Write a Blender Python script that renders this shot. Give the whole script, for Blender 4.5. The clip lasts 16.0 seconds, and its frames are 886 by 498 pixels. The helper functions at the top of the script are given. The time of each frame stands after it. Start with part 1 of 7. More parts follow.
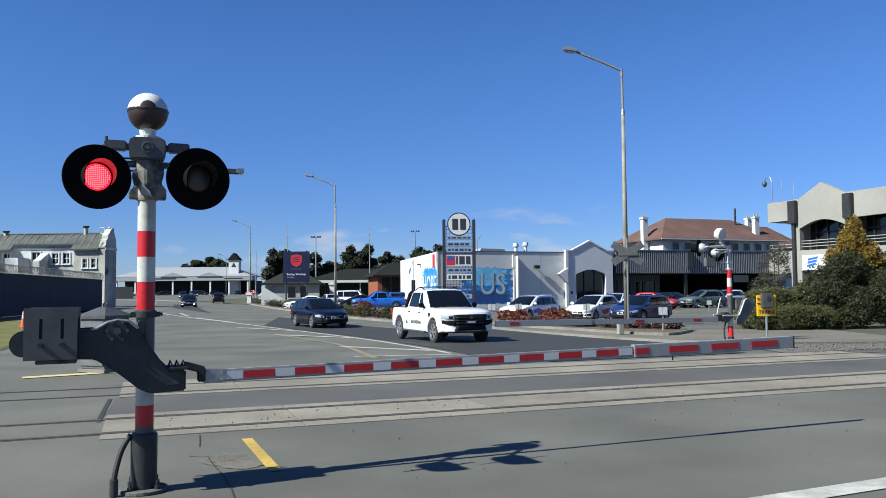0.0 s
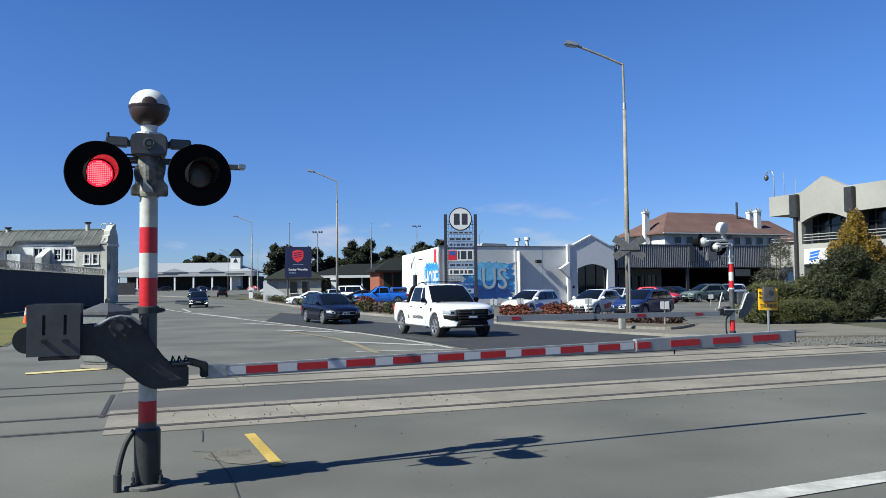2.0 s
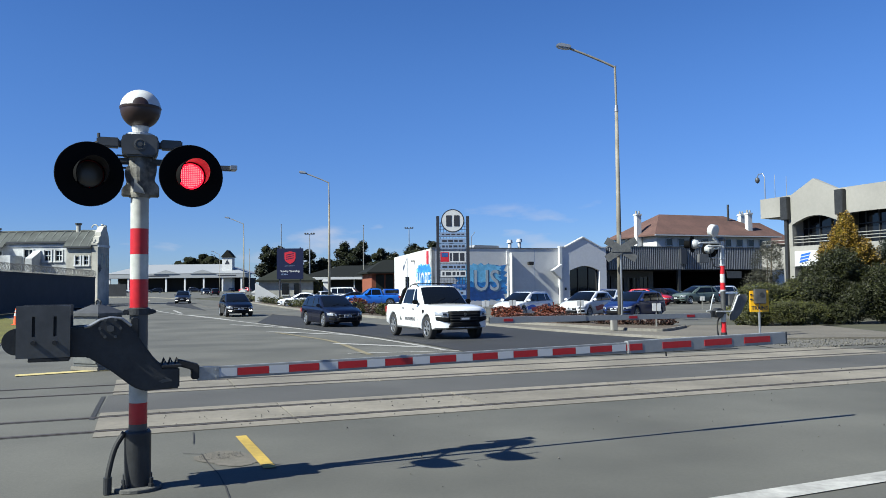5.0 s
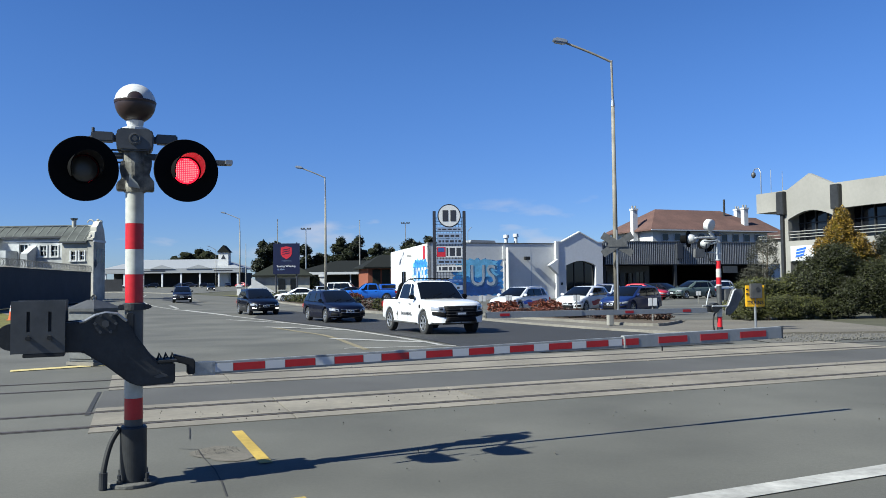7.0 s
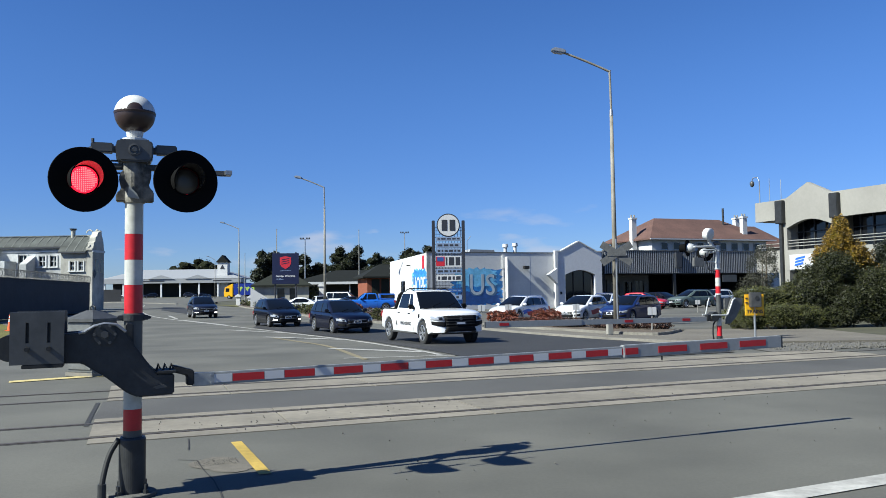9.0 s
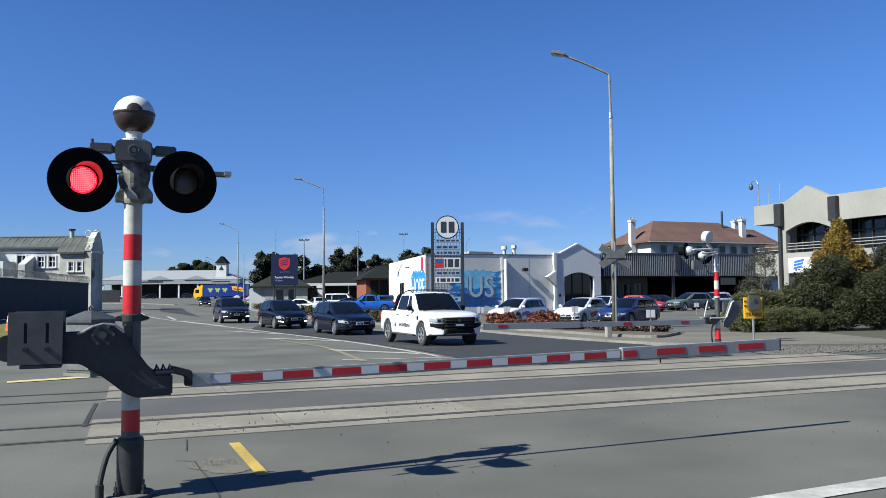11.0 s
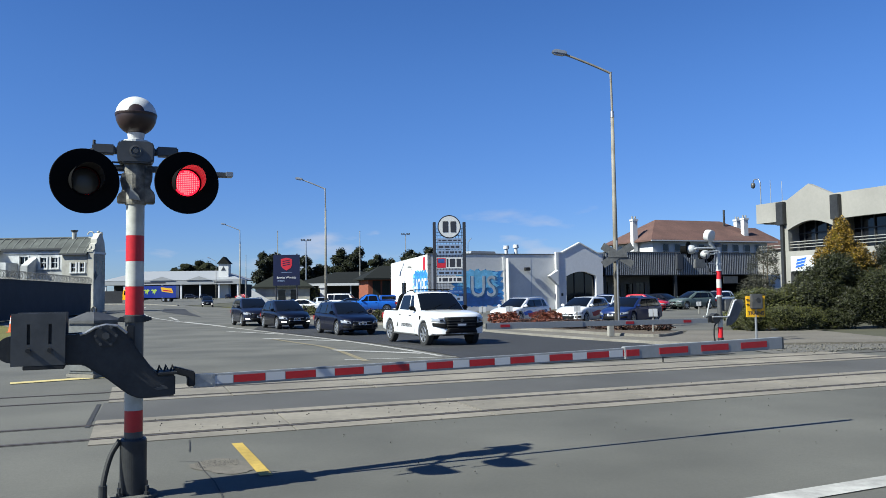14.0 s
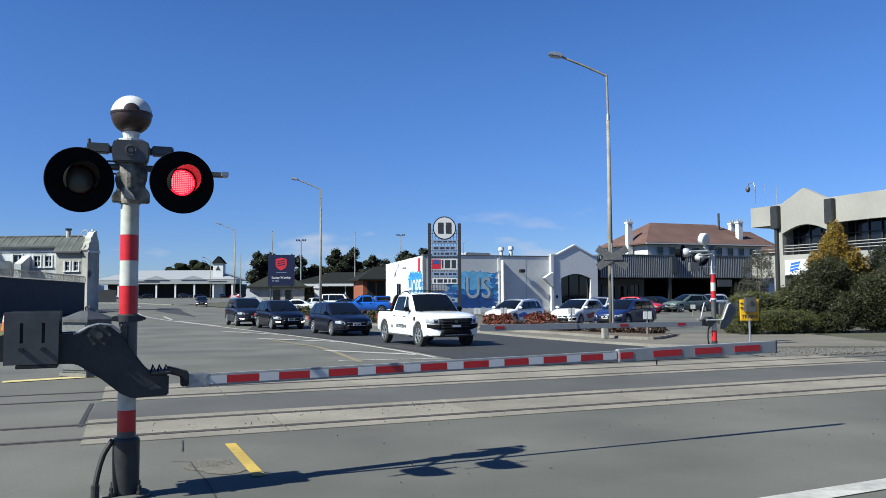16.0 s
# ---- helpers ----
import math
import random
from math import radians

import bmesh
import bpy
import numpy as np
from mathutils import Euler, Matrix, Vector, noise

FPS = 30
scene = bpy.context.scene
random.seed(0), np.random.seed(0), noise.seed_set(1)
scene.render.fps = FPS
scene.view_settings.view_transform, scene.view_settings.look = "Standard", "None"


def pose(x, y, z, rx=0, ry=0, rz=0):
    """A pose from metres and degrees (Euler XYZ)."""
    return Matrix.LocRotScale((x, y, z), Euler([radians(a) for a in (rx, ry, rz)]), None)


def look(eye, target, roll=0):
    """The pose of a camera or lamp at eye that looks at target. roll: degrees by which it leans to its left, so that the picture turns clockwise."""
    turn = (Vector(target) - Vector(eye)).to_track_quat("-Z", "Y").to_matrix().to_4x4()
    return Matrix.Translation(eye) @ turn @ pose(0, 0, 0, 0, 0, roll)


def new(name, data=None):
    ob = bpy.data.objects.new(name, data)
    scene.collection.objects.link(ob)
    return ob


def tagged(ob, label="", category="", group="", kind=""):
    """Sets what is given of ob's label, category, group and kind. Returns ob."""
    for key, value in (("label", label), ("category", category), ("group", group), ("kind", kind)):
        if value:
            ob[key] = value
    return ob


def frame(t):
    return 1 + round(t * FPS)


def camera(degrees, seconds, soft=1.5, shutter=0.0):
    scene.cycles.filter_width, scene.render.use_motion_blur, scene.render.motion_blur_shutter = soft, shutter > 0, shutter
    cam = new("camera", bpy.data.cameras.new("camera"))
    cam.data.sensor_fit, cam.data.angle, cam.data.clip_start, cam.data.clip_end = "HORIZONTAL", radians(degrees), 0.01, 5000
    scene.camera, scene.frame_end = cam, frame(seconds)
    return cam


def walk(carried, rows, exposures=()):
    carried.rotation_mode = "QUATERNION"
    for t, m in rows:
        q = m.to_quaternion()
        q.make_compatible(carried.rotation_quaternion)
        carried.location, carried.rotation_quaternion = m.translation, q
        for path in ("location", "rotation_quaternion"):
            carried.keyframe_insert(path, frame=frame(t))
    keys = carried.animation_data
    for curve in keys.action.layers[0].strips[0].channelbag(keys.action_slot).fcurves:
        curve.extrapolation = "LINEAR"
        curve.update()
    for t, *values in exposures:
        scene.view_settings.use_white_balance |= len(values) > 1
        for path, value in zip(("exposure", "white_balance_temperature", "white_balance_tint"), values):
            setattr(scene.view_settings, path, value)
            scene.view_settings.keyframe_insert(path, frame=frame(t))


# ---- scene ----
cam = camera(58.4, 16.0, soft=0.7)
PATH = [
    (0.0, pose(-0.000, -0.000, 1.600, 93.000, 0.450, 0.000)),
    (0.5, pose(0.003, -0.012, 1.598, 92.882, 0.570, 0.108)),
    (1.0, pose(-0.002, 0.002, 1.599, 92.810, 0.566, 0.015)),
    (1.5, pose(0.003, -0.014, 1.596, 92.837, 0.526, 0.201)),
    (2.0, pose(0.000, -0.007, 1.602, 92.631, 0.625, 0.125)),
    (2.5, pose(-0.001, -0.006, 1.601, 92.498, 0.847, 0.147)),
    (3.0, pose(0.001, -0.011, 1.601, 92.479, 0.813, 0.149)),
    (3.5, pose(0.005, -0.013, 1.602, 92.579, 0.842, 0.036)),
    (4.0, pose(-0.000, -0.004, 1.602, 92.770, 0.668, -0.226)),
    (6.5, pose(0.003, -0.000, 1.599, 92.515, 0.625, -0.618)),
    (7.0, pose(0.003, 0.010, 1.600, 92.386, 0.620, -0.690)),
    (7.5, pose(-0.001, 0.011, 1.601, 92.526, 0.650, -0.678)),
    (8.0, pose(0.005, -0.001, 1.599, 92.753, 0.685, -0.693)),
    (8.5, pose(0.005, -0.006, 1.598, 92.927, 0.793, -0.675)),
    (9.0, pose(0.002, 0.006, 1.604, 93.067, 0.752, -0.744)),
    (11.5, pose(0.003, 0.004, 1.603, 93.232, 0.522, -0.822)),
    (12.0, pose(0.002, 0.004, 1.607, 93.283, 0.619, -0.809)),
    (12.5, pose(0.010, -0.013, 1.598, 93.304, 0.754, -0.580)),
    (13.0, pose(0.005, -0.001, 1.605, 93.063, 0.792, -0.644)),
    (13.5, pose(-0.001, 0.002, 1.602, 93.187, 0.749, -0.683)),
    (14.0, pose(0.002, 0.005, 1.603, 93.181, 0.747, -0.675)),
    (14.5, pose(0.003, -0.013, 1.602, 93.252, 0.698, -0.806)),
    (15.0, pose(0.002, -0.001, 1.603, 93.316, 0.666, -0.950)),
    (15.5, pose(0.003, 0.001, 1.605, 93.166, 0.583, -0.922)),
    (16.0, pose(0.003, 0.002, 1.606, 93.265, 0.338, -1.052)),
]
walk(cam, PATH)

# ---- world, sun, exposure ----
SUN_EL, SUN_AZ = 40.5, 28.0                      # the light travels towards azimuth 28 degrees
sx, sy = math.cos(radians(SUN_AZ)), math.sin(radians(SUN_AZ))
to_sun = Vector((-sx * math.cos(radians(SUN_EL)), -sy * math.cos(radians(SUN_EL)), math.sin(radians(SUN_EL))))
sun_data = bpy.data.lights.new("sun", "SUN")
sun_data.energy, sun_data.angle, sun_data.color = 5.0, radians(0.53), (0.90, 0.935, 0.86)
sun_ob = new("sun", sun_data)
sun_ob.matrix_world = look(to_sun * 60, (0, 0, 0))
world = bpy.data.worlds.new("sky")
scene.world = world
world.use_nodes = True
wn, wl = world.node_tree.nodes, world.node_tree.links
bg = wn["Background"]
sky = wn.new("ShaderNodeTexSky")
sky.sky_type, sky.sun_disc = "NISHITA", False
sky.sun_elevation, sky.sun_rotation = radians(SUN_EL), math.atan2(to_sun.x, to_sun.y)
sky.air_density, sky.dust_density, sky.ozone_density = 0.9, 0.05, 4.0
tc = wn.new("ShaderNodeTexCoord")
# low, thin clouds near the horizon
cl_map = wn.new("ShaderNodeMapping")
cl_map.inputs["Scale"].default_value = (5.0, 5.0, 17.0)
cl_noise = wn.new("ShaderNodeTexNoise")
cl_noise.inputs["Scale"].default_value, cl_noise.inputs["Detail"].default_value = 1.7, 7.0
cl_ramp = wn.new("ShaderNodeValToRGB")
cl_ramp.color_ramp.elements[0].position, cl_ramp.color_ramp.elements[1].position = 0.575, 0.72
sep = wn.new("ShaderNodeSeparateXYZ")
band = wn.new("ShaderNodeMapRange")
band.interpolation_type = "SMOOTHSTEP"
for k, val in (("From Min", 0.125), ("From Max", 0.075), ("To Min", 0.0), ("To Max", 0.55)):
    band.inputs[k].default_value = val
mul = wn.new("ShaderNodeMath")
mul.operation = "MULTIPLY"
mix = wn.new("ShaderNodeMix")
mix.data_type = "RGBA"
mix.inputs["B"].default_value = (5.6, 5.9, 6.8, 1)
wl.new(tc.outputs["Generated"], cl_map.inputs["Vector"])
wl.new(cl_map.outputs["Vector"], cl_noise.inputs["Vector"])
wl.new(cl_noise.outputs["Fac"], cl_ramp.inputs["Fac"])
wl.new(tc.outputs["Generated"], sep.inputs[0])
wl.new(sep.outputs["Z"], band.inputs["Value"])
wl.new(cl_ramp.outputs["Color"], mul.inputs[0])
wl.new(band.outputs["Result"], mul.inputs[1])
wl.new(mul.outputs[0], mix.inputs["Factor"])
sky_hue = wn.new("ShaderNodeHueSaturation")
sky_hue.inputs["Saturation"].default_value = 1.18
wl.new(sky.outputs["Color"], sky_hue.inputs["Color"])
sky_tint = wn.new("ShaderNodeVectorMath")
sky_tint.operation = "MULTIPLY"
sky_tint.inputs[1].default_value = (0.84, 0.93, 1.22)
wl.new(sky_hue.outputs["Color"], sky_tint.inputs[0])
haze = wn.new("ShaderNodeMapRange")
haze.data_type = "FLOAT_VECTOR"
haze.interpolation_type = "SMOOTHSTEP"
for k, val in ((7, (0.0, 0.0, 0.0)), (8, (0.30, 0.30, 0.30)), (9, (0.62, 0.72, 0.86)), (10, (1.02, 1.02, 1.02))):
    haze.inputs[k].default_value = val
rise_ = wn.new("ShaderNodeCombineXYZ")
for k in range(3):
    wl.new(sep.outputs["Z"], rise_.inputs[k])
wl.new(rise_.outputs[0], haze.inputs[6])
sky_deep = wn.new("ShaderNodeVectorMath")
sky_deep.operation = "MULTIPLY"
wl.new(sky_tint.outputs[0], sky_deep.inputs[0])
wl.new(haze.outputs["Vector"], sky_deep.inputs[1])
wl.new(sky_deep.outputs[0], mix.inputs["A"])
wl.new(mix.outputs["Result"], bg.inputs["Color"])
bg.inputs["Strength"].default_value = 0.050
scene.view_settings.exposure = 1.12


# ---- materials ----
def mat(name, color, rough=0.6, metal=0.0, var=0.0, scale=8.0, bump=0.0, bump_scale=60.0, dark=None, emit=None, coat=0.0, obj_var=0.0, stain=0.0, stain_scale=0.5, spec=0.5):
    """Colour broken up at two scales, fine relief, and an optional clear coat."""
    m = bpy.data.materials.new(name)
    m.use_nodes = True
    n, l = m.node_tree.nodes, m.node_tree.links
    b = n["Principled BSDF"]
    b.inputs["Base Color"].default_value = (*color, 1)
    b.inputs["Roughness"].default_value, b.inputs["Metallic"].default_value = rough, metal
    b.inputs["Coat Weight"].default_value = coat
    b.inputs["Specular IOR Level"].default_value = spec
    b.inputs["Coat Roughness"].default_value = 0.06
    geo = n.new("ShaderNodeNewGeometry")
    out = None
    if var:
        no = n.new("ShaderNodeTexNoise")
        no.inputs["Scale"].default_value, no.inputs["Detail"].default_value, no.inputs["Roughness"].default_value = scale, 8, 0.65
        l.new(geo.outputs["Position"], no.inputs["Vector"])
        mr = n.new("ShaderNodeMapRange")
        for k, v in (("From Min", 0.3), ("From Max", 0.7), ("To Min", 1 - var), ("To Max", 1 + var)):
            mr.inputs[k].default_value = v
        l.new(no.outputs["Fac"], mr.inputs["Value"])
        out = mr.outputs["Result"]
    if stain:
        no2 = n.new("ShaderNodeTexNoise")
        no2.inputs["Scale"].default_value, no2.inputs["Detail"].default_value = stain_scale, 4
        l.new(geo.outputs["Position"], no2.inputs["Vector"])
        mr2 = n.new("ShaderNodeMapRange")
        for k, v in (("From Min", 0.35), ("From Max", 0.65), ("To Min", 1 - stain), ("To Max", 1 + stain * 0.6)):
            mr2.inputs[k].default_value = v
        l.new(no2.outputs["Fac"], mr2.inputs["Value"])
        if out:
            mm = n.new("ShaderNodeMath")
            mm.operation = "MULTIPLY"
            l.new(out, mm.inputs[0])
            l.new(mr2.outputs["Result"], mm.inputs[1])
            out = mm.outputs[0]
        else:
            out = mr2.outputs["Result"]
    if obj_var:
        oi = n.new("ShaderNodeObjectInfo")
        mr3 = n.new("ShaderNodeMapRange")
        mr3.inputs["To Min"].default_value, mr3.inputs["To Max"].default_value = 1 - obj_var, 1 + obj_var
        l.new(oi.outputs["Random"], mr3.inputs["Value"])
        if out:
            mm = n.new("ShaderNodeMath")
            mm.operation = "MULTIPLY"
            l.new(out, mm.inputs[0])
            l.new(mr3.outputs["Result"], mm.inputs[1])
            out = mm.outputs[0]
        else:
            out = mr3.outputs["Result"]
    if out:
        vm = n.new("ShaderNodeVectorMath")
        vm.operation = "SCALE"
        vm.inputs[0].default_value = color
        l.new(out, vm.inputs["Scale"])
        l.new(vm.outputs[0], b.inputs["Base Color"])
    if bump:
        nb = n.new("ShaderNodeTexNoise")
        nb.inputs["Scale"].default_value, nb.inputs["Detail"].default_value = bump_scale, 6
        l.new(geo.outputs["Position"], nb.inputs["Vector"])
        bu = n.new("ShaderNodeBump")
        bu.inputs["Strength"].default_value, bu.inputs["Distance"].default_value = bump, 0.01
        l.new(nb.outputs["Fac"], bu.inputs["Height"])
        l.new(bu.outputs["Normal"], b.inputs["Normal"])
    if emit:
        b.inputs["Emission Color"].default_value, b.inputs["Emission Strength"].default_value = (*emit[0], 1), emit[1]
    return m


def leaf_mat(name, c1, c2):
    m = bpy.data.materials.new(name)
    m.use_nodes = True
    n, l = m.node_tree.nodes, m.node_tree.links
    b = n["Principled BSDF"]
    b.inputs["Roughness"].default_value = 0.55
    geo = n.new("ShaderNodeNewGeometry")
    ra = n.new("ShaderNodeValToRGB")
    ra.color_ramp.elements[0].color, ra.color_ramp.elements[1].color = (*c1, 1), (*c2, 1)
    l.new(geo.outputs["Random Per Island"], ra.inputs["Fac"])
    l.new(ra.outputs["Color"], b.inputs["Base Color"])
    b.inputs["Subsurface Weight"].default_value = 0.0
    return m


M = {}
M["asphalt"] = mat("asphalt", (0.0860, 0.0827, 0.0694), 0.85, var=0.12, scale=30, bump=0.18, bump_scale=220, stain=0.30, stain_scale=0.33)
M["asphalt_new"] = mat("dark asphalt", (0.0222, 0.0218, 0.0222), 0.8, var=0.2, scale=20, bump=0.5, bump_scale=150, stain=0.15)
M["asphalt_mid"] = mat("crossing asphalt", (0.0636, 0.0609, 0.0562), 0.85, var=0.1, scale=30, bump=0.2, bump_scale=200, stain=0.2, stain_scale=0.5)
M["footpath"] = mat("footpath", (0.1180, 0.1044, 0.0836), 0.9, var=0.2, scale=9, bump=0.5, bump_scale=90, stain=0.18, stain_scale=0.4)
M["concrete"] = mat("pale concrete", (0.1748, 0.1549, 0.1228), 0.85, var=0.14, scale=9, bump=0.2, bump_scale=60, stain=0.2, stain_scale=0.9, obj_var=0.08)
M["concrete_kerb"] = mat("kerb concrete", (0.1695, 0.1575, 0.1339), 0.9, var=0.2, scale=6, bump=0.4, stain=0.2)
M["dirt"] = mat("dry soil", (0.0799, 0.0600, 0.0418), 0.95, var=0.35, scale=6, bump=0.9, bump_scale=25)
M["gravel"] = mat("ballast gravel", (0.0941, 0.0879, 0.0767), 0.95, var=0.45, scale=25, bump=1.0, bump_scale=30)
M["grass"] = mat("mown grass", (0.0922, 0.0865, 0.0109), 0.9, var=0.4, scale=12, bump=0.8, bump_scale=45, stain=0.25)
M["earth"] = mat("dry verge", (0.0495, 0.0473, 0.0257), 0.95, var=0.3, scale=0.5, bump=0.4, bump_scale=4)
M["line_white"] = mat("worn white road paint", (0.3283, 0.3167, 0.2899), 0.7, var=0.25, scale=9, stain=0.2, stain_scale=2)
M["line_yellow"] = mat("worn yellow road paint", (0.3816, 0.2601, 0.0512), 0.7, var=0.22, scale=12, stain=0.2, stain_scale=2)
M["line_faint"] = mat("faded yellow road paint", (0.172, 0.143, 0.081), 0.8, var=0.3, scale=6)
M["rail"] = mat("worn rail steel", (0.075, 0.06, 0.05), 0.6, 0.4, var=0.2, scale=20)
M["groove"] = mat("flangeway rubber", (0.03, 0.028, 0.026), 0.9, var=0.3, scale=20)
M["tactile"] = mat("tactile yellow", (0.430, 0.347, 0.149), 0.8, var=0.2, scale=20)
M["black"] = mat("matt black steel", (0.010, 0.010, 0.010), 0.7, var=0.2, scale=20)
M["hood"] = mat("hood black", (0.004, 0.004, 0.004), 0.9, spec=0.08)
M["grey_paint"] = mat("weathered grey paint", (0.098, 0.098, 0.095), 0.5, var=0.2, scale=18, stain=0.2, stain_scale=5, bump=0.1)
M["grey_dark"] = mat("dark grey steel", (0.025, 0.026, 0.027), 0.5, 0.2, var=0.25, scale=14, stain=0.25, stain_scale=4, bump=0.15)
M["grey_mid"] = mat("grey enamel", (0.065, 0.065, 0.063), 0.45, 0.1, var=0.15, scale=14, stain=0.2, stain_scale=5)
M["galv"] = mat("galvanised steel", (0.302, 0.310, 0.317), 0.42, 0.7, var=0.15, scale=25, stain=0.12)
M["cabinet"] = mat("grey cabinet enamel", (0.1125, 0.1162, 0.1125), 0.5, var=0.12, scale=6, stain=0.25, stain_scale=3)
M["galv_bright"] = mat("pale galvanised steel", (0.42, 0.43, 0.43), 0.55, 0.25, var=0.15, scale=20, stain=0.15)
M["mast_white"] = mat("mast white paint", (0.4168, 0.4168, 0.3790), 0.45, var=0.12, scale=14, stain=0.15, stain_scale=6)
M["patch_rough"] = mat("worn rough asphalt", (0.082, 0.080, 0.073), 0.95, var=0.35, scale=30, bump=0.5, bump_scale=45)
M["cast_worn"] = mat("worn cast iron with old cream paint", (0.17, 0.16, 0.135), 0.7, var=0.5, scale=14, stain=0.75, stain_scale=9, bump=0.3, bump_scale=40)
M["mast_red"] = mat("mast red paint", (0.434, 0.008, 0.013), 0.4, var=0.15, scale=14)
M["bell_white"] = mat("bell white", (0.495, 0.495, 0.480), 0.35, var=0.1, scale=12)
M["bell_dark"] = mat("bell dark", (0.028, 0.014, 0.012), 0.4, var=0.2)
M["boom_white"] = mat("boom aluminium", (0.2272, 0.2337, 0.2364), 0.5, var=0.1, scale=12)
M["boom_red"] = mat("boom reflective red", (0.374, 0.009, 0.013), 0.4, var=0.1, scale=12)
M["visor_inner"] = mat("visor inside", (0.027, 0.025, 0.025), 0.4)
# crown cores: dark colours stand in for the shade between the leaves
M["leaf_core"] = mat("crown core, painted shade", (0.012, 0.014, 0.006), 0.95, var=0.4, scale=9, bump=1.0, bump_scale=14, spec=0.1)
M["gold_core"] = mat("golden crown core, painted shade", (0.09, 0.065, 0.01), 0.95, var=0.4, scale=9, bump=1.0, bump_scale=14, spec=0.1)
M["lens_off"] = mat("unlit lens", (0.045, 0.043, 0.038), 0.35)
M["lens_red"] = mat("lit red lens", (0.5, 0.01, 0.01), 0.3, emit=((1.0, 0.012, 0.035), 1.15))
M["lens_hot"] = mat("led points", (0.6, 0.05, 0.03), 0.3, emit=((1.0, 0.12, 0.13), 1.5))
M["conc_pole"] = mat("lamp pole paint", (0.198, 0.179, 0.145), 0.7, var=0.15, scale=4, stain=0.2, stain_scale=1.5)
M["wall_white"] = mat("white painted wall", (0.5007, 0.5007, 0.4946), 0.75, var=0.05, scale=4, stain=0.06, stain_scale=0.35)
M["wall_cream"] = mat("cream render", (0.2300, 0.2207, 0.1986), 0.8, var=0.06, scale=5, stain=0.1, stain_scale=0.4)
M["wall_old"] = mat("weathered plaster", (0.3582, 0.3446, 0.2991), 0.85, var=0.2, scale=1.2, stain=0.3, stain_scale=0.25)
M["gaol_white"] = mat("peeling white limewash", (0.3900, 0.3965, 0.3900), 0.85, var=0.22, scale=1.5, stain=0.35, stain_scale=0.5)
M["gaol_trim"] = mat("old white trim paint", (0.4940, 0.5005, 0.4940), 0.8, var=0.15, scale=3)
M["wire_dull"] = mat("dull wire", (0.13, 0.125, 0.11), 0.7, var=0.3, scale=6)
M["wall_grey"] = mat("grey render", (0.516, 0.516, 0.525), 0.8, var=0.06, scale=4)
M["wall_dark"] = mat("dark block wall", (0.0270, 0.0285, 0.0330), 0.85, var=0.15, scale=3, stain=0.15)
M["brick"] = mat("red brick", (0.189, 0.053, 0.026), 0.9, var=0.3, scale=9)
M["roof_red"] = mat("red roof tiles", (0.0927, 0.0468, 0.0360), 0.85, var=0.25, scale=5, bump=0.3, stain=0.2)
M["roof_old"] = mat("old iron roof", (0.050, 0.056, 0.050), 0.75, var=0.35, scale=0.9, stain=0.4, stain_scale=0.4)
M["roof_rib"] = mat("weathered roof ribs", (0.107, 0.115, 0.107), 0.7, var=0.3, scale=2.0, stain=0.3)
M["roof_white"] = mat("white steel roof", (0.2454, 0.2520, 0.2622), 0.5, var=0.05)
M["roof_dark"] = mat("dark roof", (0.0108, 0.0120, 0.0108), 0.9, var=0.25, spec=0.15)
M["roof_green"] = mat("grey green roof", (0.0216, 0.0240, 0.0192), 0.9, var=0.25, spec=0.15)
M["fascia_dark"] = mat("canopy cladding", (0.032, 0.035, 0.042), 0.6, var=0.1)
M["slat_white"] = mat("pale slat", (0.205, 0.213, 0.226), 0.5)
M["shop_glass"] = mat("dark shop glass", (0.006, 0.007, 0.009), 0.08)
# near-black, so the shade under roofs and canopies is in the colour
M["interior"] = mat("interior, shade in colour", (0.015, 0.015, 0.016), 0.8, var=0.2)
M["navy"] = mat("navy sign board", (0.005, 0.007, 0.031), 0.35, var=0.06)
M["sign_red"] = mat("sign red", (0.413, 0.015, 0.026), 0.4)
M["sign_white"] = mat("sign white", (0.4738, 0.4738, 0.4738), 0.5)
M["sign_grey"] = mat("sign pale panel", (0.1701, 0.2282, 0.3364), 0.5, var=0.05)
M["sign_dark"] = mat("sign dark", (0.02, 0.022, 0.03), 0.5)
M["mural_blue"] = mat("mural blue", (0.017, 0.170, 0.442), 0.7, var=0.45, scale=1.6, stain=0.3, stain_scale=0.8)
M["mural_light"] = mat("mural light blue", (0.136, 0.408, 0.612), 0.7, var=0.3, scale=2.0)
M["mural_deep"] = mat("mural deep blue", (0.009, 0.060, 0.221), 0.7, var=0.3, scale=2)
M["letter"] = mat("mural letter grey", (0.357, 0.408, 0.442), 0.7, var=0.2, scale=1.5)
M["letter_edge"] = mat("mural letter edge", (0.05, 0.12, 0.22), 0.7)
M["logo_blue"] = mat("logo blue", (0.01, 0.10, 0.50), 0.5)
M["orange"] = mat("cone orange", (0.704, 0.097, 0.018), 0.5, var=0.08)
M["yellow_box"] = mat("yellow sign", (0.660, 0.352, 0.009), 0.5, var=0.08)
M["bark"] = mat("bark", (0.10, 0.075, 0.05), 0.9, var=0.3, scale=12, bump=0.6)
M["leaf_dark"] = leaf_mat("dark leaves", (0.0029, 0.0046, 0.0018), (0.0166, 0.0229, 0.0082))
M["leaf_green"] = leaf_mat("shrub leaves", (0.0022, 0.0036, 0.0005), (0.0358, 0.0410, 0.0049))
M["leaf_gold"] = leaf_mat("golden conifer leaves", (0.0306, 0.0192, 0.0015), (0.2641, 0.1554, 0.0077))
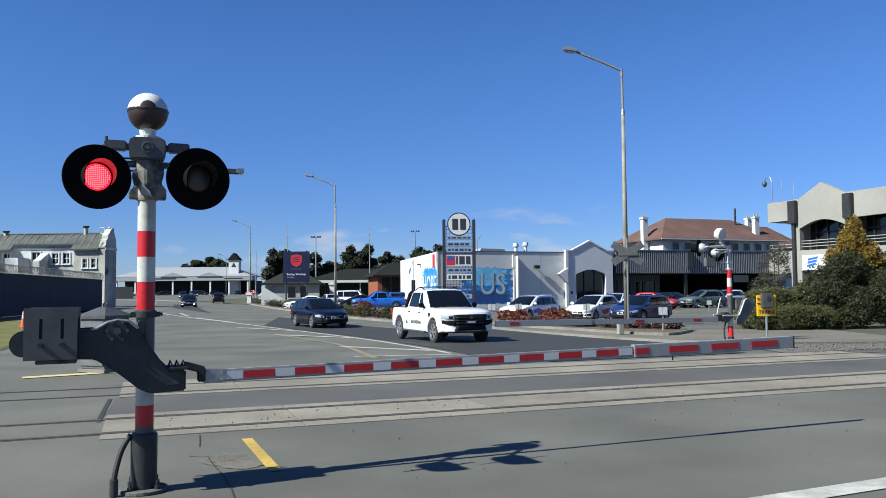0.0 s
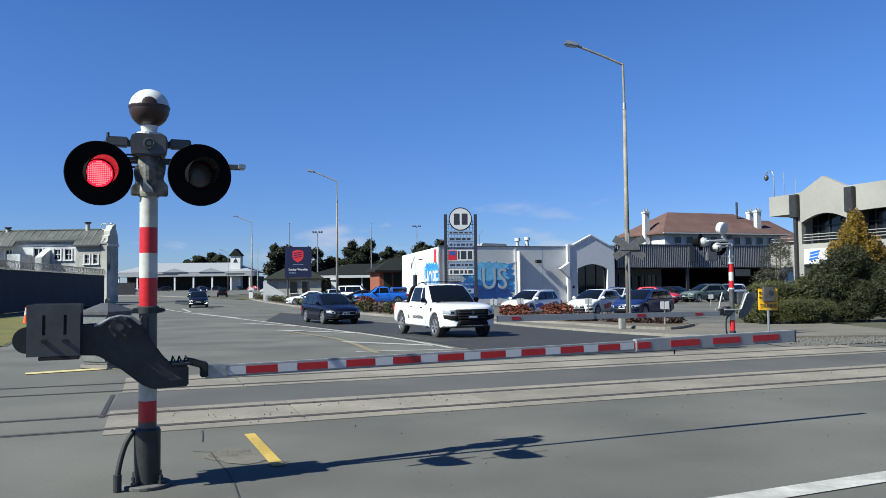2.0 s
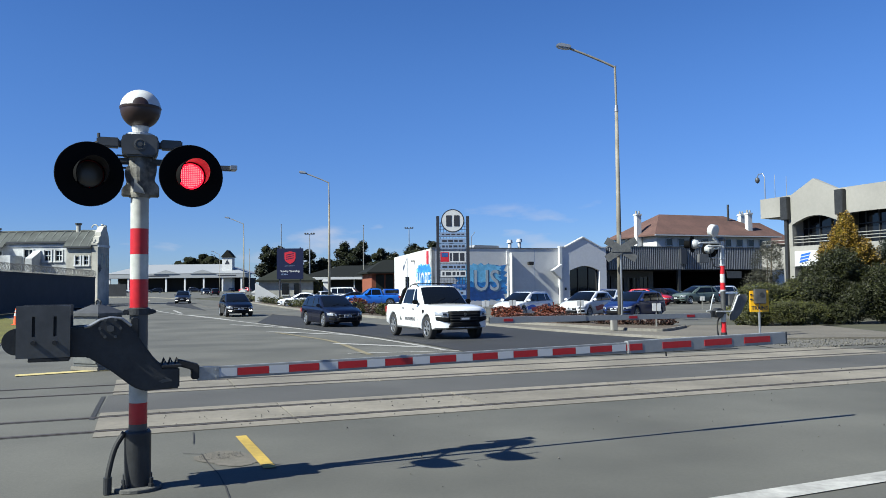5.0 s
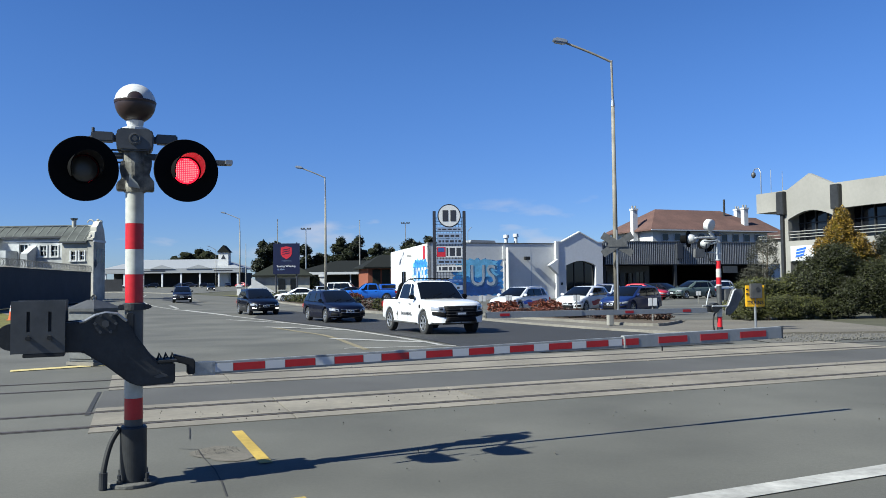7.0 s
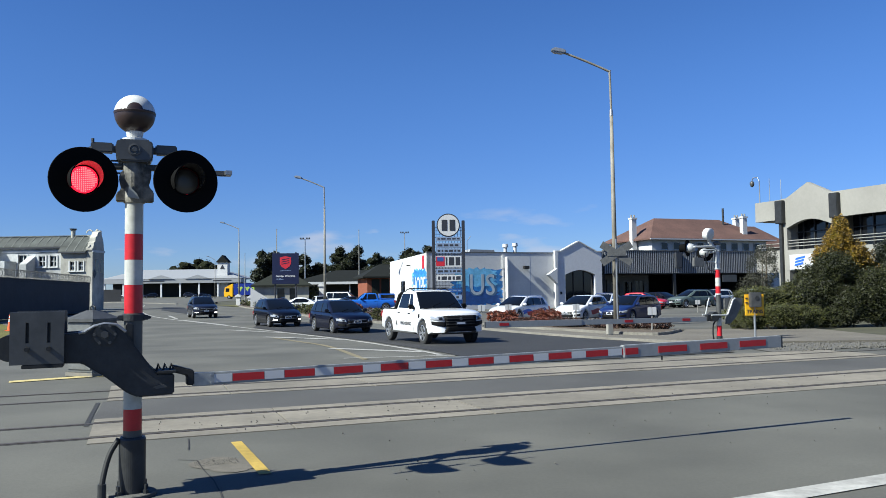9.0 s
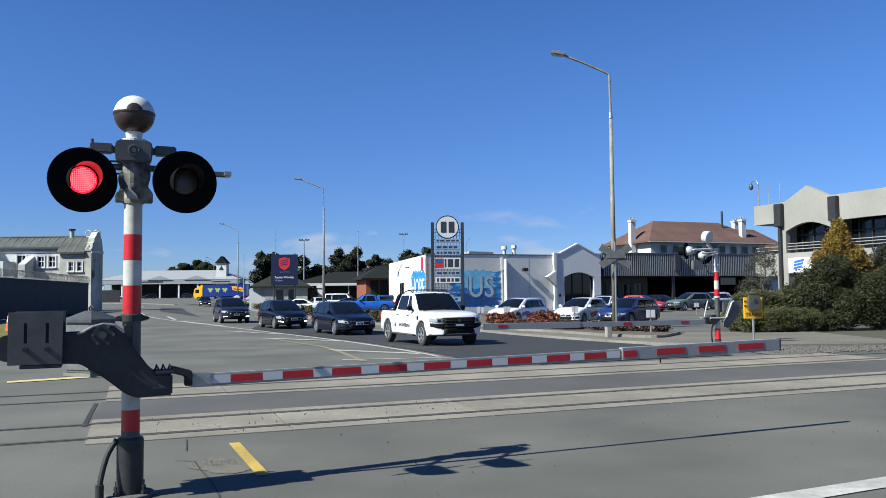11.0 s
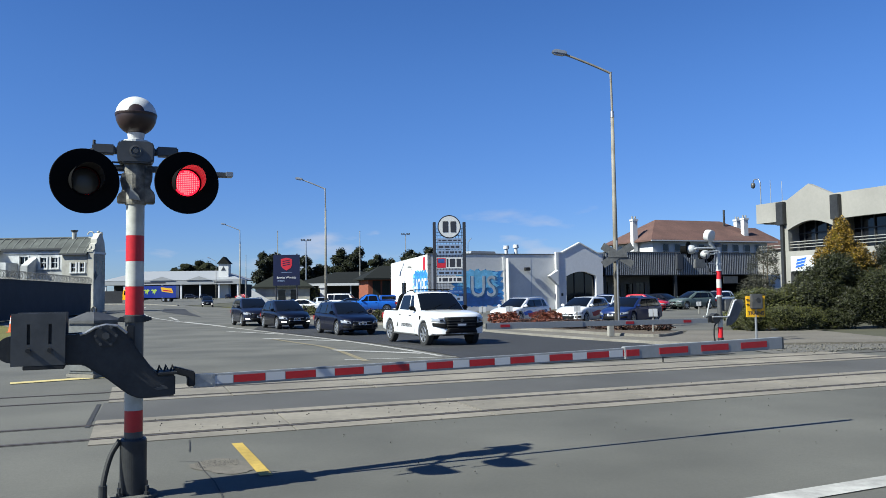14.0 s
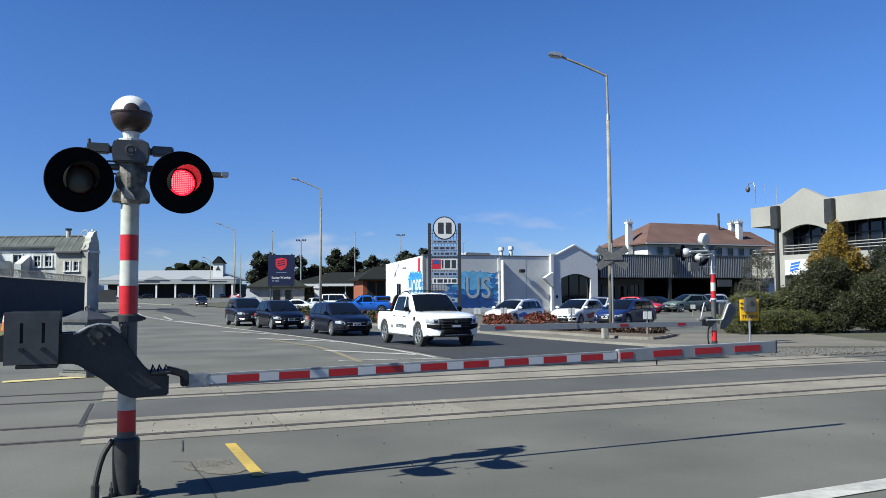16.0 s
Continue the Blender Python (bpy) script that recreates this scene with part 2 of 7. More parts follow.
M["leaf_grey"] = leaf_mat("grey green leaves", (0.0126, 0.0139, 0.0081), (0.0585, 0.0563, 0.0337))
M["leaf_hedge"] = leaf_mat("hedge leaves", (0.0051, 0.0071, 0.0010), (0.0810, 0.0851, 0.0106))
M["leaf_red"] = leaf_mat("red foliage", (0.0377, 0.0059, 0.0029), (0.2185, 0.0517, 0.0199))
M["leaf_brown"] = leaf_mat("brown foliage", (0.0129, 0.0057, 0.0035), (0.0765, 0.0306, 0.0179))
M["tyre"] = mat("tyre rubber", (0.018, 0.018, 0.018), 0.85)
M["rim"] = mat("alloy rim", (0.45, 0.46, 0.48), 0.35, 0.8)
M["car_glass"] = mat("tinted car glass", (0.004, 0.005, 0.006), 0.05, spec=0.4)
M["plastic"] = mat("black plastic trim", (0.004, 0.004, 0.0045), 0.65, spec=0.15)
M["headlight"] = mat("headlight glass", (0.3600, 0.3720, 0.3900), 0.12, 0.3, coat=1)
M["drl"] = mat("lit headlamp", (0.9, 0.9, 0.9), 0.2, emit=((1.0, 0.98, 0.92), 3.0))
M["taillight"] = mat("red tail lamp", (0.35, 0.01, 0.01), 0.2, coat=1)
M["map_green"] = mat("painted map green", (0.30, 0.42, 0.06), 0.5, var=0.1)
M["chrome"] = mat("chrome", (0.6, 0.6, 0.62), 0.15, 1.0)
M["plate"] = mat("number plate", (0.55, 0.56, 0.58), 0.5)
PAINT = {}
for k, c in dict(white=(0.68, 0.68, 0.68), navy=(0.002, 0.003, 0.011), black=(0.002, 0.0025, 0.006), slate=(0.006, 0.008, 0.018), blue=(0.012, 0.11, 0.46), red=(0.42, 0.018, 0.025), green=(0.075, 0.10, 0.095), silver=(0.45, 0.46, 0.48), dkblue=(0.008, 0.02, 0.085), truckblue=(0.012, 0.03, 0.20), truckyellow=(0.85, 0.42, 0.01)).items():
    PAINT[k] = mat(k + " car paint", c, 0.35, 0.0, coat=0.9 if max(c) > 0.3 else 0.45, var=0.03, scale=2, spec=0.25)


# ---- mesh helpers ----
def part(name, bm, material, parent=None, label="", smooth=False, m=None):
    me = bpy.data.meshes.new(name)
    if smooth:
        for f in bm.faces:
            f.smooth = True
    bm.to_mesh(me)
    bm.free()
    for mm in (material if isinstance(material, (list, tuple)) else [material]):
        me.materials.append(mm)
    ob = new(name, me)
    if parent is not None:
        ob.parent = parent
    if m is not None:
        ob.matrix_basis = m
    if label:
        ob["label"] = label
    return ob


def thing(name, m, label, category, group="", kind=""):
    ob = new(name)
    ob.empty_display_size = 0.1
    ob.matrix_basis = m
    return tagged(ob, label, category, group, kind)


def box(bm, x0, x1, y0, y1, z0, z1, bevel=0.0, m=None, mi=0):
    r = bmesh.ops.create_cube(bm, size=1.0)
    vs = r["verts"]
    for v in vs:
        v.co = Vector((x0 + (v.co.x + 0.5) * (x1 - x0), y0 + (v.co.y + 0.5) * (y1 - y0), z0 + (v.co.z + 0.5) * (z1 - z0)))
    faces = list({f for v in vs for f in v.link_faces})
    if bevel:
        es = list({e for v in vs for e in v.link_edges})
        rb = bmesh.ops.bevel(bm, geom=es, offset=bevel, segments=2, affect="EDGES", clamp_overlap=True)
        faces = rb["faces"]
        vs = list({v for f in faces for v in f.verts} | {v for v in vs if v.is_valid})
    if m is not None:
        bmesh.ops.transform(bm, matrix=m, verts=[v for v in vs if v.is_valid])
    if mi:
        for f in {f for v in vs if v.is_valid for f in v.link_faces}:
            f.material_index = mi
    return bm


def cyl(bm, r0, r1, p0, p1, seg=20, caps=True):
    p0, p1 = Vector(p0), Vector(p1)
    d = p1 - p0
    m = Matrix.Translation((p0 + p1) / 2) @ d.to_track_quat("Z", "Y").to_matrix().to_4x4()
    return bmesh.ops.create_cone(bm, cap_ends=caps, segments=seg, radius1=r0, radius2=r1, depth=d.length, matrix=m)["verts"]


def B(*a, **k):
    return box(bmesh.new(), *a, **k)


def C(*a, **k):
    bm = bmesh.new()
    cyl(bm, *a, **k)
    return bm


def lathe(profile, seg=28, axis_m=None):
    """Turn (radius, height) points round z."""
    bm = bmesh.new()
    rings = []
    for r, z in profile:
        if r < 1e-5:
            rings.append([bm.verts.new((0, 0, z))])
        else:
            rings.append([bm.verts.new((r * math.cos(2 * math.pi * i / seg), r * math.sin(2 * math.pi * i / seg), z)) for i in range(seg)])
    for a, b in zip(rings, rings[1:]):
        for i in range(seg):
            j = (i + 1) % seg
            if len(a) == 1 and len(b) == 1:
                continue
            if len(a) == 1:
                bm.faces.new((a[0], b[i], b[j]))
            elif len(b) == 1:
                bm.faces.new((a[i], a[j], b[0]))
            else:
                bm.faces.new((a[i], a[j], b[j], b[i]))
    if axis_m is not None:
        bmesh.ops.transform(bm, matrix=axis_m, verts=bm.verts[:])
    bmesh.ops.recalc_face_normals(bm, faces=bm.faces[:])
    return bm


def prism(pts, h0, h1, plane="XZ", bevel=0.0):
    """Extrude a flat outline. XZ: points are (x, z), extruded along y; XY: along z; YZ: along x."""
    bm = bmesh.new()
    def co(a, b, h):
        return {"XZ": (a, h, b), "XY": (a, b, h), "YZ": (h, a, b)}[plane]
    lo = [bm.verts.new(co(a, b, h0)) for a, b in pts]
    hi = [bm.verts.new(co(a, b, h1)) for a, b in pts]
    n = len(pts)
    bm.faces.new(lo)
    bm.faces.new(hi[::-1])
    for i in range(n):
        bm.faces.new((lo[i], hi[i], hi[(i + 1) % n], lo[(i + 1) % n]))
    bmesh.ops.recalc_face_normals(bm, faces=bm.faces[:])
    if bevel:
        bmesh.ops.bevel(bm, geom=bm.edges[:], offset=bevel, segments=2, affect="EDGES", clamp_overlap=True)
    return bm


def tube(path, r, seg=10):
    bm = bmesh.new()
    rings = []
    pts = [Vector(p) for p in path]
    for i, p in enumerate(pts):
        d = (pts[min(i + 1, len(pts) - 1)] - pts[max(i - 1, 0)]).normalized()
        u = d.orthogonal().normalized()
        if i:
            u = (up - d * up.dot(d)).normalized()
        up = u
        w = d.cross(u)
        rr = r[i] if isinstance(r, (list, tuple)) else r
        rings.append([bm.verts.new(p + (u * math.cos(2 * math.pi * k / seg) + w * math.sin(2 * math.pi * k / seg)) * rr) for k in range(seg)])
    for a, b in zip(rings, rings[1:]):
        for k in range(seg):
            bm.faces.new((a[k], a[(k + 1) % seg], b[(k + 1) % seg], b[k]))
    bm.faces.new(rings[0][::-1])
    bm.faces.new(rings[-1])
    bmesh.ops.recalc_face_normals(bm, faces=bm.faces[:])
    return bm


def text_bm(body, size, extrude=0.003, bold=0.0):
    cu = bpy.data.curves.new("lettering", "FONT")
    cu.body, cu.size, cu.extrude, cu.offset = body, size, extrude, bold
    cu.align_x, cu.align_y, cu.resolution_u = "CENTER", "CENTER", 3
    ob = new("lettering", cu)
    dg = bpy.context.evaluated_depsgraph_get()
    me = bpy.data.meshes.new_from_object(ob.evaluated_get(dg))
    bm = bmesh.new()
    bm.from_mesh(me)
    bpy.data.objects.remove(ob)
    bpy.data.curves.remove(cu)
    bpy.data.meshes.remove(me)
    return bm


# ---- lie of the land: flat, then a slight rise far off ----
RISE_FROM, RISE = 110.0, 0.0062


def zg(y):
    return max(0.0, (min(y, 420.0) - RISE_FROM) * RISE)


def sheet(name, pts, z, material, label="", category="", kind="structure", parent=None, depth=0.0):
    """A flat sheet with the outline pts that follows the lie of the land; depth > 0 gives it a side."""
    bm = bmesh.new()
    f = bm.faces.new([bm.verts.new((x, y, 0)) for x, y in pts])
    bmesh.ops.triangulate(bm, faces=[f])
    for cut in (RISE_FROM, 420.0):
        bmesh.ops.bisect_plane(bm, geom=bm.verts[:] + bm.edges[:] + bm.faces[:], plane_co=(0, cut, 0), plane_no=(0, 1, 0))
    for k in range(15):
        o = Vector((0, 14.485)) + N * (3 + k)
        bmesh.ops.bisect_plane(bm, geom=bm.verts[:] + bm.edges[:] + bm.faces[:], plane_co=(o.x, o.y, 0), plane_no=(N.x, N.y, 0))
    for k in range(-6, 7):
        bmesh.ops.bisect_plane(bm, geom=bm.verts[:] + bm.edges[:] + bm.faces[:], plane_co=(T.x * k * 6, T.y * k * 6, 0), plane_no=(T.x, T.y, 0))
    if depth:
        r = bmesh.ops.extrude_face_region(bm, geom=bm.faces[:])
        top = [v for v in r["geom"] if isinstance(v, bmesh.types.BMVert)]
        for v in top:
            v.co.z = 1
    for v in bm.verts:
        hi = v.co.z > 0.5 or not depth
        v.co.z = zg(v.co.y) + (z if hi else z - depth)
    bmesh.ops.recalc_face_normals(bm, faces=bm.faces[:])
    if not depth:
        for f in bm.faces:
            if f.normal.z < 0:
                f.normal_flip()
    ob = part(name, bm, material, parent)
    if kind:
        tagged(ob, label, category, "", kind)
    return ob


def ribbon(pts, w):
    """The outline of a strip of width w along pts."""
    L, R = [], []
    P = [Vector((x, y)) for x, y in pts]
    for i, p in enumerate(P):
        d = (P[min(i + 1, len(P) - 1)] - P[max(i - 1, 0)]).normalized()
        nrm = Vector((-d.y, d.x)) * w / 2
        L.append((p.x + nrm.x, p.y + nrm.y))
        R.append((p.x - nrm.x, p.y - nrm.y))
    return L + R[::-1]


def strip(name, pts, w, z, material, label="", category="", kind="structure", height=0.0):
    """A strip along a line, built quad by quad; height > 0 makes a raised kerb."""
    bm = bmesh.new()
    out = ribbon(pts, w)
    n = len(pts)
    L, R = out[:n], out[n:][::-1]
    a = [bm.verts.new((x, y, zg(y) + z)) for x, y in L]
    b = [bm.verts.new((x, y, zg(y) + z)) for x, y in R]
    for i in range(n - 1):
        bm.faces.new((a[i], b[i], b[i + 1], a[i + 1]))
    if height:
        r = bmesh.ops.extrude_face_region(bm, geom=bm.faces[:])
        for v in r["geom"]:
            if isinstance(v, bmesh.types.BMVert):
                v.co.z += height
        bmesh.ops.recalc_face_normals(bm, faces=bm.faces[:])
        es = [e for e in bm.edges if all(v.co.z > zg(v.co.y) + z + height * 0.5 for v in e.verts) and len(e.link_faces) == 2 and e.calc_face_angle(0) > 0.8]
        bmesh.ops.bevel(bm, geom=es, offset=0.025, segments=2, affect="EDGES")
    else:
        for f in bm.faces:
            f.normal_update()
            if f.normal.z < 0:
                f.normal_flip()
    ob = part(name, bm, material)
    return tagged(ob, label, category, "", kind)


def smooth_line(pts, n=8):
    """Catmull-Rom through the points."""
    P = [Vector(p) for p in pts]
    P = [2 * P[0] - P[1]] + P + [2 * P[-1] - P[-2]]
    out = []
    for i in range(1, len(P) - 2):
        for k in range(n):
            t = k / n
            a, b, c, d = P[i - 1], P[i], P[i + 1], P[i + 2]
            out.append(tuple(0.5 * ((2 * b) + (c - a) * t + (2 * a - 5 * b + 4 * c - d) * t * t + (3 * b - a - 3 * c + d) * t ** 3)))
    out.append(tuple(P[-2]))
    return out


T = Vector((math.cos(radians(20.5)), math.sin(radians(20.5))))      # along the tracks
N = Vector((-T.y, T.x))                                             # across them
EYE = Vector((0, 0, 1.6))


def fall(x, y):
    """Beyond the crossing the land falls a quarter of a metre: how much wider and lower the plan lies there."""
    d = (Vector((x, y)) - Vector((0, 14.485))).dot(N)
    u = max(0.0, min(1.0, (d - 3.0) / 14.0))
    return 1 + 0.15 * u * u * (3 - 2 * u)


def settle(p):
    """From the level plan to the land as it lies."""
    return EYE + (Vector(p) - EYE) * fall(p[0], p[1])


def along(o, s, q=0.0):
    v = Vector(o) + T * s + N * q
    return (v.x, v.y)


# ---- ground, roads and tracks ----
sheet("ground", [(-1500, -120), (1500, -120), (1500, 3000), (-1500, 3000)], -0.05, M["earth"], "dry grass and earth ground", "ground")
KERB = smooth_line([(-40, 128), (-30.9, 101.8), (-21.7, 74.5), (-14.0, 58.1), (-10.1, 49.8), (-6.6, 43.5), (-3.8, 36.8), (-1.9, 33.8)])
PAINT_EDGE = smooth_line([(-44, 122), (-38, 104), (-31.2, 85.2), (-23.3, 65.3), (-18.0, 54.1), (-11.74, 43.0), (-6.2, 33.0), (-2.75, 26.8), (-0.38, 21.7), (0.42, 19.5)])
sheet("road", [(-40, -60), (60, -60), (70, 12), (62, 60), (40, 78), (-1, 78), (-24, 100), (-40, 128), (-40, 240), (-220, 240), (-220, 150), (-60, 128), (-48, 100), (-36, 76), (-27, 52), (-19, 34), (-14, 24), (-60, 4)], -0.004, M["asphalt"], "grey weathered asphalt road with patches", "road")
sheet("footpath_left", [(-14, 24), (-19, 34), (-27, 52), (-31, 60), (-35, 86), (-36, 76), (-27, 49.5), (-19.2, 37.5), (-16.4, 31.5), (-12.4, 22.4)], 0.012, M["footpath"], "worn pale footpath beside the road", "footpath")
sheet("lawn_left", [(-12.6, 22.6), (-16.6, 32.2), (-19.6, 38.2), (-27.5, 50.5), (-30.3, 54.4), (-28.3, 44), (-27, 26), (-22, 17)], 0.02, M["grass"], "short green and brown mown lawn", "grass")
sheet("road_lane_dark", [(x + 0.25, y + 0.12) for x, y in PAINT_EDGE[44:]] + [(2.4, 17.7), (7.5, 19.7), (6.4, 23.9), (4.1, 27.8), (2.1, 32.2), (-1.9, 33.6), (-3.9, 36.8), (-6.8, 43.5), (-10.3, 49.8)], 0.010, M["asphalt_new"], "dark fresh asphalt lane", "road")
sheet("road_patch_far", [(-28.7, 84.3), (-36.5, 108), (-31.5, 101), (-24.5, 80), (-17.5, 60.3)], 0.010, M["asphalt_new"], "dark asphalt repair patch", "road")

# track panels; the tracks run along T
R1 = Vector((0.0, 10.58))           # a point of the near rail of the first track
R2 = Vector((0.0, 14.485))            # a point of the near rail of the second track
GAUGE = 1.09


def crossing_track(tag, o, s0, s1, near_w, far_w, joints):
    bed = thing("track_" + tag, Matrix(), "pale concrete level crossing panels with steel rails", "railway track", kind="structure")
    rows = ((-near_w, -0.075), (0.075, GAUGE - 0.075), (GAUGE + 0.075, GAUGE + far_w))
    for q0, q1 in rows:
        cuts = [s0] + [j for j in joints if s0 < j < s1] + [s1]
        for a, b in zip(cuts, cuts[1:]):
            pts = [along(o, a + 0.008, q0), along(o, b - 0.008, q0), along(o, b - 0.008, q1), along(o, a + 0.008, q1)]
            part("concrete_panel", prism(pts, -0.1, 0.006, "XY", 0.004), M["concrete"], bed)
    for q in (0.0, GAUGE):
        for side in (-1, 1):
            pts = [along(o, -40, q + side * 0.036), along(o, 60, q + side * 0.036), along(o, 60, q + side * 0.074), along(o, -40, q + side * 0.074)]
            part("flangeway", prism(pts, -0.05, -0.0005, "XY"), M["groove"], bed)
        pts = [along(o, -40, q - 0.035), along(o, 60, q - 0.035), along(o, 60, q + 0.035), along(o, -40, q + 0.035)]
        part("rail", prism(pts, -0.1, 0.004, "XY", 0.006), M["rail"], bed, "worn brown steel rail")
    return bed


crossing_track("near", R1, -4.18, 40, 0.40, 0.36, [-1.9, 0.7, 3.5, 6.5, 9.5, 12.6, 16, 20, 25])
crossing_track("far", R2, -5.45, 11.2, 0.34, 0.75, [-3.6, -1.2, 1.95, 4.4, 7.2])
sheet("crossing_infill", [along(R1, -4.2, 1.46), along(R1, 40, 1.46), along(R2, 38, -0.35), along(R2, -5.5, -0.35)], -0.001, M["asphalt_mid"], "darker asphalt between the tracks", "road")
# ballast beside the far track
sheet("ballast", [along(R2, 9.6, 1.8), along(R2, 40, 2.0), along(R2, 40, 7.5), along(R2, 10.5, 5.0)], 0.012, M["gravel"], "grey ballast gravel beside the track", "gravel")


def stones(name, n, o, s0, s1, q0, q1, size, material, seed):
    rnd = random.Random(seed)
    bm = bmesh.new()
    for _ in range(n):
        x, y = along(o, rnd.uniform(s0, s1), rnd.uniform(q0, q1))
        r = size * rnd.uniform(0.5, 1.3)
        mm = Matrix.Translation((x, y, 0.012 + r * 0.3)) @ Euler((rnd.random() * 3, rnd.random() * 3, rnd.random() * 3)).to_matrix().to_4x4() @ Matrix.Diagonal((r, r * 0.8, r * 0.6, 1))
        bmesh.ops.create_icosphere(bm, subdivisions=1, radius=1, matrix=mm)
    return tagged(part(name, bm, material), "loose grey ballast stones", "gravel", "", "stuff")


stones("ballast_stones", 1600, R2, 10.2, 30, 1.5, 3.8, 0.034, M["gravel"], 4)
stones("road_grit", 120, R1, -2, 14, -4, 1.5, 0.010, M["gravel"], 6)
stones("road_grit", 60, R1, -4.1, 1, -0.3, 1.2, 0.008, M["groove"], 8)

stones("patch_grit", 220, (-2.05, 7.66), -0.22, 0.18, -0.12, 0.20, 0.0045, M["gravel"], 9)

# road markings
LZ = 0.005
strip("edge_line", PAINT_EDGE[:-3], 0.15, LZ, M["line_white"], "white painted edge line", "road marking")
strip("edge_line", [(-2.2, 19.55), (0.55, 20.0)], 0.14, LZ, M["line_white"], "white painted line end", "road marking")
for i, (a, b) in enumerate((((-15.6, 50.1), (-10.9, 41.8)), ((-9.3, 36.0), (-6.1, 32.6)), ((-6.3, 29.7), (-2.95, 27.3)), ((-2.97, 23.1), (-0.3, 21.3)), ((-20.5, 62), (-17.2, 53.6)))):
    strip("hatch_line", [a, b], 0.3 if i in (2, 3) else 0.22, LZ + 0.001, M["line_white"], "white painted hatching bar", "road marking", height=0)
strip("faded_line", smooth_line([(-5.9, 29.2), (-4.6, 26.8), (-3.15, 24.0), (-1.62, 19.1)]), 0.16, LZ, M["line_faint"], "faded yellow painted line", "road marking")
strip("stop_line", [(-1.4, 4.35), (2.62, 6.13), (4.4, 6.92), (9.0, 8.95)], 0.25, LZ, M["line_white"], "worn white stop line", "road marking")
strip("yellow_dash", [(-2.155, 8.75), (-1.505, 7.18)], 0.115, LZ, M["line_yellow"], "worn yellow painted dash", "road marking")
strip("yellow_dash", [(-1.03, 6.02), (-0.55, 4.9)], 0.115, LZ, M["line_yellow"], "worn yellow painted dash", "road marking")
# patched, broken asphalt beside the signal
patch_rng = random.Random(31)
patch_edge = [(i * math.tau / 44, 1 + patch_rng.uniform(-0.04, 0.04) + 0.10 * math.sin(i * 0.571)) for i in range(44)]
sheet("road_patch_near", [(-1.98 + 0.34 * r * math.cos(a), 7.62 + 0.30 * r * math.sin(a) - 0.12 * math.cos(a)) for a, r in patch_edge], 0.002, M["footpath"], "rough worn patch in the asphalt", "road")
strip("crack", [(-2.5, 7.86), (-2.3, 7.82), (-2.12, 7.4), (-1.91, 6.98), (-1.72, 6.5), (-1.58, 6.1)], 0.013, 0.002, M["groove"], "dark crack in the asphalt", "crack")
strip("crack", [(-2.75, 9.0), (-2.62, 8.6), (-2.55, 8.35)], 0.015, 0.002, M["groove"], "dark crack in the asphalt", "crack")
strip("crack", [(-4.30, 9.95), (-4.68, 11.03), (-5.05, 12.1)], 0.06, 0.002, M["asphalt_new"], "dark sealed joint in the asphalt", "crack")
sheet("tactile_strip", [(-7.95, 15.05), (-6.55, 16.05), (-6.7, 16.35), (-8.1, 15.35)], 0.008, M["tactile"], "pale yellow tactile paving strip", "tactile paving")

# kerbs and verges on the far side
strip("road_channel", KERB[8:], 0.16, 0.004, M["footpath"], "pale flush channel beside the lane", "road marking")
KERB_L = smooth_line([(-31.5, 128), (-27.5, 112), (-23.7, 98.7), (-18.2, 82), (-13.2, 67.6), (-9.6, 57.5), (-6.4, 49.0), (-2.8, 41.2), (-1.2, 38.2)])
strip("kerb", KERB_L, 0.2, -0.02, M["concrete_kerb"], "pale concrete kerb", "kerb", height=0.13)
VERGE_R = smooth_line([(2.0, 33.6), (2.9, 30.8), (4.25, 27.8), (5.6, 25.3), (6.9, 23.7), (9.0, 22.4)])
strip("kerb", VERGE_R, 0.2, -0.02, M["concrete_kerb"], "pale concrete kerb", "kerb", height=0.10)
sheet("footpath_right", VERGE_R + [(14, 22.5), (14, 29), (9.6, 30), (8.4, 27), (7.2, 25.7), (6.0, 27.2), (4.6, 30.2), (2.6, 35.2)], 0.07, M["footpath"], "worn pale footpath with grit", "footpath", depth=0.1)
BED_R = smooth_line([(2.3, 36.2), (3.2, 33.0), (4.7, 30.3), (6.1, 27.5), (7.4, 26.2), (8.8, 28.2)])
strip("kerb", BED_R, 0.12, 0.06, M["concrete_kerb"], "low concrete garden edging", "kerb", height=0.10)
sheet("garden_bed", BED_R + [(9.0, 32.0), (8.4, 35.2), (3.4, 37.6)], 0.10, M["dirt"], "dry soil garden bed", "garden bed", depth=0.15)
sheet("garden_bed", [(x + 0.1, y + 0.06) for x, y in KERB_L] + [(0.6, 39.2), (-0.9, 42.2), (-4.4, 50.4), (-7.6, 58.6), (-11.2, 68.8), (-16.2, 83), (-21.4, 100), (-25, 112), (-29, 128)], 0.09, M["dirt"], "dry soil garden bed", "garden bed", depth=0.15)
sheet("verge_right", [(9.3, 25.2), (12.5, 23.6), (30, 24.5), (40, 40), (22, 60), (15, 40), (10.4, 30)], 0.03, M["earth"], "dry grass verge under the shrubs", "verge")
sheet("lawn_far", [(-20, 92), (-4, 88), (-6, 108), (-30, 112)], 0.03, M["grass"], "mown lawn by the houses", "grass")
strip("kerb", smooth_line([(-41, 128), (-60, 150), (-110, 172)]), 0.3, -0.02, M["concrete_kerb"], "pale concrete kerb", "kerb", height=0.13)


# ---- buildings ----
def frame_m(o, d):
    """A pose whose x runs along d and whose z is up, at o."""
    return pose(o[0], o[1], o[2] if len(o) > 2 else 0, 0, 0, math.degrees(math.atan2(d[1], d[0])))


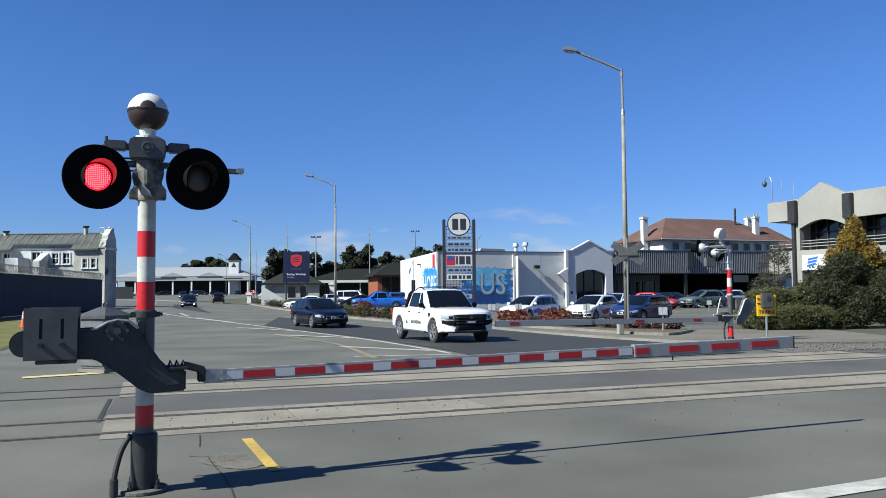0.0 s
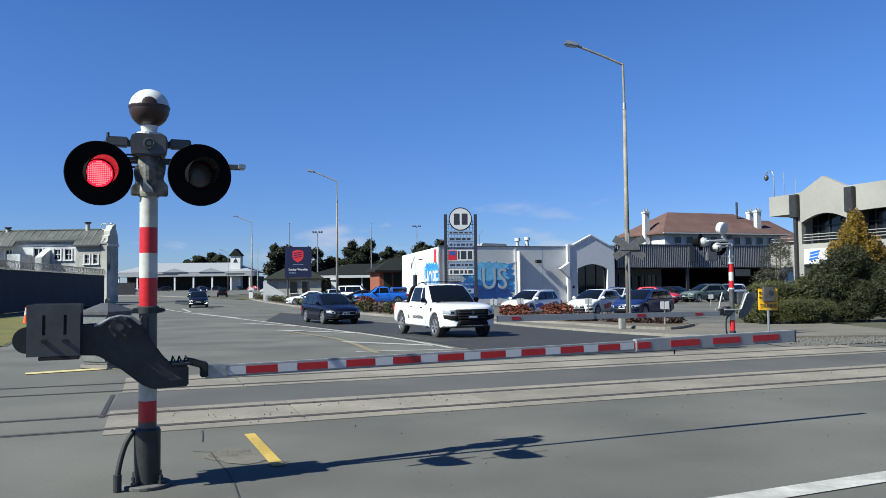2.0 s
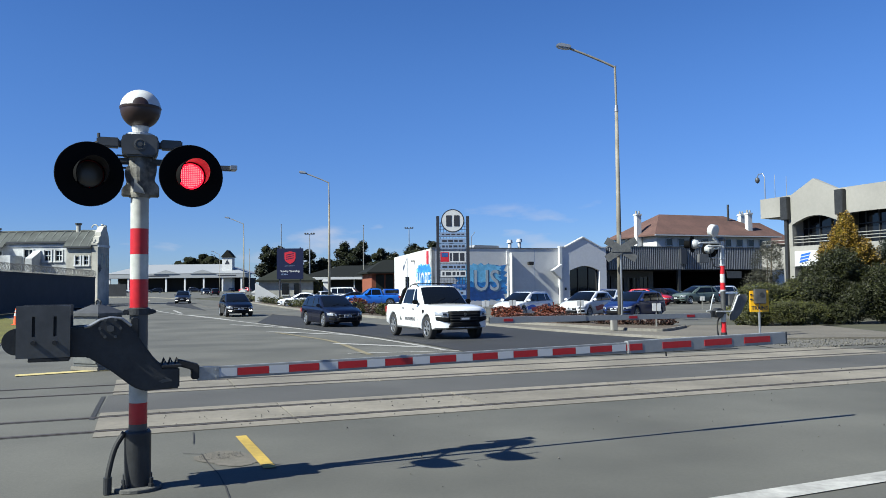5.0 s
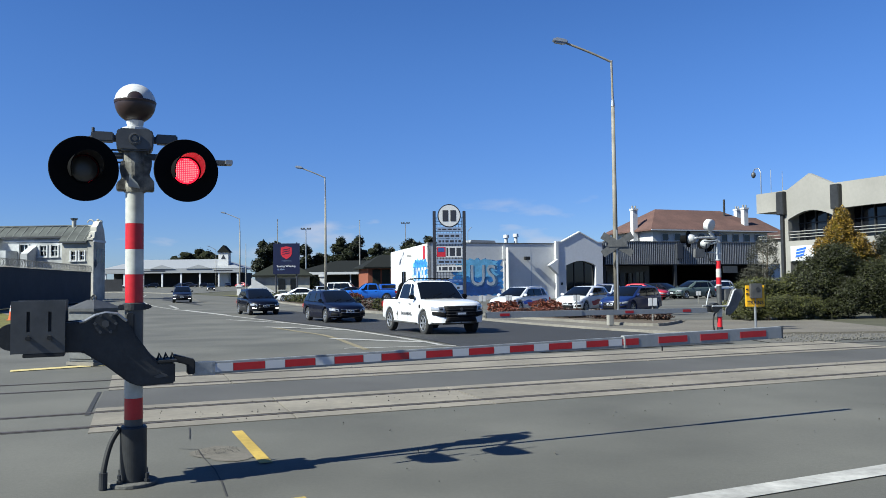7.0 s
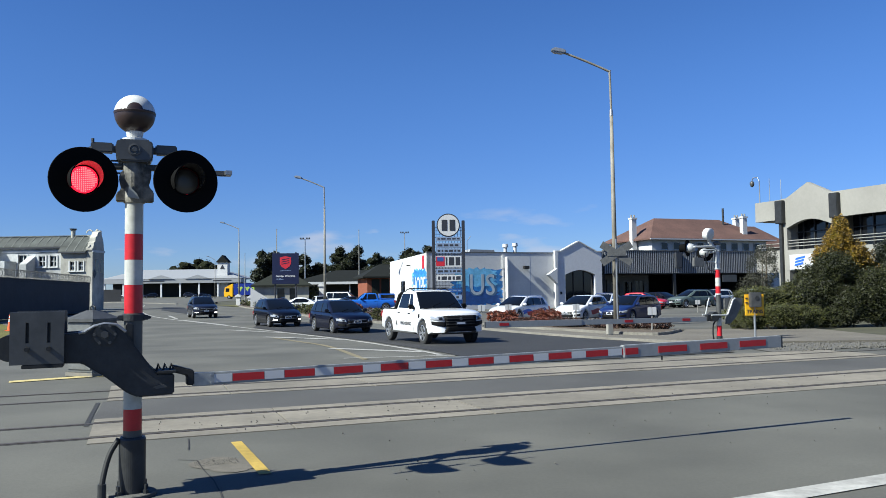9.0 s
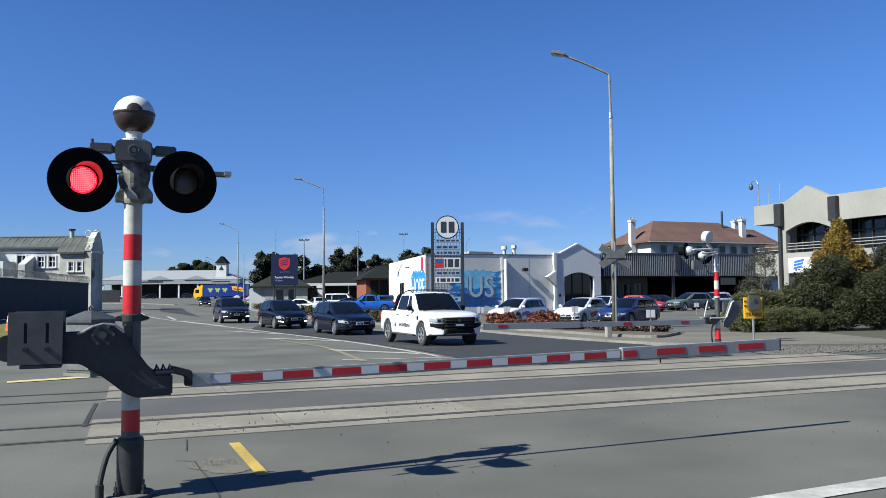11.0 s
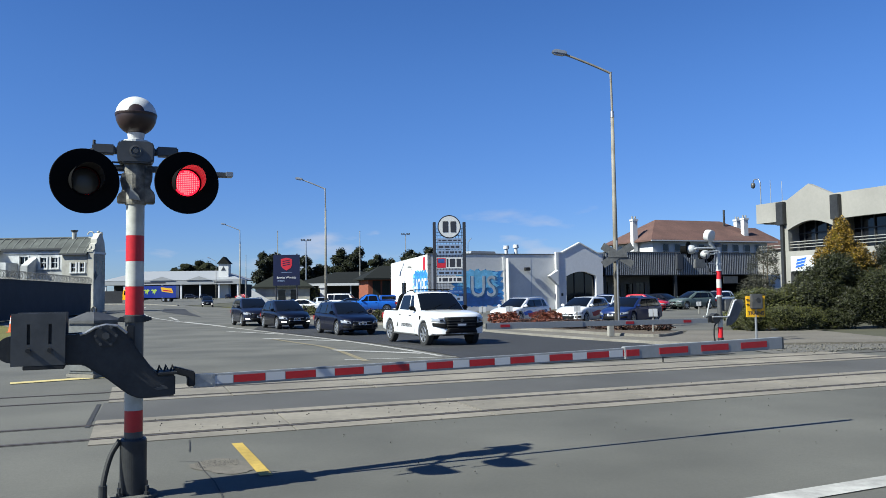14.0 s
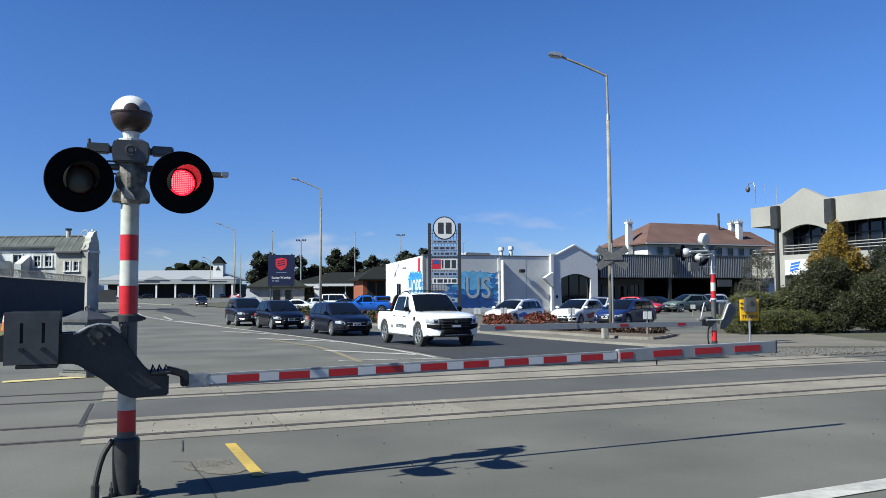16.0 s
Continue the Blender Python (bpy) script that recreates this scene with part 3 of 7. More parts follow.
def wall_with_openings(width, height, thick, openings):
    """A wall in x-z (outer face y=0, inner y=thick) with rectangular openings (x0, x1, z0, z1)."""
    xs = sorted({0, width, *[o[0] for o in openings], *[o[1] for o in openings]})
    zs = sorted({0, height, *[o[2] for o in openings], *[o[3] for o in openings]})
    bm = bmesh.new()
    def solid(i, k):
        cx, cz = (xs[i] + xs[i + 1]) / 2, (zs[k] + zs[k + 1]) / 2
        return not any(o[0] < cx < o[1] and o[2] < cz < o[3] for o in openings)
    for k in range(len(zs) - 1):
        i = 0
        while i < len(xs) - 1:
            if solid(i, k):
                j = i
                while j + 1 < len(xs) - 1 and solid(j + 1, k):
                    j += 1
                box(bm, xs[i], xs[j + 1], 0, thick, zs[k], zs[k + 1])
                i = j
            i += 1
    return bm


def window(parent, x0, x1, z0, z1, y=0.0, fr=0.05, mullions=1, transoms=0, frame_mat="sign_white", glass="shop_glass", name="window"):
    w = part(name, B(x0, x1, y + 0.09, y + 0.11, z0, z1), M[glass], parent)
    bm = bmesh.new()
    for a, b in ((x0, x0 + fr), (x1 - fr, x1)):
        box(bm, a, b, y + 0.03, y + 0.085, z0, z1)
    for a, b in ((z0, z0 + fr), (z1 - fr, z1)):
        box(bm, x0 + fr, x1 - fr, y + 0.03, y + 0.085, a, b)
    for i in range(mullions):
        c = x0 + (x1 - x0) * (i + 1) / (mullions + 1)
        box(bm, c - fr / 2, c + fr / 2, y + 0.04, y + 0.08, z0 + fr, z1 - fr)
    for i in range(transoms):
        c = z0 + (z1 - z0) * (i + 1) / (transoms + 1)
        box(bm, x0 + fr, x1 - fr, y + 0.042, y + 0.078, c - fr / 2, c + fr / 2)
    part("window_frame", bm, M[frame_mat], w)
    return w


def hip_roof(x0, x1, y0, y1, z0, z1, inset_x, thick=0.18):
    bm = bmesh.new()
    ym = (y0 + y1) / 2
    lo = [bm.verts.new(p) for p in ((x0, y0, z0), (x1, y0, z0), (x1, y1, z0), (x0, y1, z0))]
    lb = [bm.verts.new((v.co.x, v.co.y, z0 - thick)) for v in lo]
    a, b = bm.verts.new((x0 + inset_x, ym, z1)), bm.verts.new((x1 - inset_x, ym, z1))
    bm.faces.new((lo[0], lo[1], b, a))
    bm.faces.new((lo[2], lo[3], a, b))
    bm.faces.new((lo[1], lo[2], b))
    bm.faces.new((lo[3], lo[0], a))
    for i in range(4):
        bm.faces.new((lo[i], lb[i], lb[(i + 1) % 4], lo[(i + 1) % 4]))
    bm.faces.new(lb[::-1])
    bmesh.ops.recalc_face_normals(bm, faces=bm.faces[:])
    return bm


def mural_building():
    o = (-0.45, 68.0)
    h = 4.95
    b = thing("mural_building", frame_m(o, T), "white rendered single-storey building with a blue painted mural", "building")
    part("wall", B(0, 12.3, 0, 0.3, 0, h), M["wall_white"], b)
    # the side wall, lower to the back, with a doorway
    part("wall", prism([(0, 0), (10.6, 0), (10.6, 4.55), (0, h)], 0, 0.3, "YZ"), M["wall_white"], b)
    part("wall", B(0.3, 30, 10.3, 10.6, 0, 4.5), M["wall_white"], b)
    part("roof", B(0.3, 30, 0.3, 10.3, 4.25, 4.4), M["roof_dark"], b)
    part("parapet_cap", B(-0.03, 12.3, -0.04, 0.34, h + 0.003, h + 0.09), M["grey_paint"], b)
    d = part("door", B(-0.03, 0.03, 6.0, 7.1, 0.05, 2.6), M["shop_glass"], b, "dark glazed door")
    part("door_frame", B(-0.05, -0.031, 6.5, 6.58, 0.05, 2.6), M["sign_white"], d)
    part("wall_lamp", B(-0.35, 0.0, 4.4, 4.55, 3.95, 4.05, 0.02), M["black"], b)
    part("banner", B(-0.04, -0.005, 0.7, 1.2, 3.6, 4.75), M["sign_red"], b, "dark red hanging banner")
    # plinth line and downpipes
    for x in (7.2,):
        part("parapet_cap", B(x - 0.12, x + 0.12, -0.12, -0.003, 3.6, h - 0.2), M["wall_white"], b)
        part("downpipe", B(x - 0.07, x + 0.07, -0.1, -0.002, 0, 3.4, 0.02), M["wall_white"], b)
        part("buttress", B(x + 0.16, x + 0.24, -0.55, -0.004, 0.0, 4.6), M["wall_white"], b)
    part("flood_light", B(9.1, 9.6, -0.5, -0.15, 3.5, 3.8, 0.03), M["black"], b)
    part("bracket", B(9.3, 9.36, -0.15, -0.002, 3.62, 3.68), M["black"], b)
    for x in (2.6, 9.9):
        part("wall_joint", B(x, x + 0.03, -0.006, -0.001, 0.4, h - 0.1), M["sign_grey"], b)
    part("plinth", B(2.3, 12.2, -0.02, -0.002, 0, 0.35), M["wall_grey"], b)
    # gabled entrance bay
    bay = part("entrance_bay", bmesh.new(), M["wall_grey"], b)
    w = 4.9
    bm = bmesh.new()
    ox0, ox1, oz = 1.0, 4.15, 3.35
    arch = [(ox0, 0.0), (ox0, oz - 0.35)] + [(ox0 + (ox1 - ox0) * i / 12, oz - 0.35 + 0.42 * math.sin(math.pi * i / 12)) for i in range(1, 12)] + [(ox1, oz - 0.35), (ox1, 0.0)]
    outer = [(0, 0), (0, 5.1), (0.6, 5.1), (2.45, 6.0), (4.3, 5.1), (w, 5.1), (w, 0)]
    poly = outer + arch[::-1]
    bm = prism([(12.32 + x, z) for x, z in poly], -0.35, 0.0, "XZ")
    bay.data.materials.clear()
    bm.to_mesh(bay.data)
    bm.free()
    bay.data.materials.append(M["wall_grey"])
    part("parapet_cap", prism([(12.28, 5.1), (12.9, 5.1), (14.77, 6.0), (16.64, 5.1), (17.26, 5.1), (17.26, 5.2), (16.66, 5.2), (14.77, 6.12), (12.88, 5.2), (12.28, 5.2)], -0.42, 0.03, "XZ"), M["wall_white"], b)
    part("pilaster", B(12.24, 12.5, -0.45, -0.352, 0, 5.15), M["wall_white"], b)
    part("shop_window", B(13.3, 16.5, 0.02, 0.06, 0.0, 3.5), M["shop_glass"], b)
    for x in (14.3, 15.4):
        part("mullion", B(x, x + 0.06, -0.06, 0.018, 0, 3.4), M["black"], b)
    part("wall_vent", B(12.75, 12.95, -0.38, -0.352, 1.2, 1.45), M["black"], b)
    part("awning", prism([(11.3, 3.0), (12.2, 3.55), (12.2, 2.2)], -0.9, -0.36, "XZ"), M["sign_white"], b)
    # roof fittings
    for x, z in ((3.0, 0.9), (8.9, 1.0), (9.9, 1.1)):
        v = part("roof_vent", C(0.16, 0.16, (x, 3, h - 0.8), (x, 3, h + z - 0.3), 12), M["wall_white"], b)
        part("cowl", C(0.28, 0.24, (x, 3, h + z - 0.3), (x, 3, h + z), 12), M["wall_white"], v)
    part("skylight", prism([(5.2, h - 0.6), (5.8, h + 0.55), (8.2, h + 0.5), (8.7, h - 0.6)], 4, 6, "XZ"), M["roof_white"], b)
    part("aerial", tube([(4.6, 2, 4.3), (4.6, 2, h + 1.2), (4.95, 2, h + 1.6)], 0.03, 6), M["galv"], b)
    # mural: ragged blue fields with raised letters
    rnd = random.Random(5)
    def ragged(x0, x1, z0, z1, n, seed, tips):
        r = random.Random(seed)
        pts = []
        for i in range(n):
            a = 2 * math.pi * i / n
            ca, sa = math.cos(a), math.sin(a)
            k = 1.0 / max(abs(ca), abs(sa))
            rr = (k * 0.72 + 0.28) * (0.80 + 0.2 * r.random() if i % 2 else 0.98 + tips * r.random())
            pts.append(((x0 + x1) / 2 + ca * rr * (x1 - x0) / 2, max(0.28, (z0 + z1) / 2 + sa * rr * (z1 - z0) / 2)))
        return pts
    part("mural_field", prism(ragged(2.2, 7.2, 0.3, 3.6, 48, 1, 0.10), -0.010, -0.004, "XZ"), M["mural_blue"], b, "splashed blue mural paint")
    part("mural_field", prism(ragged(2.8, 6.9, 0.4, 1.6, 36, 2, 0.12), -0.014, -0.0105, "XZ"), M["mural_deep"], b)
    part("mural_field", prism(ragged(2.6, 6.6, 2.0, 3.6, 40, 3, 0.14), -0.013, -0.0105, "XZ"), M["mural_light"], b)
    def wall_text(body, size, x, z, y, material, ext, sx_=1.0, name="mural_letters"):
        part(name, text_bm(body, size, ext, 0.012), M[material], b, m=Matrix.Translation((x, y, z)) @ pose(0, 0, 0, 90) @ Matrix.Diagonal((sx_, 1, 1, 1)))
    wall_text("US", 2.75, 5.20, 2.00, -0.020, "letter_edge", 0.003, 0.90)
    wall_text("US", 2.6, 5.14, 2.06, -0.027, "letter", 0.003, 0.84)
    # the part of the mural on the side wall
    side = pose(0, 10.6, 0, 0, 0, -90)
    part("mural_field", prism(ragged(6.6, 10.55, 0.6, 3.7, 40, 7, 0.12), -0.010, -0.004, "XZ"), M["mural_light"], b, m=side)
    part("mural_field", prism(ragged(6.8, 10.5, 1.7, 3.6, 40, 9, 0.16), -0.014, -0.0105, "XZ"), M["mural_blue"], b, m=side)
    part("mural_letters", text_bm("HOPE", 2.35, 0.003, 0.01), M["sign_white"], b, m=side @ Matrix.Translation((8.5, -0.02, 2.0)) @ pose(0, 0, 0, 90) @ Matrix.Diagonal((0.58, 1, 1, 1)))
    return b


def canopy_building():
    o = along((-0.45, 68.0), 17.6)
    b = thing("car_showroom", frame_m(o, T), "dark open-fronted car hall under a slatted fascia", "building")
    L = 19.6
    part("fascia", B(0, L, -0.1, 0.15, 3.05, 5.22), M["fascia_dark"], b)
    for i in range(90):
        x = 0.15 + i * (L - 0.3) / 89
        part("slat", B(x - 0.04, x + 0.04, -0.17, -0.102, 3.1, 5.19), M["slat_white"], b)
    part("coping", B(-0.02, L + 0.02, -0.2, 0.2, 5.222, 5.30), M["grey_paint"], b)
    part("roof", B(0, L, 0.2, 16, 5.0, 5.2), M["roof_dark"], b)
    # soffit, back and side walls are coloured as deep shade
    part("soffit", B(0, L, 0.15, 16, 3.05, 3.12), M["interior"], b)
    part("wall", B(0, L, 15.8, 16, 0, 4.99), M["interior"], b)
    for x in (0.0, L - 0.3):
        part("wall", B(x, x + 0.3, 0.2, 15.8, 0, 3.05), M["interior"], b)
    for x in (7.9, 13.2):
        part("column", B(x, x + 0.3, -0.05, 0.25, 0, 3.045), M["grey_dark"], b)
    part("fascia_box", B(8.0, 8.7, -0.42, -0.175, 3.6, 5.1, 0.03), M["fascia_dark"], b)
    # a glazed office front under the first part of the canopy
    part("office_front", wall_with_openings(7.6, 3.04, 0.2, [(0.5, 2.6, 0.9, 2.5), (3.1, 4.1, 0.0, 2.3), (4.6, 5.6, 0.9, 2.3), (6.0, 7.0, 0.0, 2.4)]), M["grey_mid"], b, "shaded grey office front", m=Matrix.Translation((0.31, 4.0, 0)))
    for x0, x1, z0, z1 in ((0.5, 2.6, 0.9, 2.5), (3.1, 4.1, 0.0, 2.3), (4.6, 5.6, 0.9, 2.3), (6.0, 7.0, 0.0, 2.4)):
        pane = part("office_pane", B(0.31 + x0, 0.31 + x1, 4.1, 4.14, z0, z1), M["shop_glass"], b)
        part("pane_bar", B(0.29 + (x0 + x1) / 2, 0.33 + (x0 + x1) / 2, 4.05, 4.098, z0, z1), M["grey_paint"], pane)
    for x in (8.9, 10.0, 11.9):
        part("inner_door", B(x, x + 1.0, 15.7, 15.78, 0, 2.4), M["shop_glass"], b)
    part("notice", B(13.6, 15.4, -0.28, -0.24, 2.2, 2.9), M["grey_mid"], b, m=None)
    return b


def red_roof_house():
    b = thing("red_roofed_house", frame_m((26.0, 96.0), T), "white two-storey house under a red tiled hipped roof", "house")
    part("wall", B(0.9, 18.7, 0, 9, 0, 7.75), M["wall_white"], b)
    part("roof", hip_roof(0.1, 19.5, -0.8, 9.8, 7.75, 10.7, 4.5), M["roof_red"], b)
    for i in range(9):
        window(b, 2.2 + i * 1.8, 3.2 + i * 1.8, 5.5, 7.3, y=-0.13, mullions=0, transoms=1)
    for x, y, z in ((0.3, 3.0, 10.3), (15.8, 0.8, 10.6), (17.9, 4.5, 10.8)):
        c = part("chimney", B(x - 0.34, x + 0.34, y - 0.3, y + 0.3, 6.5, z), M["wall_white"], b)
        part("chimney_cap", B(x - 0.42, x + 0.42, y - 0.38, y + 0.38, z + 0.003, z + 0.22), M["sign_white"], c)
        for k in (-0.22, 0.22):
            part("chimney_pot", C(0.12, 0.10, (x + k, y, z + 0.22), (x + k, y, z + 0.6), 8), M["wall_cream"], c)
    part("flue", C(0.14, 0.14, (14.6, 3.2, 9.0), (14.6, 3.2, 12.1), 10), M["grey_dark"], b)
    part("roof", hip_roof(17.5, 27, 3, 12, 7.0, 10.2, 3.2), M["roof_red"], b)
    part("wall", B(18.8, 26.2, 3.8, 11, 0, 6.9), M["wall_white"], b)
    part("gutter", B(0.05, 19.55, -0.95, -0.82, 7.57, 7.71), M["sign_white"], b)
    return b


def arched_office():
    o = (20.5, 46.0)
    d = (0.358, -0.934)
    b = thing("arched_office_building", frame_m(o, d), "cream two-storey office building with arched bays", "building")
    H = 6.75
    bay = 3.86
    # x runs along the front towards the viewer, y goes back from the front
    for k in range(4):
        x0 = k * bay
        a0, a1 = x0 + 0.35, x0 + bay - 0.3
        spring, rise = (5.0, 0.42) if k == 0 else (5.35, 0.02)
        arch = [(a0, 3.75), (a0, spring)] + [(a0 + (a1 - a0) * i / 12, spring + rise * math.sin(math.pi * i / 12)) for i in range(1, 12)] + [(a1, spring), (a1, 3.75)]
        top = [(x0, 3.75), (x0, H), (x0 + 0.35, H), (x0 + bay / 2, H + (0.75 if k == 0 else 0.002)), (x0 + bay - 0.35, H), (x0 + bay - 0.003, H), (x0 + bay - 0.003, 3.75)]
        part("wall", prism(top + arch[::-1], 0, 0.3, "XZ"), M["wall_cream"], b)
        part("wall", B(x0, x0 + bay - 0.003, 0, 0.3, 2.55, 3.745), M["wall_cream"], b)
        part("window", B(a0 - 0.1, a1 + 0.1, 0.9, 0.95, 3.3, 5.75), M["shop_glass"], b, "dark recessed glazing")
        for i in range(4):
            x = a0 + (a1 - a0) * (i + 0.5) / 4
            part("mullion", B(x - 0.03, x + 0.03, 0.82, 0.898, 3.4, 5.7), M["grey_dark"], b)
        part("transom", B(a0, a1, 0.80, 0.86, 4.75, 4.81), M["grey_dark"], b)
        for z in (3.95, 4.12, 4.28):
            part("railing", C(0.025, 0.025, (a0, 0.12, z), (a1, 0.12, z), 8), M["wall_cream"], b)
        part("rainwater_box", B(x0 - 0.28, x0 + 0.28, -0.28, -0.003, 5.3, 6.65, 0.03), M["grey_dark"], b, "dark grey rainwater box")
        part("downpipe", B(x0 - 0.1, x0 + 0.1, -0.16, -0.004, 0, 5.3), M["grey_dark"], b)
        part("column", B(x0 - 0.35, x0 + 0.45, 0.0, 0.4, 0, 2.545), M["wall_cream"], b)
        part("shop_window", B(x0 + 0.45, x0 + bay - 0.35, 0.5, 0.55, 0.0, 2.55), M["shop_glass"], b)
    part("wall", B(0.0, 4 * bay, 9.7, 10, 0, 6.5), M["wall_cream"], b)
    part("wall", B(0.0, 0.3, 0.96, 9.7, 0, 6.6), M["wall_cream"], b)
    part("wall", B(0.0, 0.3, 0.302, 0.955, 0, 6.6), M["wall_cream"], b)
    part("roof", B(-2.1, 4 * bay, 0.3, 9.7, 6.2, 6.4), M["roof_dark"], b)
    # the band that goes on past the corner, with a balcony below
    part("overhang_band", B(-2.1, -0.003, 0, 0.3, 5.55, 6.72), M["wall_cream"], b)
    part("overhang_band", B(-2.1, -1.8, 0.3, 6, 5.55, 6.72), M["wall_cream"], b)
    part("overhang_soffit", B(-1.79, -0.003, 0.31, 6, 5.5, 5.56), M["wall_cream"], b)
    part("balcony", B(-2.1, -0.003, 0, 6, 2.45, 3.75), M["wall_cream"], b)
    part("column", B(-2.0, -1.75, 0.2, 0.45, 0, 2.445), M["wall_cream"], b)
    for z in (3.95, 4.15):
        part("railing", C(0.025, 0.025, (-2.1, 0.1, z), (-0.3, 0.1, z), 8), M["wall_cream"], b)
    # blue logo board
    s = part("logo_board", B(0.55, 2.2, -0.08, -0.004, 2.6, 3.45), M["sign_white"], b, "white board with a plain blue emblem")
    for k in range(3):
        part("emblem", prism([(0.9 + 0.04 * k, 2.78 + k * 0.18), (1.5 + 0.08 * k, 2.88 + k * 0.18), (1.55 + 0.08 * k, 3.0 + k * 0.18), (0.95 + 0.04 * k, 2.9 + k * 0.18)], -0.1, -0.082, "XZ"), M["logo_blue"], s)
    # aerials and a camera arm on the roof edge
    for x, z in ((-1.5, 8.2), (-0.6, 8.0)):
        part("aerial", C(0.02, 0.015, (x, 0.6, 6.4), (x, 0.6, z), 6), M["galv"], b)
    cam_arm = part("camera_arm", tube([(-2.0, 0.3, 6.7), (-2.0, 0.3, 8.1), (-2.15, 0.3, 8.35), (-2.5, 0.3, 8.35), (-2.6, 0.3, 8.2)], 0.03, 8), M["galv"], b)
    part("dome_camera", lathe([(0, -0.26), (0.1, -0.2), (0.14, -0.08), (0.12, 0.05), (0.05, 0.12), (0, 0.13)], 14, Matrix.Translation((-2.6, 0.3, 8.05))), M["grey_mid"], cam_arm, smooth=True)
    return b


def gaol():
    # the dark wall with wire on top
    a, e = Vector((-28.0, 42.0)), Vector((-36.2, 84.3))
    d = (e - a)
    w = thing("perimeter_wall", frame_m((a.x, a.y), d.normalized()), "tall dark painted perimeter wall with wire on top", "wall", kind="structure")
    Lw = d.length
    part("wall", B(0, Lw, 0, 0.4, 0, 2.95), M["wall_dark"], w)
    part("coping", B(-0.02, Lw + 0.02, -0.05, 0.45, 2.952, 3.04), M["wall_dark"], w)
    part("wall", B(Lw - 0.4, Lw, 0.41, 26, 0, 2.9), M["wall_dark"], w)
    rnd = random.Random(12)
    bm = bmesh.new()
    for i in range(130):
        c = Vector((i * Lw / 130, 0.2, 3.38))
        r = 0.28 + rnd.random() * 0.08
        t = tube([c + Vector((0.34 * k / 10 + rnd.uniform(-.02, .02), r * math.cos(k * 0.628), r * math.sin(k * 0.628))) for k in range(11)], 0.017, 4)
        me = bpy.data.meshes.new("coil")
        t.to_mesh(me)
        t.free()
        bm.from_mesh(me)
        bpy.data.meshes.remove(me)
    part("wire_coils", bm, M["wire_dull"], w, "tangled coils of barbed wire")
    for i in range(12):
        part("wire_post", C(0.03, 0.03, (i * Lw / 11, 0.2, 3.0), (i * Lw / 11, 0.2, 3.75), 6), M["galv"], w)
    # the old cell block behind
    b = thing("old_cell_block", pose(-38.2, 90, 0, 0, 0, 176), "old weathered white building with an iron roof and ornate gable", "building")
    L = 34
    mirror_y = Matrix.Diagonal((1, -1, 1, 1))
    mid_win = (4.15, 5.45, 11.2, 13.0)
    low_win = (0.75, 1.75)
    mid_open = [(x, x + 0.75, 5.05, 6.15) for x in mid_win] + [(7.6, 8.6, 4.6, 6.3)]
    part("wall", wall_with_openings(L - 3.3, 7.2, 0.4, [(a - 3.3, e - 3.3, z0, z1) for a, e, z0, z1 in mid_open]), M["gaol_white"], b, m=Matrix.Translation((3.3, 0.4, 0)) @ mirror_y)
    part("wall", wall_with_openings(2.9, 6.5, 0.4, [(x - 0.4, x + 0.1, 4.55, 5.45) for x in low_win]), M["wall_old"], b, m=Matrix.Translation((0.4, 1.0, 0)) @ mirror_y)
    part("wall", B(2.9, 3.29, 0.41, 0.99, 0, 6.4), M["wall_old"], b)
    for x, z0, z1, y0, wd in [(x, 5.05, 6.15, 0.4, 0.75) for x in mid_win] + [(x, 4.55, 5.45, 1.0, 0.5) for x in low_win] + [(7.6, 4.6, 6.3, 0.4, 1.0)]:
        g = part("window", B(x, x + wd, y0 - 0.24, y0 - 0.20, z0, z1), M["shop_glass"], b)
        part("window_frame", B(x + wd / 2 - 0.04, x + wd / 2 + 0.04, y0 - 0.198, y0 - 0.12, z0, z1), M["gaol_trim"], g)
        part("window_frame", B(x, x + wd, y0 - 0.118, y0 - 0.06, (z0 + z1) / 2 - 0.04, (z0 + z1) / 2 + 0.04), M["gaol_trim"], g)
        part("window_surround", B(x - 0.16, x - 0.003, y0 + 0.002, y0 + 0.07, z0 - 0.1, z1 + 0.12), M["gaol_trim"], g)
        part("window_surround", B(x + wd + 0.003, x + wd + 0.16, y0 + 0.002, y0 + 0.07, z0 - 0.1, z1 + 0.12), M["gaol_trim"], g)
        part("window_sill", B(x - 0.2, x + wd + 0.2, y0 + 0.002, y0 + 0.16, z0 - 0.22, z0 - 0.103), M["gaol_trim"], g)
    part("wall", B(0.4, L, -2.7, -2.4, 0, 6.6), M["wall_old"], b)
    # iron roof: a high eave in the middle, carried lower at both ends
    part("roof", prism([(0.62, 7.25), (-1.0, 8.45), (-2.9, 6.7), (-2.9, 6.55), (-1.0, 8.3), (0.62, 7.1)], 0.35, L, "YZ"), M["roof_old"], b)
    part("roof", prism([(1.25, 6.62), (0.60, 7.24), (0.60, 7.10), (1.25, 6.48)], 0.36, 3.55, "YZ"), M["roof_old"], b)
    part("roof", prism([(1.25, 6.62), (0.60, 7.24), (0.60, 7.10), (1.25, 6.48)], 10.6, L, "YZ"), M["roof_old"], b)
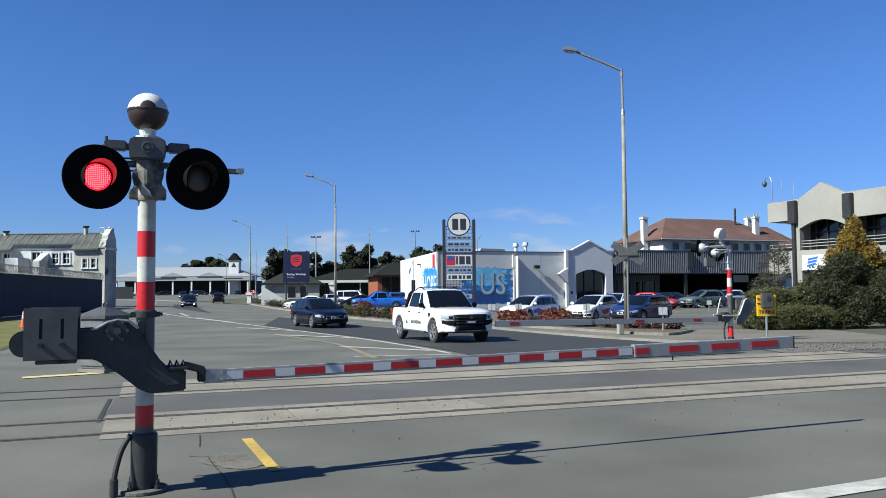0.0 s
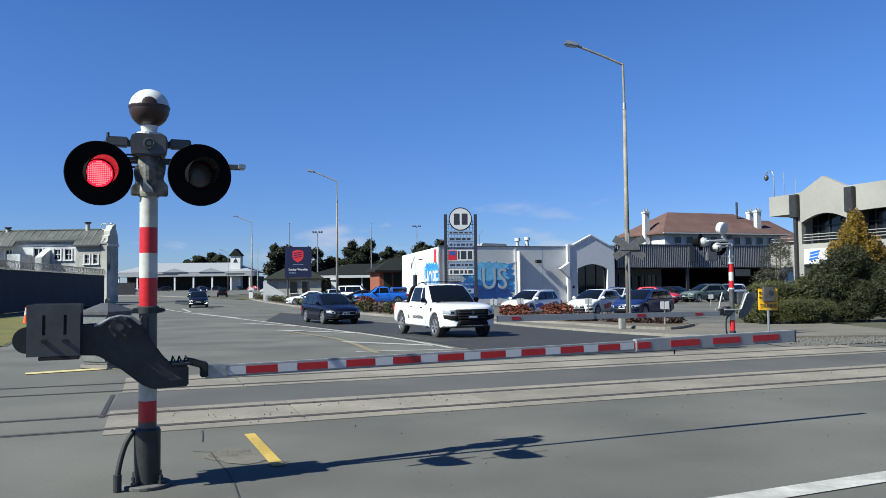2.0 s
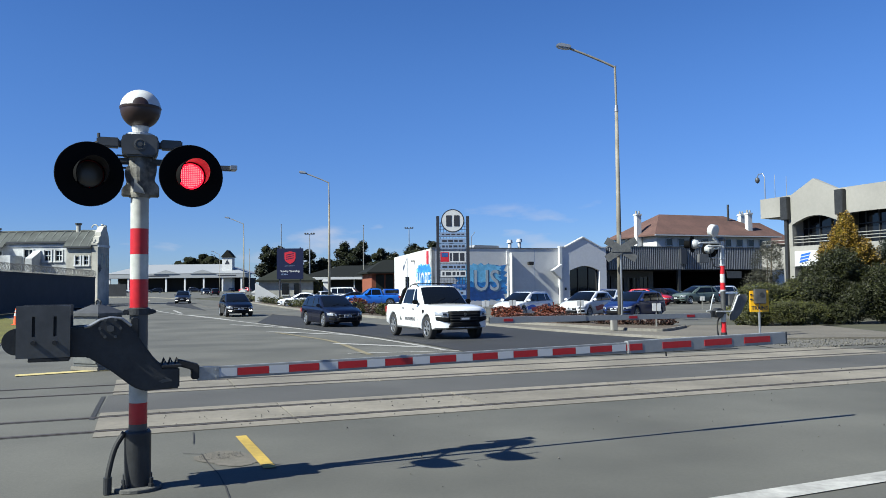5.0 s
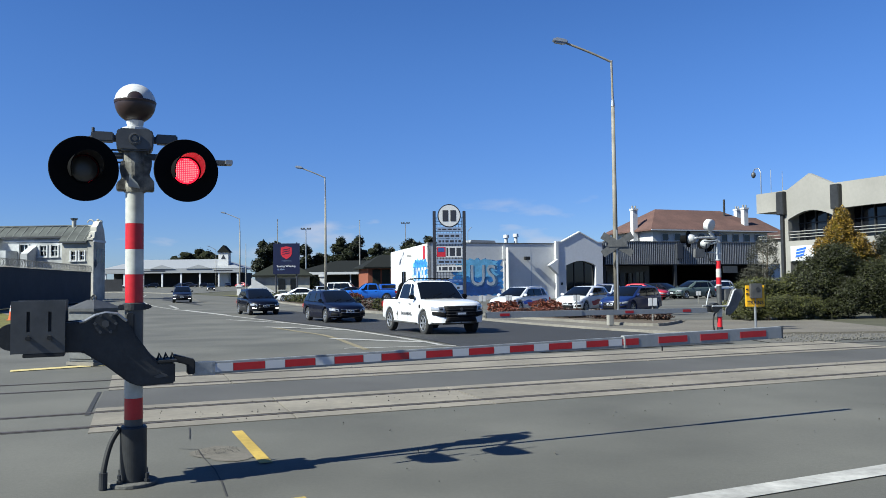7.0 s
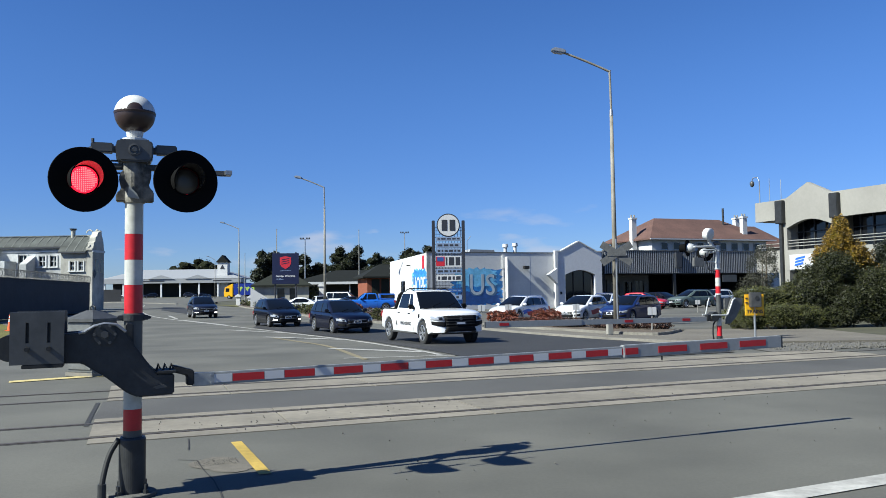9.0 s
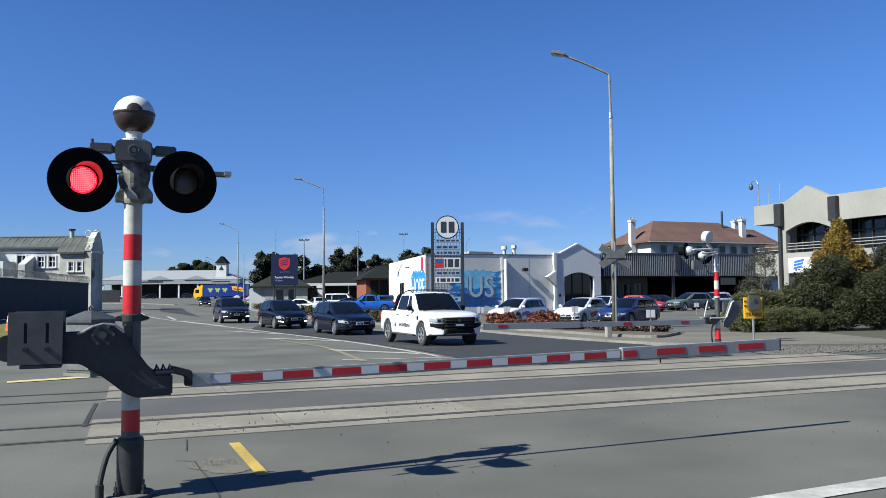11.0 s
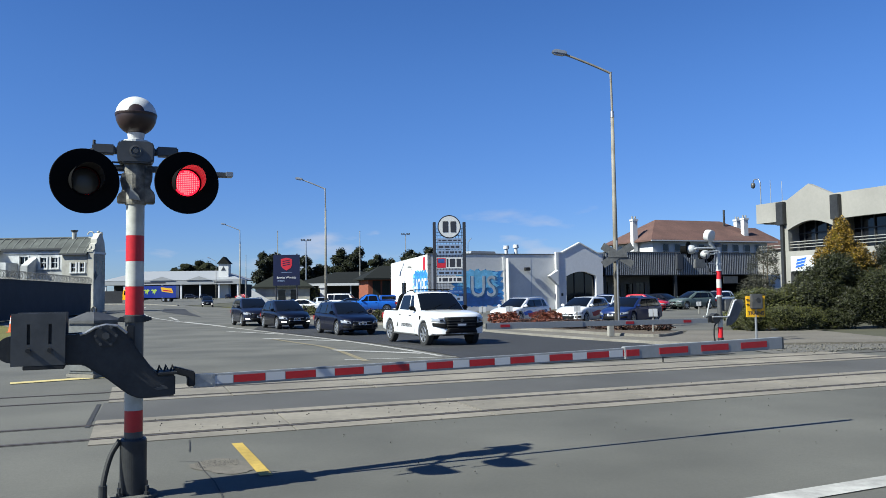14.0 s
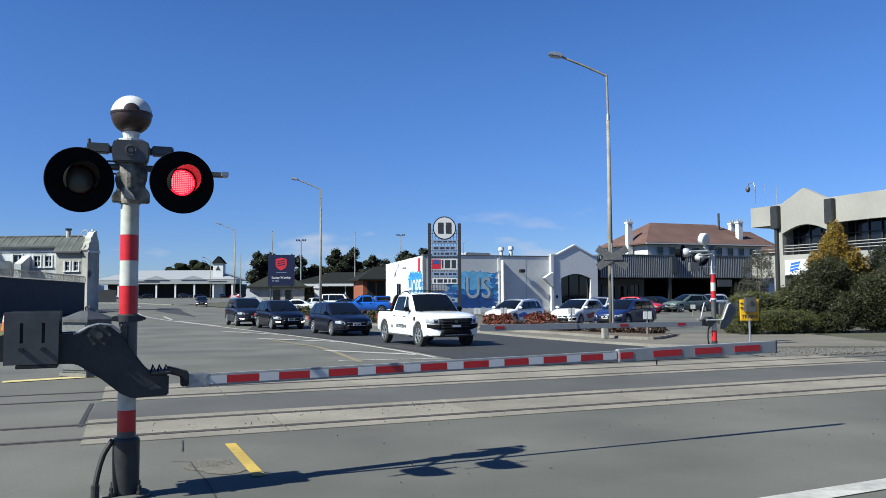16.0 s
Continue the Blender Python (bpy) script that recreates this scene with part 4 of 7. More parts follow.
    for i in range(34):
        x = 0.7 + i * 0.95
        part("roof_rib", prism([(0.63, 7.27), (-1.0, 8.53), (-1.0, 8.44), (0.63, 7.2)], x, x + 0.10, "YZ"), M["roof_rib"], b)
        if x < 3.5 or x > 10.6:
            part("roof_rib", prism([(1.27, 6.64), (0.63, 7.26), (0.63, 7.19), (1.27, 6.56)], x, x + 0.10, "YZ"), M["roof_rib"], b)
    part("ridge_cap", B(0.36, L, -1.12, -0.88, 8.46, 8.58, 0.02), M["roof_rib"], b)
    part("eave", B(3.56, 10.59, 0.63, 0.74, 7.02, 7.16), M["sign_dark"], b)
    part("eave", B(0.37, 3.54, 1.26, 1.36, 6.40, 6.52), M["sign_dark"], b)
    part("eave", B(10.6, L, 1.26, 1.36, 6.40, 6.52), M["sign_dark"], b)
    part("string_course", B(3.4, 10.5, 0.402, 0.50, 6.62, 6.78), M["gaol_trim"], b)
    part("downpipe", C(0.06, 0.06, (3.42, 0.52, 0), (3.42, 0.52, 6.9), 8), M["gaol_white"], b)
    # ornate end gable with a weathered scroll top
    part("gable", prism([(1.05, 0), (1.05, 6.7), (1.15, 6.72), (1.15, 6.9), (0.9, 7.0), (0.75, 7.6), (0.45, 7.75), (0.4, 8.2), (0.05, 8.45), (-0.2, 8.8), (-0.55, 8.95), (-0.9, 8.8), (-1.1, 8.4), (-1.4, 7.9), (-1.6, 6.9), (-1.6, 0)], -0.35, 0.345, "YZ"), M["wall_old"], b)
    rnd2 = random.Random(40)
    for k in range(14):
        y = 0.9 - k * 0.16
        z = 6.9 + k * 0.165 + rnd2.uniform(-0.1, 0.12)
        part("scroll", lathe([(0, -0.22), (0.17, -0.14), (0.10, 0.0), (0.19, 0.12), (0.10, 0.22), (0, 0.25)], 9, Matrix.Translation((rnd2.uniform(-0.2, 0.3), y, z)) @ pose(0, 0, 0, rnd2.uniform(-40, 40), rnd2.uniform(-40, 40), 0)), M["wall_old"], b, "weathered plaster scroll")
    part("finial_ring", tube([(0.75 + 0.36 * math.cos(a), -0.4, 8.75 + 0.36 * math.sin(a)) for a in [i * math.tau / 16 for i in range(15)]], 0.07, 6), M["wall_old"], b, "broken plaster ring")
    part("string_course", B(-0.45, -0.352, -1.62, 1.1, 6.5, 6.75), M["gaol_trim"], b)
    for y in (0.1, -1.1):
        part("window", B(-0.37, -0.352, y - 0.2, y + 0.2, 4.2, 5.7), M["shop_glass"], b)
    part("road_sign", prism([(0.75, 3.6), (1.2, 4.1), (0.75, 4.6), (0.3, 4.1)], -0.46, -0.44, "YZ"), M["sign_dark"], b, "dark diamond sign plate")
    for x, y, z in ((3.0, -1.0, 9.15), (12.6, -1.0, 8.7)):
        c = part("roof_vent", C(0.24, 0.24, (x, y, 8.3), (x, y, z), 12), M["wall_old"], b)
        part("cowl", C(0.32, 0.40, (x, y, z), (x, y, z + 0.2), 12), M["grey_mid"], c)
    # lean-tos in the yard
    part("lean_to", prism([(0.41, 0), (0.41, 6.2), (2.2, 5.2), (2.2, 0)], 6.6, 7.4, "YZ"), M["gaol_white"], b)
    part("lean_to", B(8.8, 10.4, 0.41, 2.6, 0, 5.6, 0.03), M["gaol_white"], b)
    part("lean_to", B(10.8, 16.0, 1.05, 4.0, 0, 5.0, 0.03), M["wall_old"], b)
    part("wall", B(12, 34, 4.2, 4.6, 0, 4.9), M["wall_old"], b)
    return w, b


def dealership():
    z = zg(262)
    b = thing("far_dealership", pose(-108.2, 262, z - 0.05, 0, 0, 0), "long white-roofed showroom with a small square tower", "building")
    L = 44
    part("wall", B(0, L, 8, 20, 0, 4.6), M["interior"], b)
    part("canopy_fascia", B(-1, L + 1, 0, 8, 4.6, 6.0), M["roof_white"], b)
    part("roof", hip_roof(-1, L + 1, 0, 22, 6.1, 9.4, 9), M["roof_white"], b)
    for i in range(8):
        part("column", B(i * 6.2, i * 6.2 + 0.5, 0.3, 0.8, 0, 4.6), M["wall_grey"], b)
    for x in (19, 31):
        part("pediment", prism([(x - 4.2, 6.0), (x, 7.3), (x + 4.2, 6.0)], -0.3, 0.0, "XZ"), M["roof_white"], b)
    t = part("tower", B(36.6, 39.9, 3, 6.3, 0, 11.4), M["wall_white"], b)
    part("tower_roof", prism([(36.1, 11.4), (38.25, 13.8), (40.4, 11.4)], 2.6, 6.7, "XZ"), M["roof_dark"], t)
    part("emblem", prism([(37.5, 9.2), (39.0, 9.2), (38.25, 10.6)], 2.9, 2.99, "XZ"), M["sign_dark"], t)
    part("emblem_bar", B(10, 20, -0.05, -0.003, 5.1, 5.5), M["sign_dark"], b)
    part("emblem_bar", B(36, 42, -0.05, -0.003, 5.1, 5.5), M["sign_dark"], b)
    return b


def small_buildings():
    g = thing("stone_lodge", pose(-20.6, 92, 0, 0, 0, 8), "small white stone lodge with a grey-green roof", "house")
    part("wall", B(0, 6.2, 0, 6, 0, 2.6), M["wall_old"], g)
    part("roof", hip_roof(-0.4, 6.6, -0.4, 6.4, 2.6, 3.9, 2.2), M["roof_green"], g)
    for x in (2.6, 4.0):
        w = part("window", B(x, x + 0.8, -0.03, -0.004, 0.9, 2.2), M["shop_glass"], g)
        part("window_sill", B(x - 0.05, x + 0.85, -0.1, -0.004, 0.8, 0.897), M["wall_white"], w)
    part("raking_wall", prism([(-0.3, 0), (-0.3, 2.3), (2.6, 0.5), (6.0, 0.5), (6.0, 0)], -1.6, -1.3, "XZ"), M["wall_white"], g)
    d = thing("low_dark_building", pose(-19, 112, zg(112) - 0.03, 0, 0, 4), "long low building with a dark tiled roof and veranda", "building")
    part("wall", B(0, 30, 3, 12, 0, 3.0), M["interior"], d)
    part("roof", hip_roof(-1, 31, 0, 14, 3.2, 5.0, 6), M["roof_dark"], d)
    part("fascia", B(-1, 31, -0.1, -0.003, 2.85, 3.2), M["sign_white"], d)
    for i in range(9):
        part("veranda_post", B(i * 3.6, i * 3.6 + 0.15, 0.3, 0.45, 0, 3.0), M["sign_white"], d)
    h = thing("brick_house", pose(-7.4, 90, 0, 0, 0, 14), "red brick house with a dark roof beside the mural building", "house")
    part("wall", B(0, 6, 0, 7, 0, 3.4), M["brick"], h)
    part("roof", hip_roof(-0.6, 6.6, -0.6, 7.6, 3.4, 4.9, 2.6), M["roof_dark"], h)
    for x in (0.5, 1.6):
        part("shutter", B(x, x + 0.9, -0.06, -0.003, 0.8, 3.1), M["roof_green"], h)
    part("plinth", B(-0.1, 6.1, -0.12, -0.003, 0, 0.7), M["wall_white"], h)
    for i in range(7):
        part("baluster", B(2.9 + i * 0.22, 2.98 + i * 0.22, -0.9, -0.8, 0.0, 1.6), M["sign_white"], h)
    part("handrail", B(2.8, 4.5, -0.95, -0.75, 1.603, 1.7), M["sign_white"], h)
    for i, (x, y, hgt) in enumerate(((-27.3, 112, 1.2), (-25.6, 112, 1.0), (-13.4, 96, 2.4), (-8.7, 97, 2.7))):
        p = thing("gate_pillar", pose(x, y, 0), "white painted masonry gate pillar", "pillar", "white gate pillars")
        part("shaft", B(-0.3, 0.3, -0.3, 0.3, 0, hgt, 0.03), M["wall_white"], p)
        part("cap", prism([(-0.42, hgt + 0.002), (0.42, hgt + 0.002), (0.42, hgt + 0.15), (0, hgt + 0.45), (-0.42, hgt + 0.15)], -0.42, 0.42, "XZ"), M["wall_white"], p)
    f = thing("far_fence_wall", pose(-76, 168, zg(168) - 0.05, 0, 0, 8), "long grey fence along the far road", "fence", kind="structure")
    part("panel", B(-40, 10, 0, 0.2, 0, 2.6), M["wall_dark"], f)


mural_building()
canopy_building()
red_roof_house()
arched_office()
gaol()
dealership()
small_buildings()


# ---- level crossing signals and barriers ----
LENSES = []      # (lens, side, rest pose) of the signal whose lamps flash in view


def lamp_head(parent, x, y, z, aim, mats="black"):
    """A flashing lamp: round black target board, visor, and a lens that turns its lit or dark face outwards."""
    m = Matrix.Translation((x, y, z)) @ pose(0, 0, 0, 90, 0, aim)       # local z points out of the lamp
    face = lathe([(0.106, -0.015), (0.12, 0.0), (0.242, 0.0), (0.246, -0.008), (0.242, -0.016), (0.12, -0.018), (0.106, -0.015)], 48)
    board = part("target_board", face, M["hood"], parent, "round matt black target board", m=m, smooth=False)
    part("lamp_housing", lathe([(0.12, -0.016), (0.12, -0.13), (0.09, -0.2), (0.0, -0.21)], 28), M["grey_paint"], board, smooth=True)
    part("lamp_cup", lathe([(0.105, -0.012), (0.105, -0.125), (0.0, -0.128)], 28), M["hood"], board)
    # visor, open below
    bm = bmesh.new()
    n = 26
    rings = []
    for r in (0.117, 0.109):
        for zz in (0.0, 1.0):
            ring = []
            for i in range(n + 1):
                a = radians(-35 + 250 * i / n)
                d = 0.25 * (0.22 + 0.65 * max(0.0, math.sin(radians(max(0, min(180, 180 * i / n))))) ** 0.6)
                ring.append(bm.verts.new((r * math.cos(a), r * math.sin(a), zz * d)))
            rings.append(ring)
    for a, b_ in ((0, 1), (3, 2), (1, 3), (2, 0)):
        for i in range(n):
            f = bm.faces.new((rings[a][i], rings[a][i + 1], rings[b_][i + 1], rings[b_][i]))
            f.material_index = 1 if a == 3 else 0
    bmesh.ops.recalc_face_normals(bm, faces=bm.faces[:])
    part("visor", bm, [M["hood"], M["visor_inner"]], board)
    # lens: one face dark glass, the other lit red with a grid of points
    lens = part("lens", lathe([(0, 0.018), (0.05, 0.016), (0.098, 0.006), (0.103, 0.0), (0.0, 0.0)], 32), M["lens_red"], board, "round red signal lens", smooth=True, m=Matrix.Translation((0, 0, -0.03)))
    part("lens_back", lathe([(0, -0.02), (0.05, -0.018), (0.098, -0.008), (0.103, -0.001), (0.0, -0.001)], 32), M["lens_off"], lens, smooth=True)
    bm = bmesh.new()
    for i in range(-6, 7):
        for k in range(-6, 7):
            px, py = i * 0.0145, k * 0.0145
            if math.hypot(px, py) < 0.09:
                q = 0.0165 - 0.010 * (math.hypot(px, py) / 0.098) ** 2
                vs = [bm.verts.new((px + a * 0.0045, py + c * 0.0045, q + 0.003)) for a, c in ((-1, -1), (1, -1), (1, 1), (-1, 1))]
                bm.faces.new(vs)
    part("led_array", bm, M["lens_hot"], lens)
    return lens


def crossing_signal(m, label):
    G = M["grey_mid"]
    s = thing("crossing_signal", m, label, "railway signal", "flashing crossing signals")
    # local x runs along the tracks, y away from the approaching traffic
    part("base_plate", lathe([(0.0, 0.0), (0.188, 0.0), (0.188, 0.022), (0.18, 0.028), (0.0, 0.028)], 40), M["patch_rough"], s, "dusty round base flange")
    for a in (-0.102, 0.102):
        for c in (-0.102, 0.102):
            bolt = part("bolt", C(0.012, 0.012, (a, c, 0.026), (a, c, 0.098), 8), M["grey_dark"], s)
            part("nut", C(0.024, 0.024, (a, c, 0.027), (a, c, 0.055), 6), M["grey_dark"], bolt)
    part("sleeve", lathe([(0.0, 0.03), (0.103, 0.03), (0.103, 0.45), (0.095, 0.465), (0.075, 0.465)], 40), M["grey_dark"], s, "dark grey steel base sleeve")
    bands = ((0.465, 0.52, "grey_mid"), (0.52, 0.69, "mast_red"), (0.69, 0.92, "mast_white"), (0.92, 1.43, "grey_mid"), (1.45, 1.69, "mast_red"), (1.69, 1.895, "mast_white"), (1.895, 2.105, "mast_red"), (2.105, 2.86, "mast_white"))
    for z0, z1, c in bands:
        part("mast_band", lathe([(0.071, z0), (0.071, z1 - 0.001)], 40), M[c], s, smooth=True)
    part("mast_collar", lathe([(0.074, 1.40), (0.09, 1.40), (0.09, 1.45), (0.074, 1.46)], 24), M["grey_dark"], s)
    part("clamp", B(-0.12, 0.12, -0.05, 0.05, 1.405, 1.445, 0.008), M["grey_dark"], s)
    part("clamp_bolt", C(0.014, 0.014, (0.12, -0.05, 1.425), (0.12, 0.05, 1.425), 8), M["grey_dark"], s)
    # terminal block with worn cream paint, cast clamps either side
    blk = part("terminal_block", lathe([(0.0, 2.36), (0.082, 2.36), (0.088, 2.4), (0.082, 2.52), (0.092, 2.6), (0.088, 2.7), (0.0, 2.7)], 20), M["cast_worn"], s, "weathered cast clamp")
    part("cast_lug", prism([(-0.14, 2.37), (-0.14, 2.43), (-0.10, 2.47), (-0.12, 2.56), (-0.10, 2.62), (-0.06, 2.62), (-0.06, 2.37)], -0.05, 0.05, "XZ", 0.008), M["cast_worn"], s)
    part("cast_lug", prism([(0.15, 2.37), (0.15, 2.45), (0.11, 2.50), (0.13, 2.58), (0.13, 2.66), (0.06, 2.66), (0.06, 2.37)], -0.05, 0.05, "XZ", 0.008), M["cast_worn"], s)
    part("paint_drip", prism([(-0.05, 2.40), (0.04, 2.385), (0.02, 2.43), (-0.02, 2.47), (-0.04, 2.52)], -0.096, -0.085, "XZ"), M["mast_white"], s)
    hub = part("hub_box", prism([(-0.14, 2.72), (-0.11, 2.69), (0.11, 2.69), (0.14, 2.72), (0.145, 2.83), (0.12, 2.87), (-0.12, 2.87), (-0.145, 2.83)], -0.12, 0.12, "XZ", 0.012), G, s, "cast grey hub box")
    part("round_boss", lathe([(0.05, 0), (0.05, 0.008), (0.036, 0.01), (0.032, 0.004), (0.02, 0.004), (0.018, 0.012), (0, 0.012)], 20, Matrix.Translation((0, -0.121, 2.785)) @ pose(0, 0, 0, 90)), G, hub)
    for sg in (-1, 1):
        a, b_ = sorted((sg * 0.16, sg * 0.33))
        part("cross_arm", B(a, b_, -0.05, 0.04, 2.765, 2.845, 0.01), G, s)
        part("arm_pin", C(0.03, 0.03, (sg * 0.14, 0, 2.80), (sg * 0.165, 0, 2.80), 12), G, s)
        part("arm_bracket", tube([(sg * 0.31, 0.0, 2.80), (sg * 0.36, -0.08, 2.76), (sg * 0.36, -0.28, 2.56)], 0.026, 8), G, s)
        part("rear_arm", B(*sorted((sg * 0.06, sg * 0.30)), 0.02, 0.07, 2.64, 2.69, 0.006), G, s)
    part("hinge_pin", C(0.012, 0.012, (-0.315, -0.03, 2.84), (-0.315, -0.03, 2.875), 8), M["grey_dark"], s)
    for i in range(3):
        part("bolt", C(0.008, 0.008, (-0.20 + 0.01 * i, -0.03, 2.60 + 0.05 * i), (-0.10, -0.03, 2.60 + 0.05 * i), 6), M["grey_dark"], s)
    part("rear_arm", B(0.28, 0.76, 0.20, 0.25, 2.645, 2.69, 0.006), G, s)
    part("arm_end_plate", B(0.74, 0.80, 0.16, 0.28, 2.65, 2.69, 0.004), M["galv"], s)
    # bell on top
    part("bell_neck", lathe([(0.1, 2.87), (0.1, 2.89), (0.06, 2.9), (0.07, 2.95), (0.05, 2.97)], 20), M["bell_white"], s)
    cz, r = 3.095, 0.162
    bell = part("bell_cover", lathe([(0.0, cz + r)] + [(r * math.sin(a), cz + r * math.cos(a)) for a in [math.pi * i / 24 for i in range(1, 12)]] + [(r * 1.0, cz + 0.02), (r * 0.97, cz + 0.0)], 36), M["bell_white"], s, "white domed bell cover", smooth=True)
    part("bell_bowl", lathe([(r * 0.985 * math.sin(a), cz + r * 0.985 * math.cos(a)) for a in [math.pi * (i / 24) for i in range(11, 24)]] + [(0, cz - r * 0.985)], 36), M["bell_dark"], bell, "dark brown bell bowl", smooth=True)
    part("bell_rim", lathe([(r * 0.99, cz + 0.022), (r * 1.025, cz + 0.012), (r * 1.0, cz - 0.004)], 36), M["bell_dark"], bell)
    notch = [(0.062 * math.cos(math.pi * i / 14), 0.01 + 0.062 * math.sin(math.pi * i / 14)) for i in range(15)]
    bm = bmesh.new()
    rows = []
    for k in range(8):
        ring = []
        for i in range(15):
            x, z = notch[i][0] * (1 - k / 7), 0.01 + (notch[i][1] - 0.01) * (1 - k / 7)
            y = -math.sqrt(max(0, (r * 1.012) ** 2 - x * x - z * z))
            ring.append(bm.verts.new((x, y, cz + z)))
        rows.append(ring)
    for a, b_ in zip(rows, rows[1:]):
        for i in range(14):
            try:
                bm.faces.new((a[i], a[i + 1], b_[i + 1], b_[i]))
            except ValueError:
                pass
    part("bell_notch", bm, M["bell_dark"], bell, smooth=True)
    # lamps
    lens_l = lamp_head(s, -0.352, -0.48, 2.48, 12)
    lens_r = lamp_head(s, 0.378, -0.48, 2.493, 8)
    LENSES.append((lens_l, "left"))
    LENSES.append((lens_r, "right"))
    # cable in a flexible hose beside the base
    part("hose", tube(smooth_line([(-0.10, -0.02, 0.46), (-0.17, -0.05, 0.34), (-0.215, -0.10, 0.16), (-0.225, -0.12, 0.0)], 5), 0.022, 10), M["black"], s, "black cable hose")
    part("hose_sleeve", C(0.032, 0.032, (-0.222, -0.11, 0.0), (-0.22, -0.11, 0.13), 12), M["grey_dark"], s)
    return s


def crossing_barrier(m, label):
    """Local x runs along the lowered boom, y away from the road user, origin at the mast's foot."""
    b = thing("crossing_barrier", m, label, "barrier", "level crossing barriers")
    arm_pts = [(-0.60, 1.315), (-0.36, 1.325), (-0.29, 1.37), (-0.214, 1.39), (-0.128, 1.38), (-0.062, 1.32), (0.014, 1.20), (0.125, 1.035), (0.18, 0.98), (0.305, 0.975), (0.305, 0.81), (0.035, 0.80), (-0.045, 0.835), (-0.205, 0.97), (-0.375, 1.085), (-0.60, 1.095)]
    bm = prism(arm_pts, -0.20, -0.12, "XZ", 0.012)
    part("counterweight_arm", bm, M["grey_dark"], b, "dark cast steel counterweight arm")
    part("counterweight_arm", prism(arm_pts, 0.12, 0.20, "XZ", 0.012), M["grey_dark"], b, "dark cast steel counterweight arm")
    for x, z in ((-0.50, 1.20), (0.24, 0.89)):
        part("arm_spacer", C(0.045, 0.045, (x, -0.12, z), (x, 0.12, z), 16), M["grey_dark"], b)
    part("counterweight", B(-0.86, -0.495, 0.22, 0.25, 1.10, 1.49, 0.004), M["grey_mid"], b, "grey counterweight plate")
    part("arm_rib", tube([(-0.40, -0.205, 1.32), (-0.36, -0.205, 1.328), (-0.29, -0.205, 1.37), (-0.214, -0.205, 1.388), (-0.13, -0.205, 1.378), (-0.06, -0.205, 1.32)], 0.012, 8), M["galv"], b)
    part("pivot_disc", C(0.082, 0.08, (-0.214, -0.225, 1.305), (-0.214, -0.198, 1.305), 28), M["grey_dark"], b)
    part("pivot_nut", C(0.03, 0.026, (-0.214, -0.25, 1.305), (-0.214, -0.222, 1.305), 6), M["grey_mid"], b)
    for i in range(6):
        a = i * math.pi / 3
        part("bolt", C(0.012, 0.012, (-0.214 + 0.075 * math.cos(a), -0.235, 1.305 + 0.075 * math.sin(a)), (-0.214 + 0.075 * math.cos(a), -0.198, 1.305 + 0.075 * math.sin(a)), 8), M["grey_mid"], b)
    part("mechanism_case", B(-0.30, -0.08, -0.115, 0.115, 1.05, 1.36, 0.015), M["grey_mid"], b)
    part("mechanism_bracket", B(-0.06, 0.0, -0.11, -0.06, 1.15, 1.38, 0.01), M["grey_dark"], b)
    # slotted counterweight plates and the round weight behind
    cw = part("counterweight", wall_with_openings(0.365, 0.39, 0.03, [(0.105, 0.127, 0.16, 0.31), (0.25, 0.272, 0.16, 0.31)]), M["grey_mid"], b, "grey slotted counterweight plate", m=Matrix.Translation((-0.86, -0.30, 1.10)))
    part("counterweight_block", B(-0.83, -0.52, -0.265, 0.215, 1.12, 1.46, 0.012), M["grey_dark"], b)
    part("weight_disc", C(0.10, 0.10, (-0.865, -0.20, 1.22), (-0.865, 0.16, 1.22), 28), M["grey_dark"], b)
    for x in (-0.744, -0.599):
        part("bolt", C(0.018, 0.018, (x, -0.335, 1.215), (x, -0.262, 1.215), 8), M["black"], b)
    part("shelf", B(-0.78, -0.50, -0.30, -0.06, 1.07, 1.098, 0.004), M["black"], b)
    # clevis between the arm and the boom
    for x in (0.19, 0.24, 0.29):
        part("clevis_bolt", tube([(x - 0.02, -0.1, 0.985), (x, -0.1, 1.05), (x + 0.012, -0.1, 1.01)], 0.009, 6), M["black"], b)
    part("clevis", B(0.17, 0.32, -0.22, 0.05, 0.98, 1.0, 0.004), M["black"], b)
    part("casting_mark", prism([(0.14, 0.875), (0.20, 0.89), (0.19, 0.905), (0.24, 0.885), (0.25, 0.87), (0.17, 0.86)], -0.206, -0.198, "XZ"), M["grey_mid"], b, "raised casting mark")
    part("breakaway_link", prism([(0.30, 1.03), (0.34, 1.02), (0.42, 0.995), (0.47, 0.98), (0.47, 0.86), (0.41, 0.86), (0.41, 0.94), (0.31, 0.97)], -0.08, 0.03, "XZ", 0.008), M["black"], b)
    plate = part("end_plate", B(0.455, 0.64, -0.045, 0.005, 0.845, 0.955, 0.006), M["galv"], b, "galvanised end plate")
    for x in (0.48, 0.61):
        for z in (0.87, 0.93):
            part("bolt", C(0.009, 0.009, (x, -0.055, z), (x, -0.043, z), 8), M["galv"], plate)
    # boom: two overlapping box sections with reflective stickers
    rise = math.degrees(math.atan2(0.075, 6.0))
    bt = pose(0.52, -0.02, 0.90, 0, -rise, 0)
    boom = part("boom", B(0.0, 4.28, -0.02, 0.02, -0.052, 0.052, 0.006), M["boom_white"], b, "long pale boom with red and white stripes", m=bt)
    tip = part("boom_tip_section", B(4.24, 6.42, -0.034, 0.032, -0.066, 0.066, 0.006), M["boom_white"], b, "wider outer boom section", m=bt)
    x = 0.13
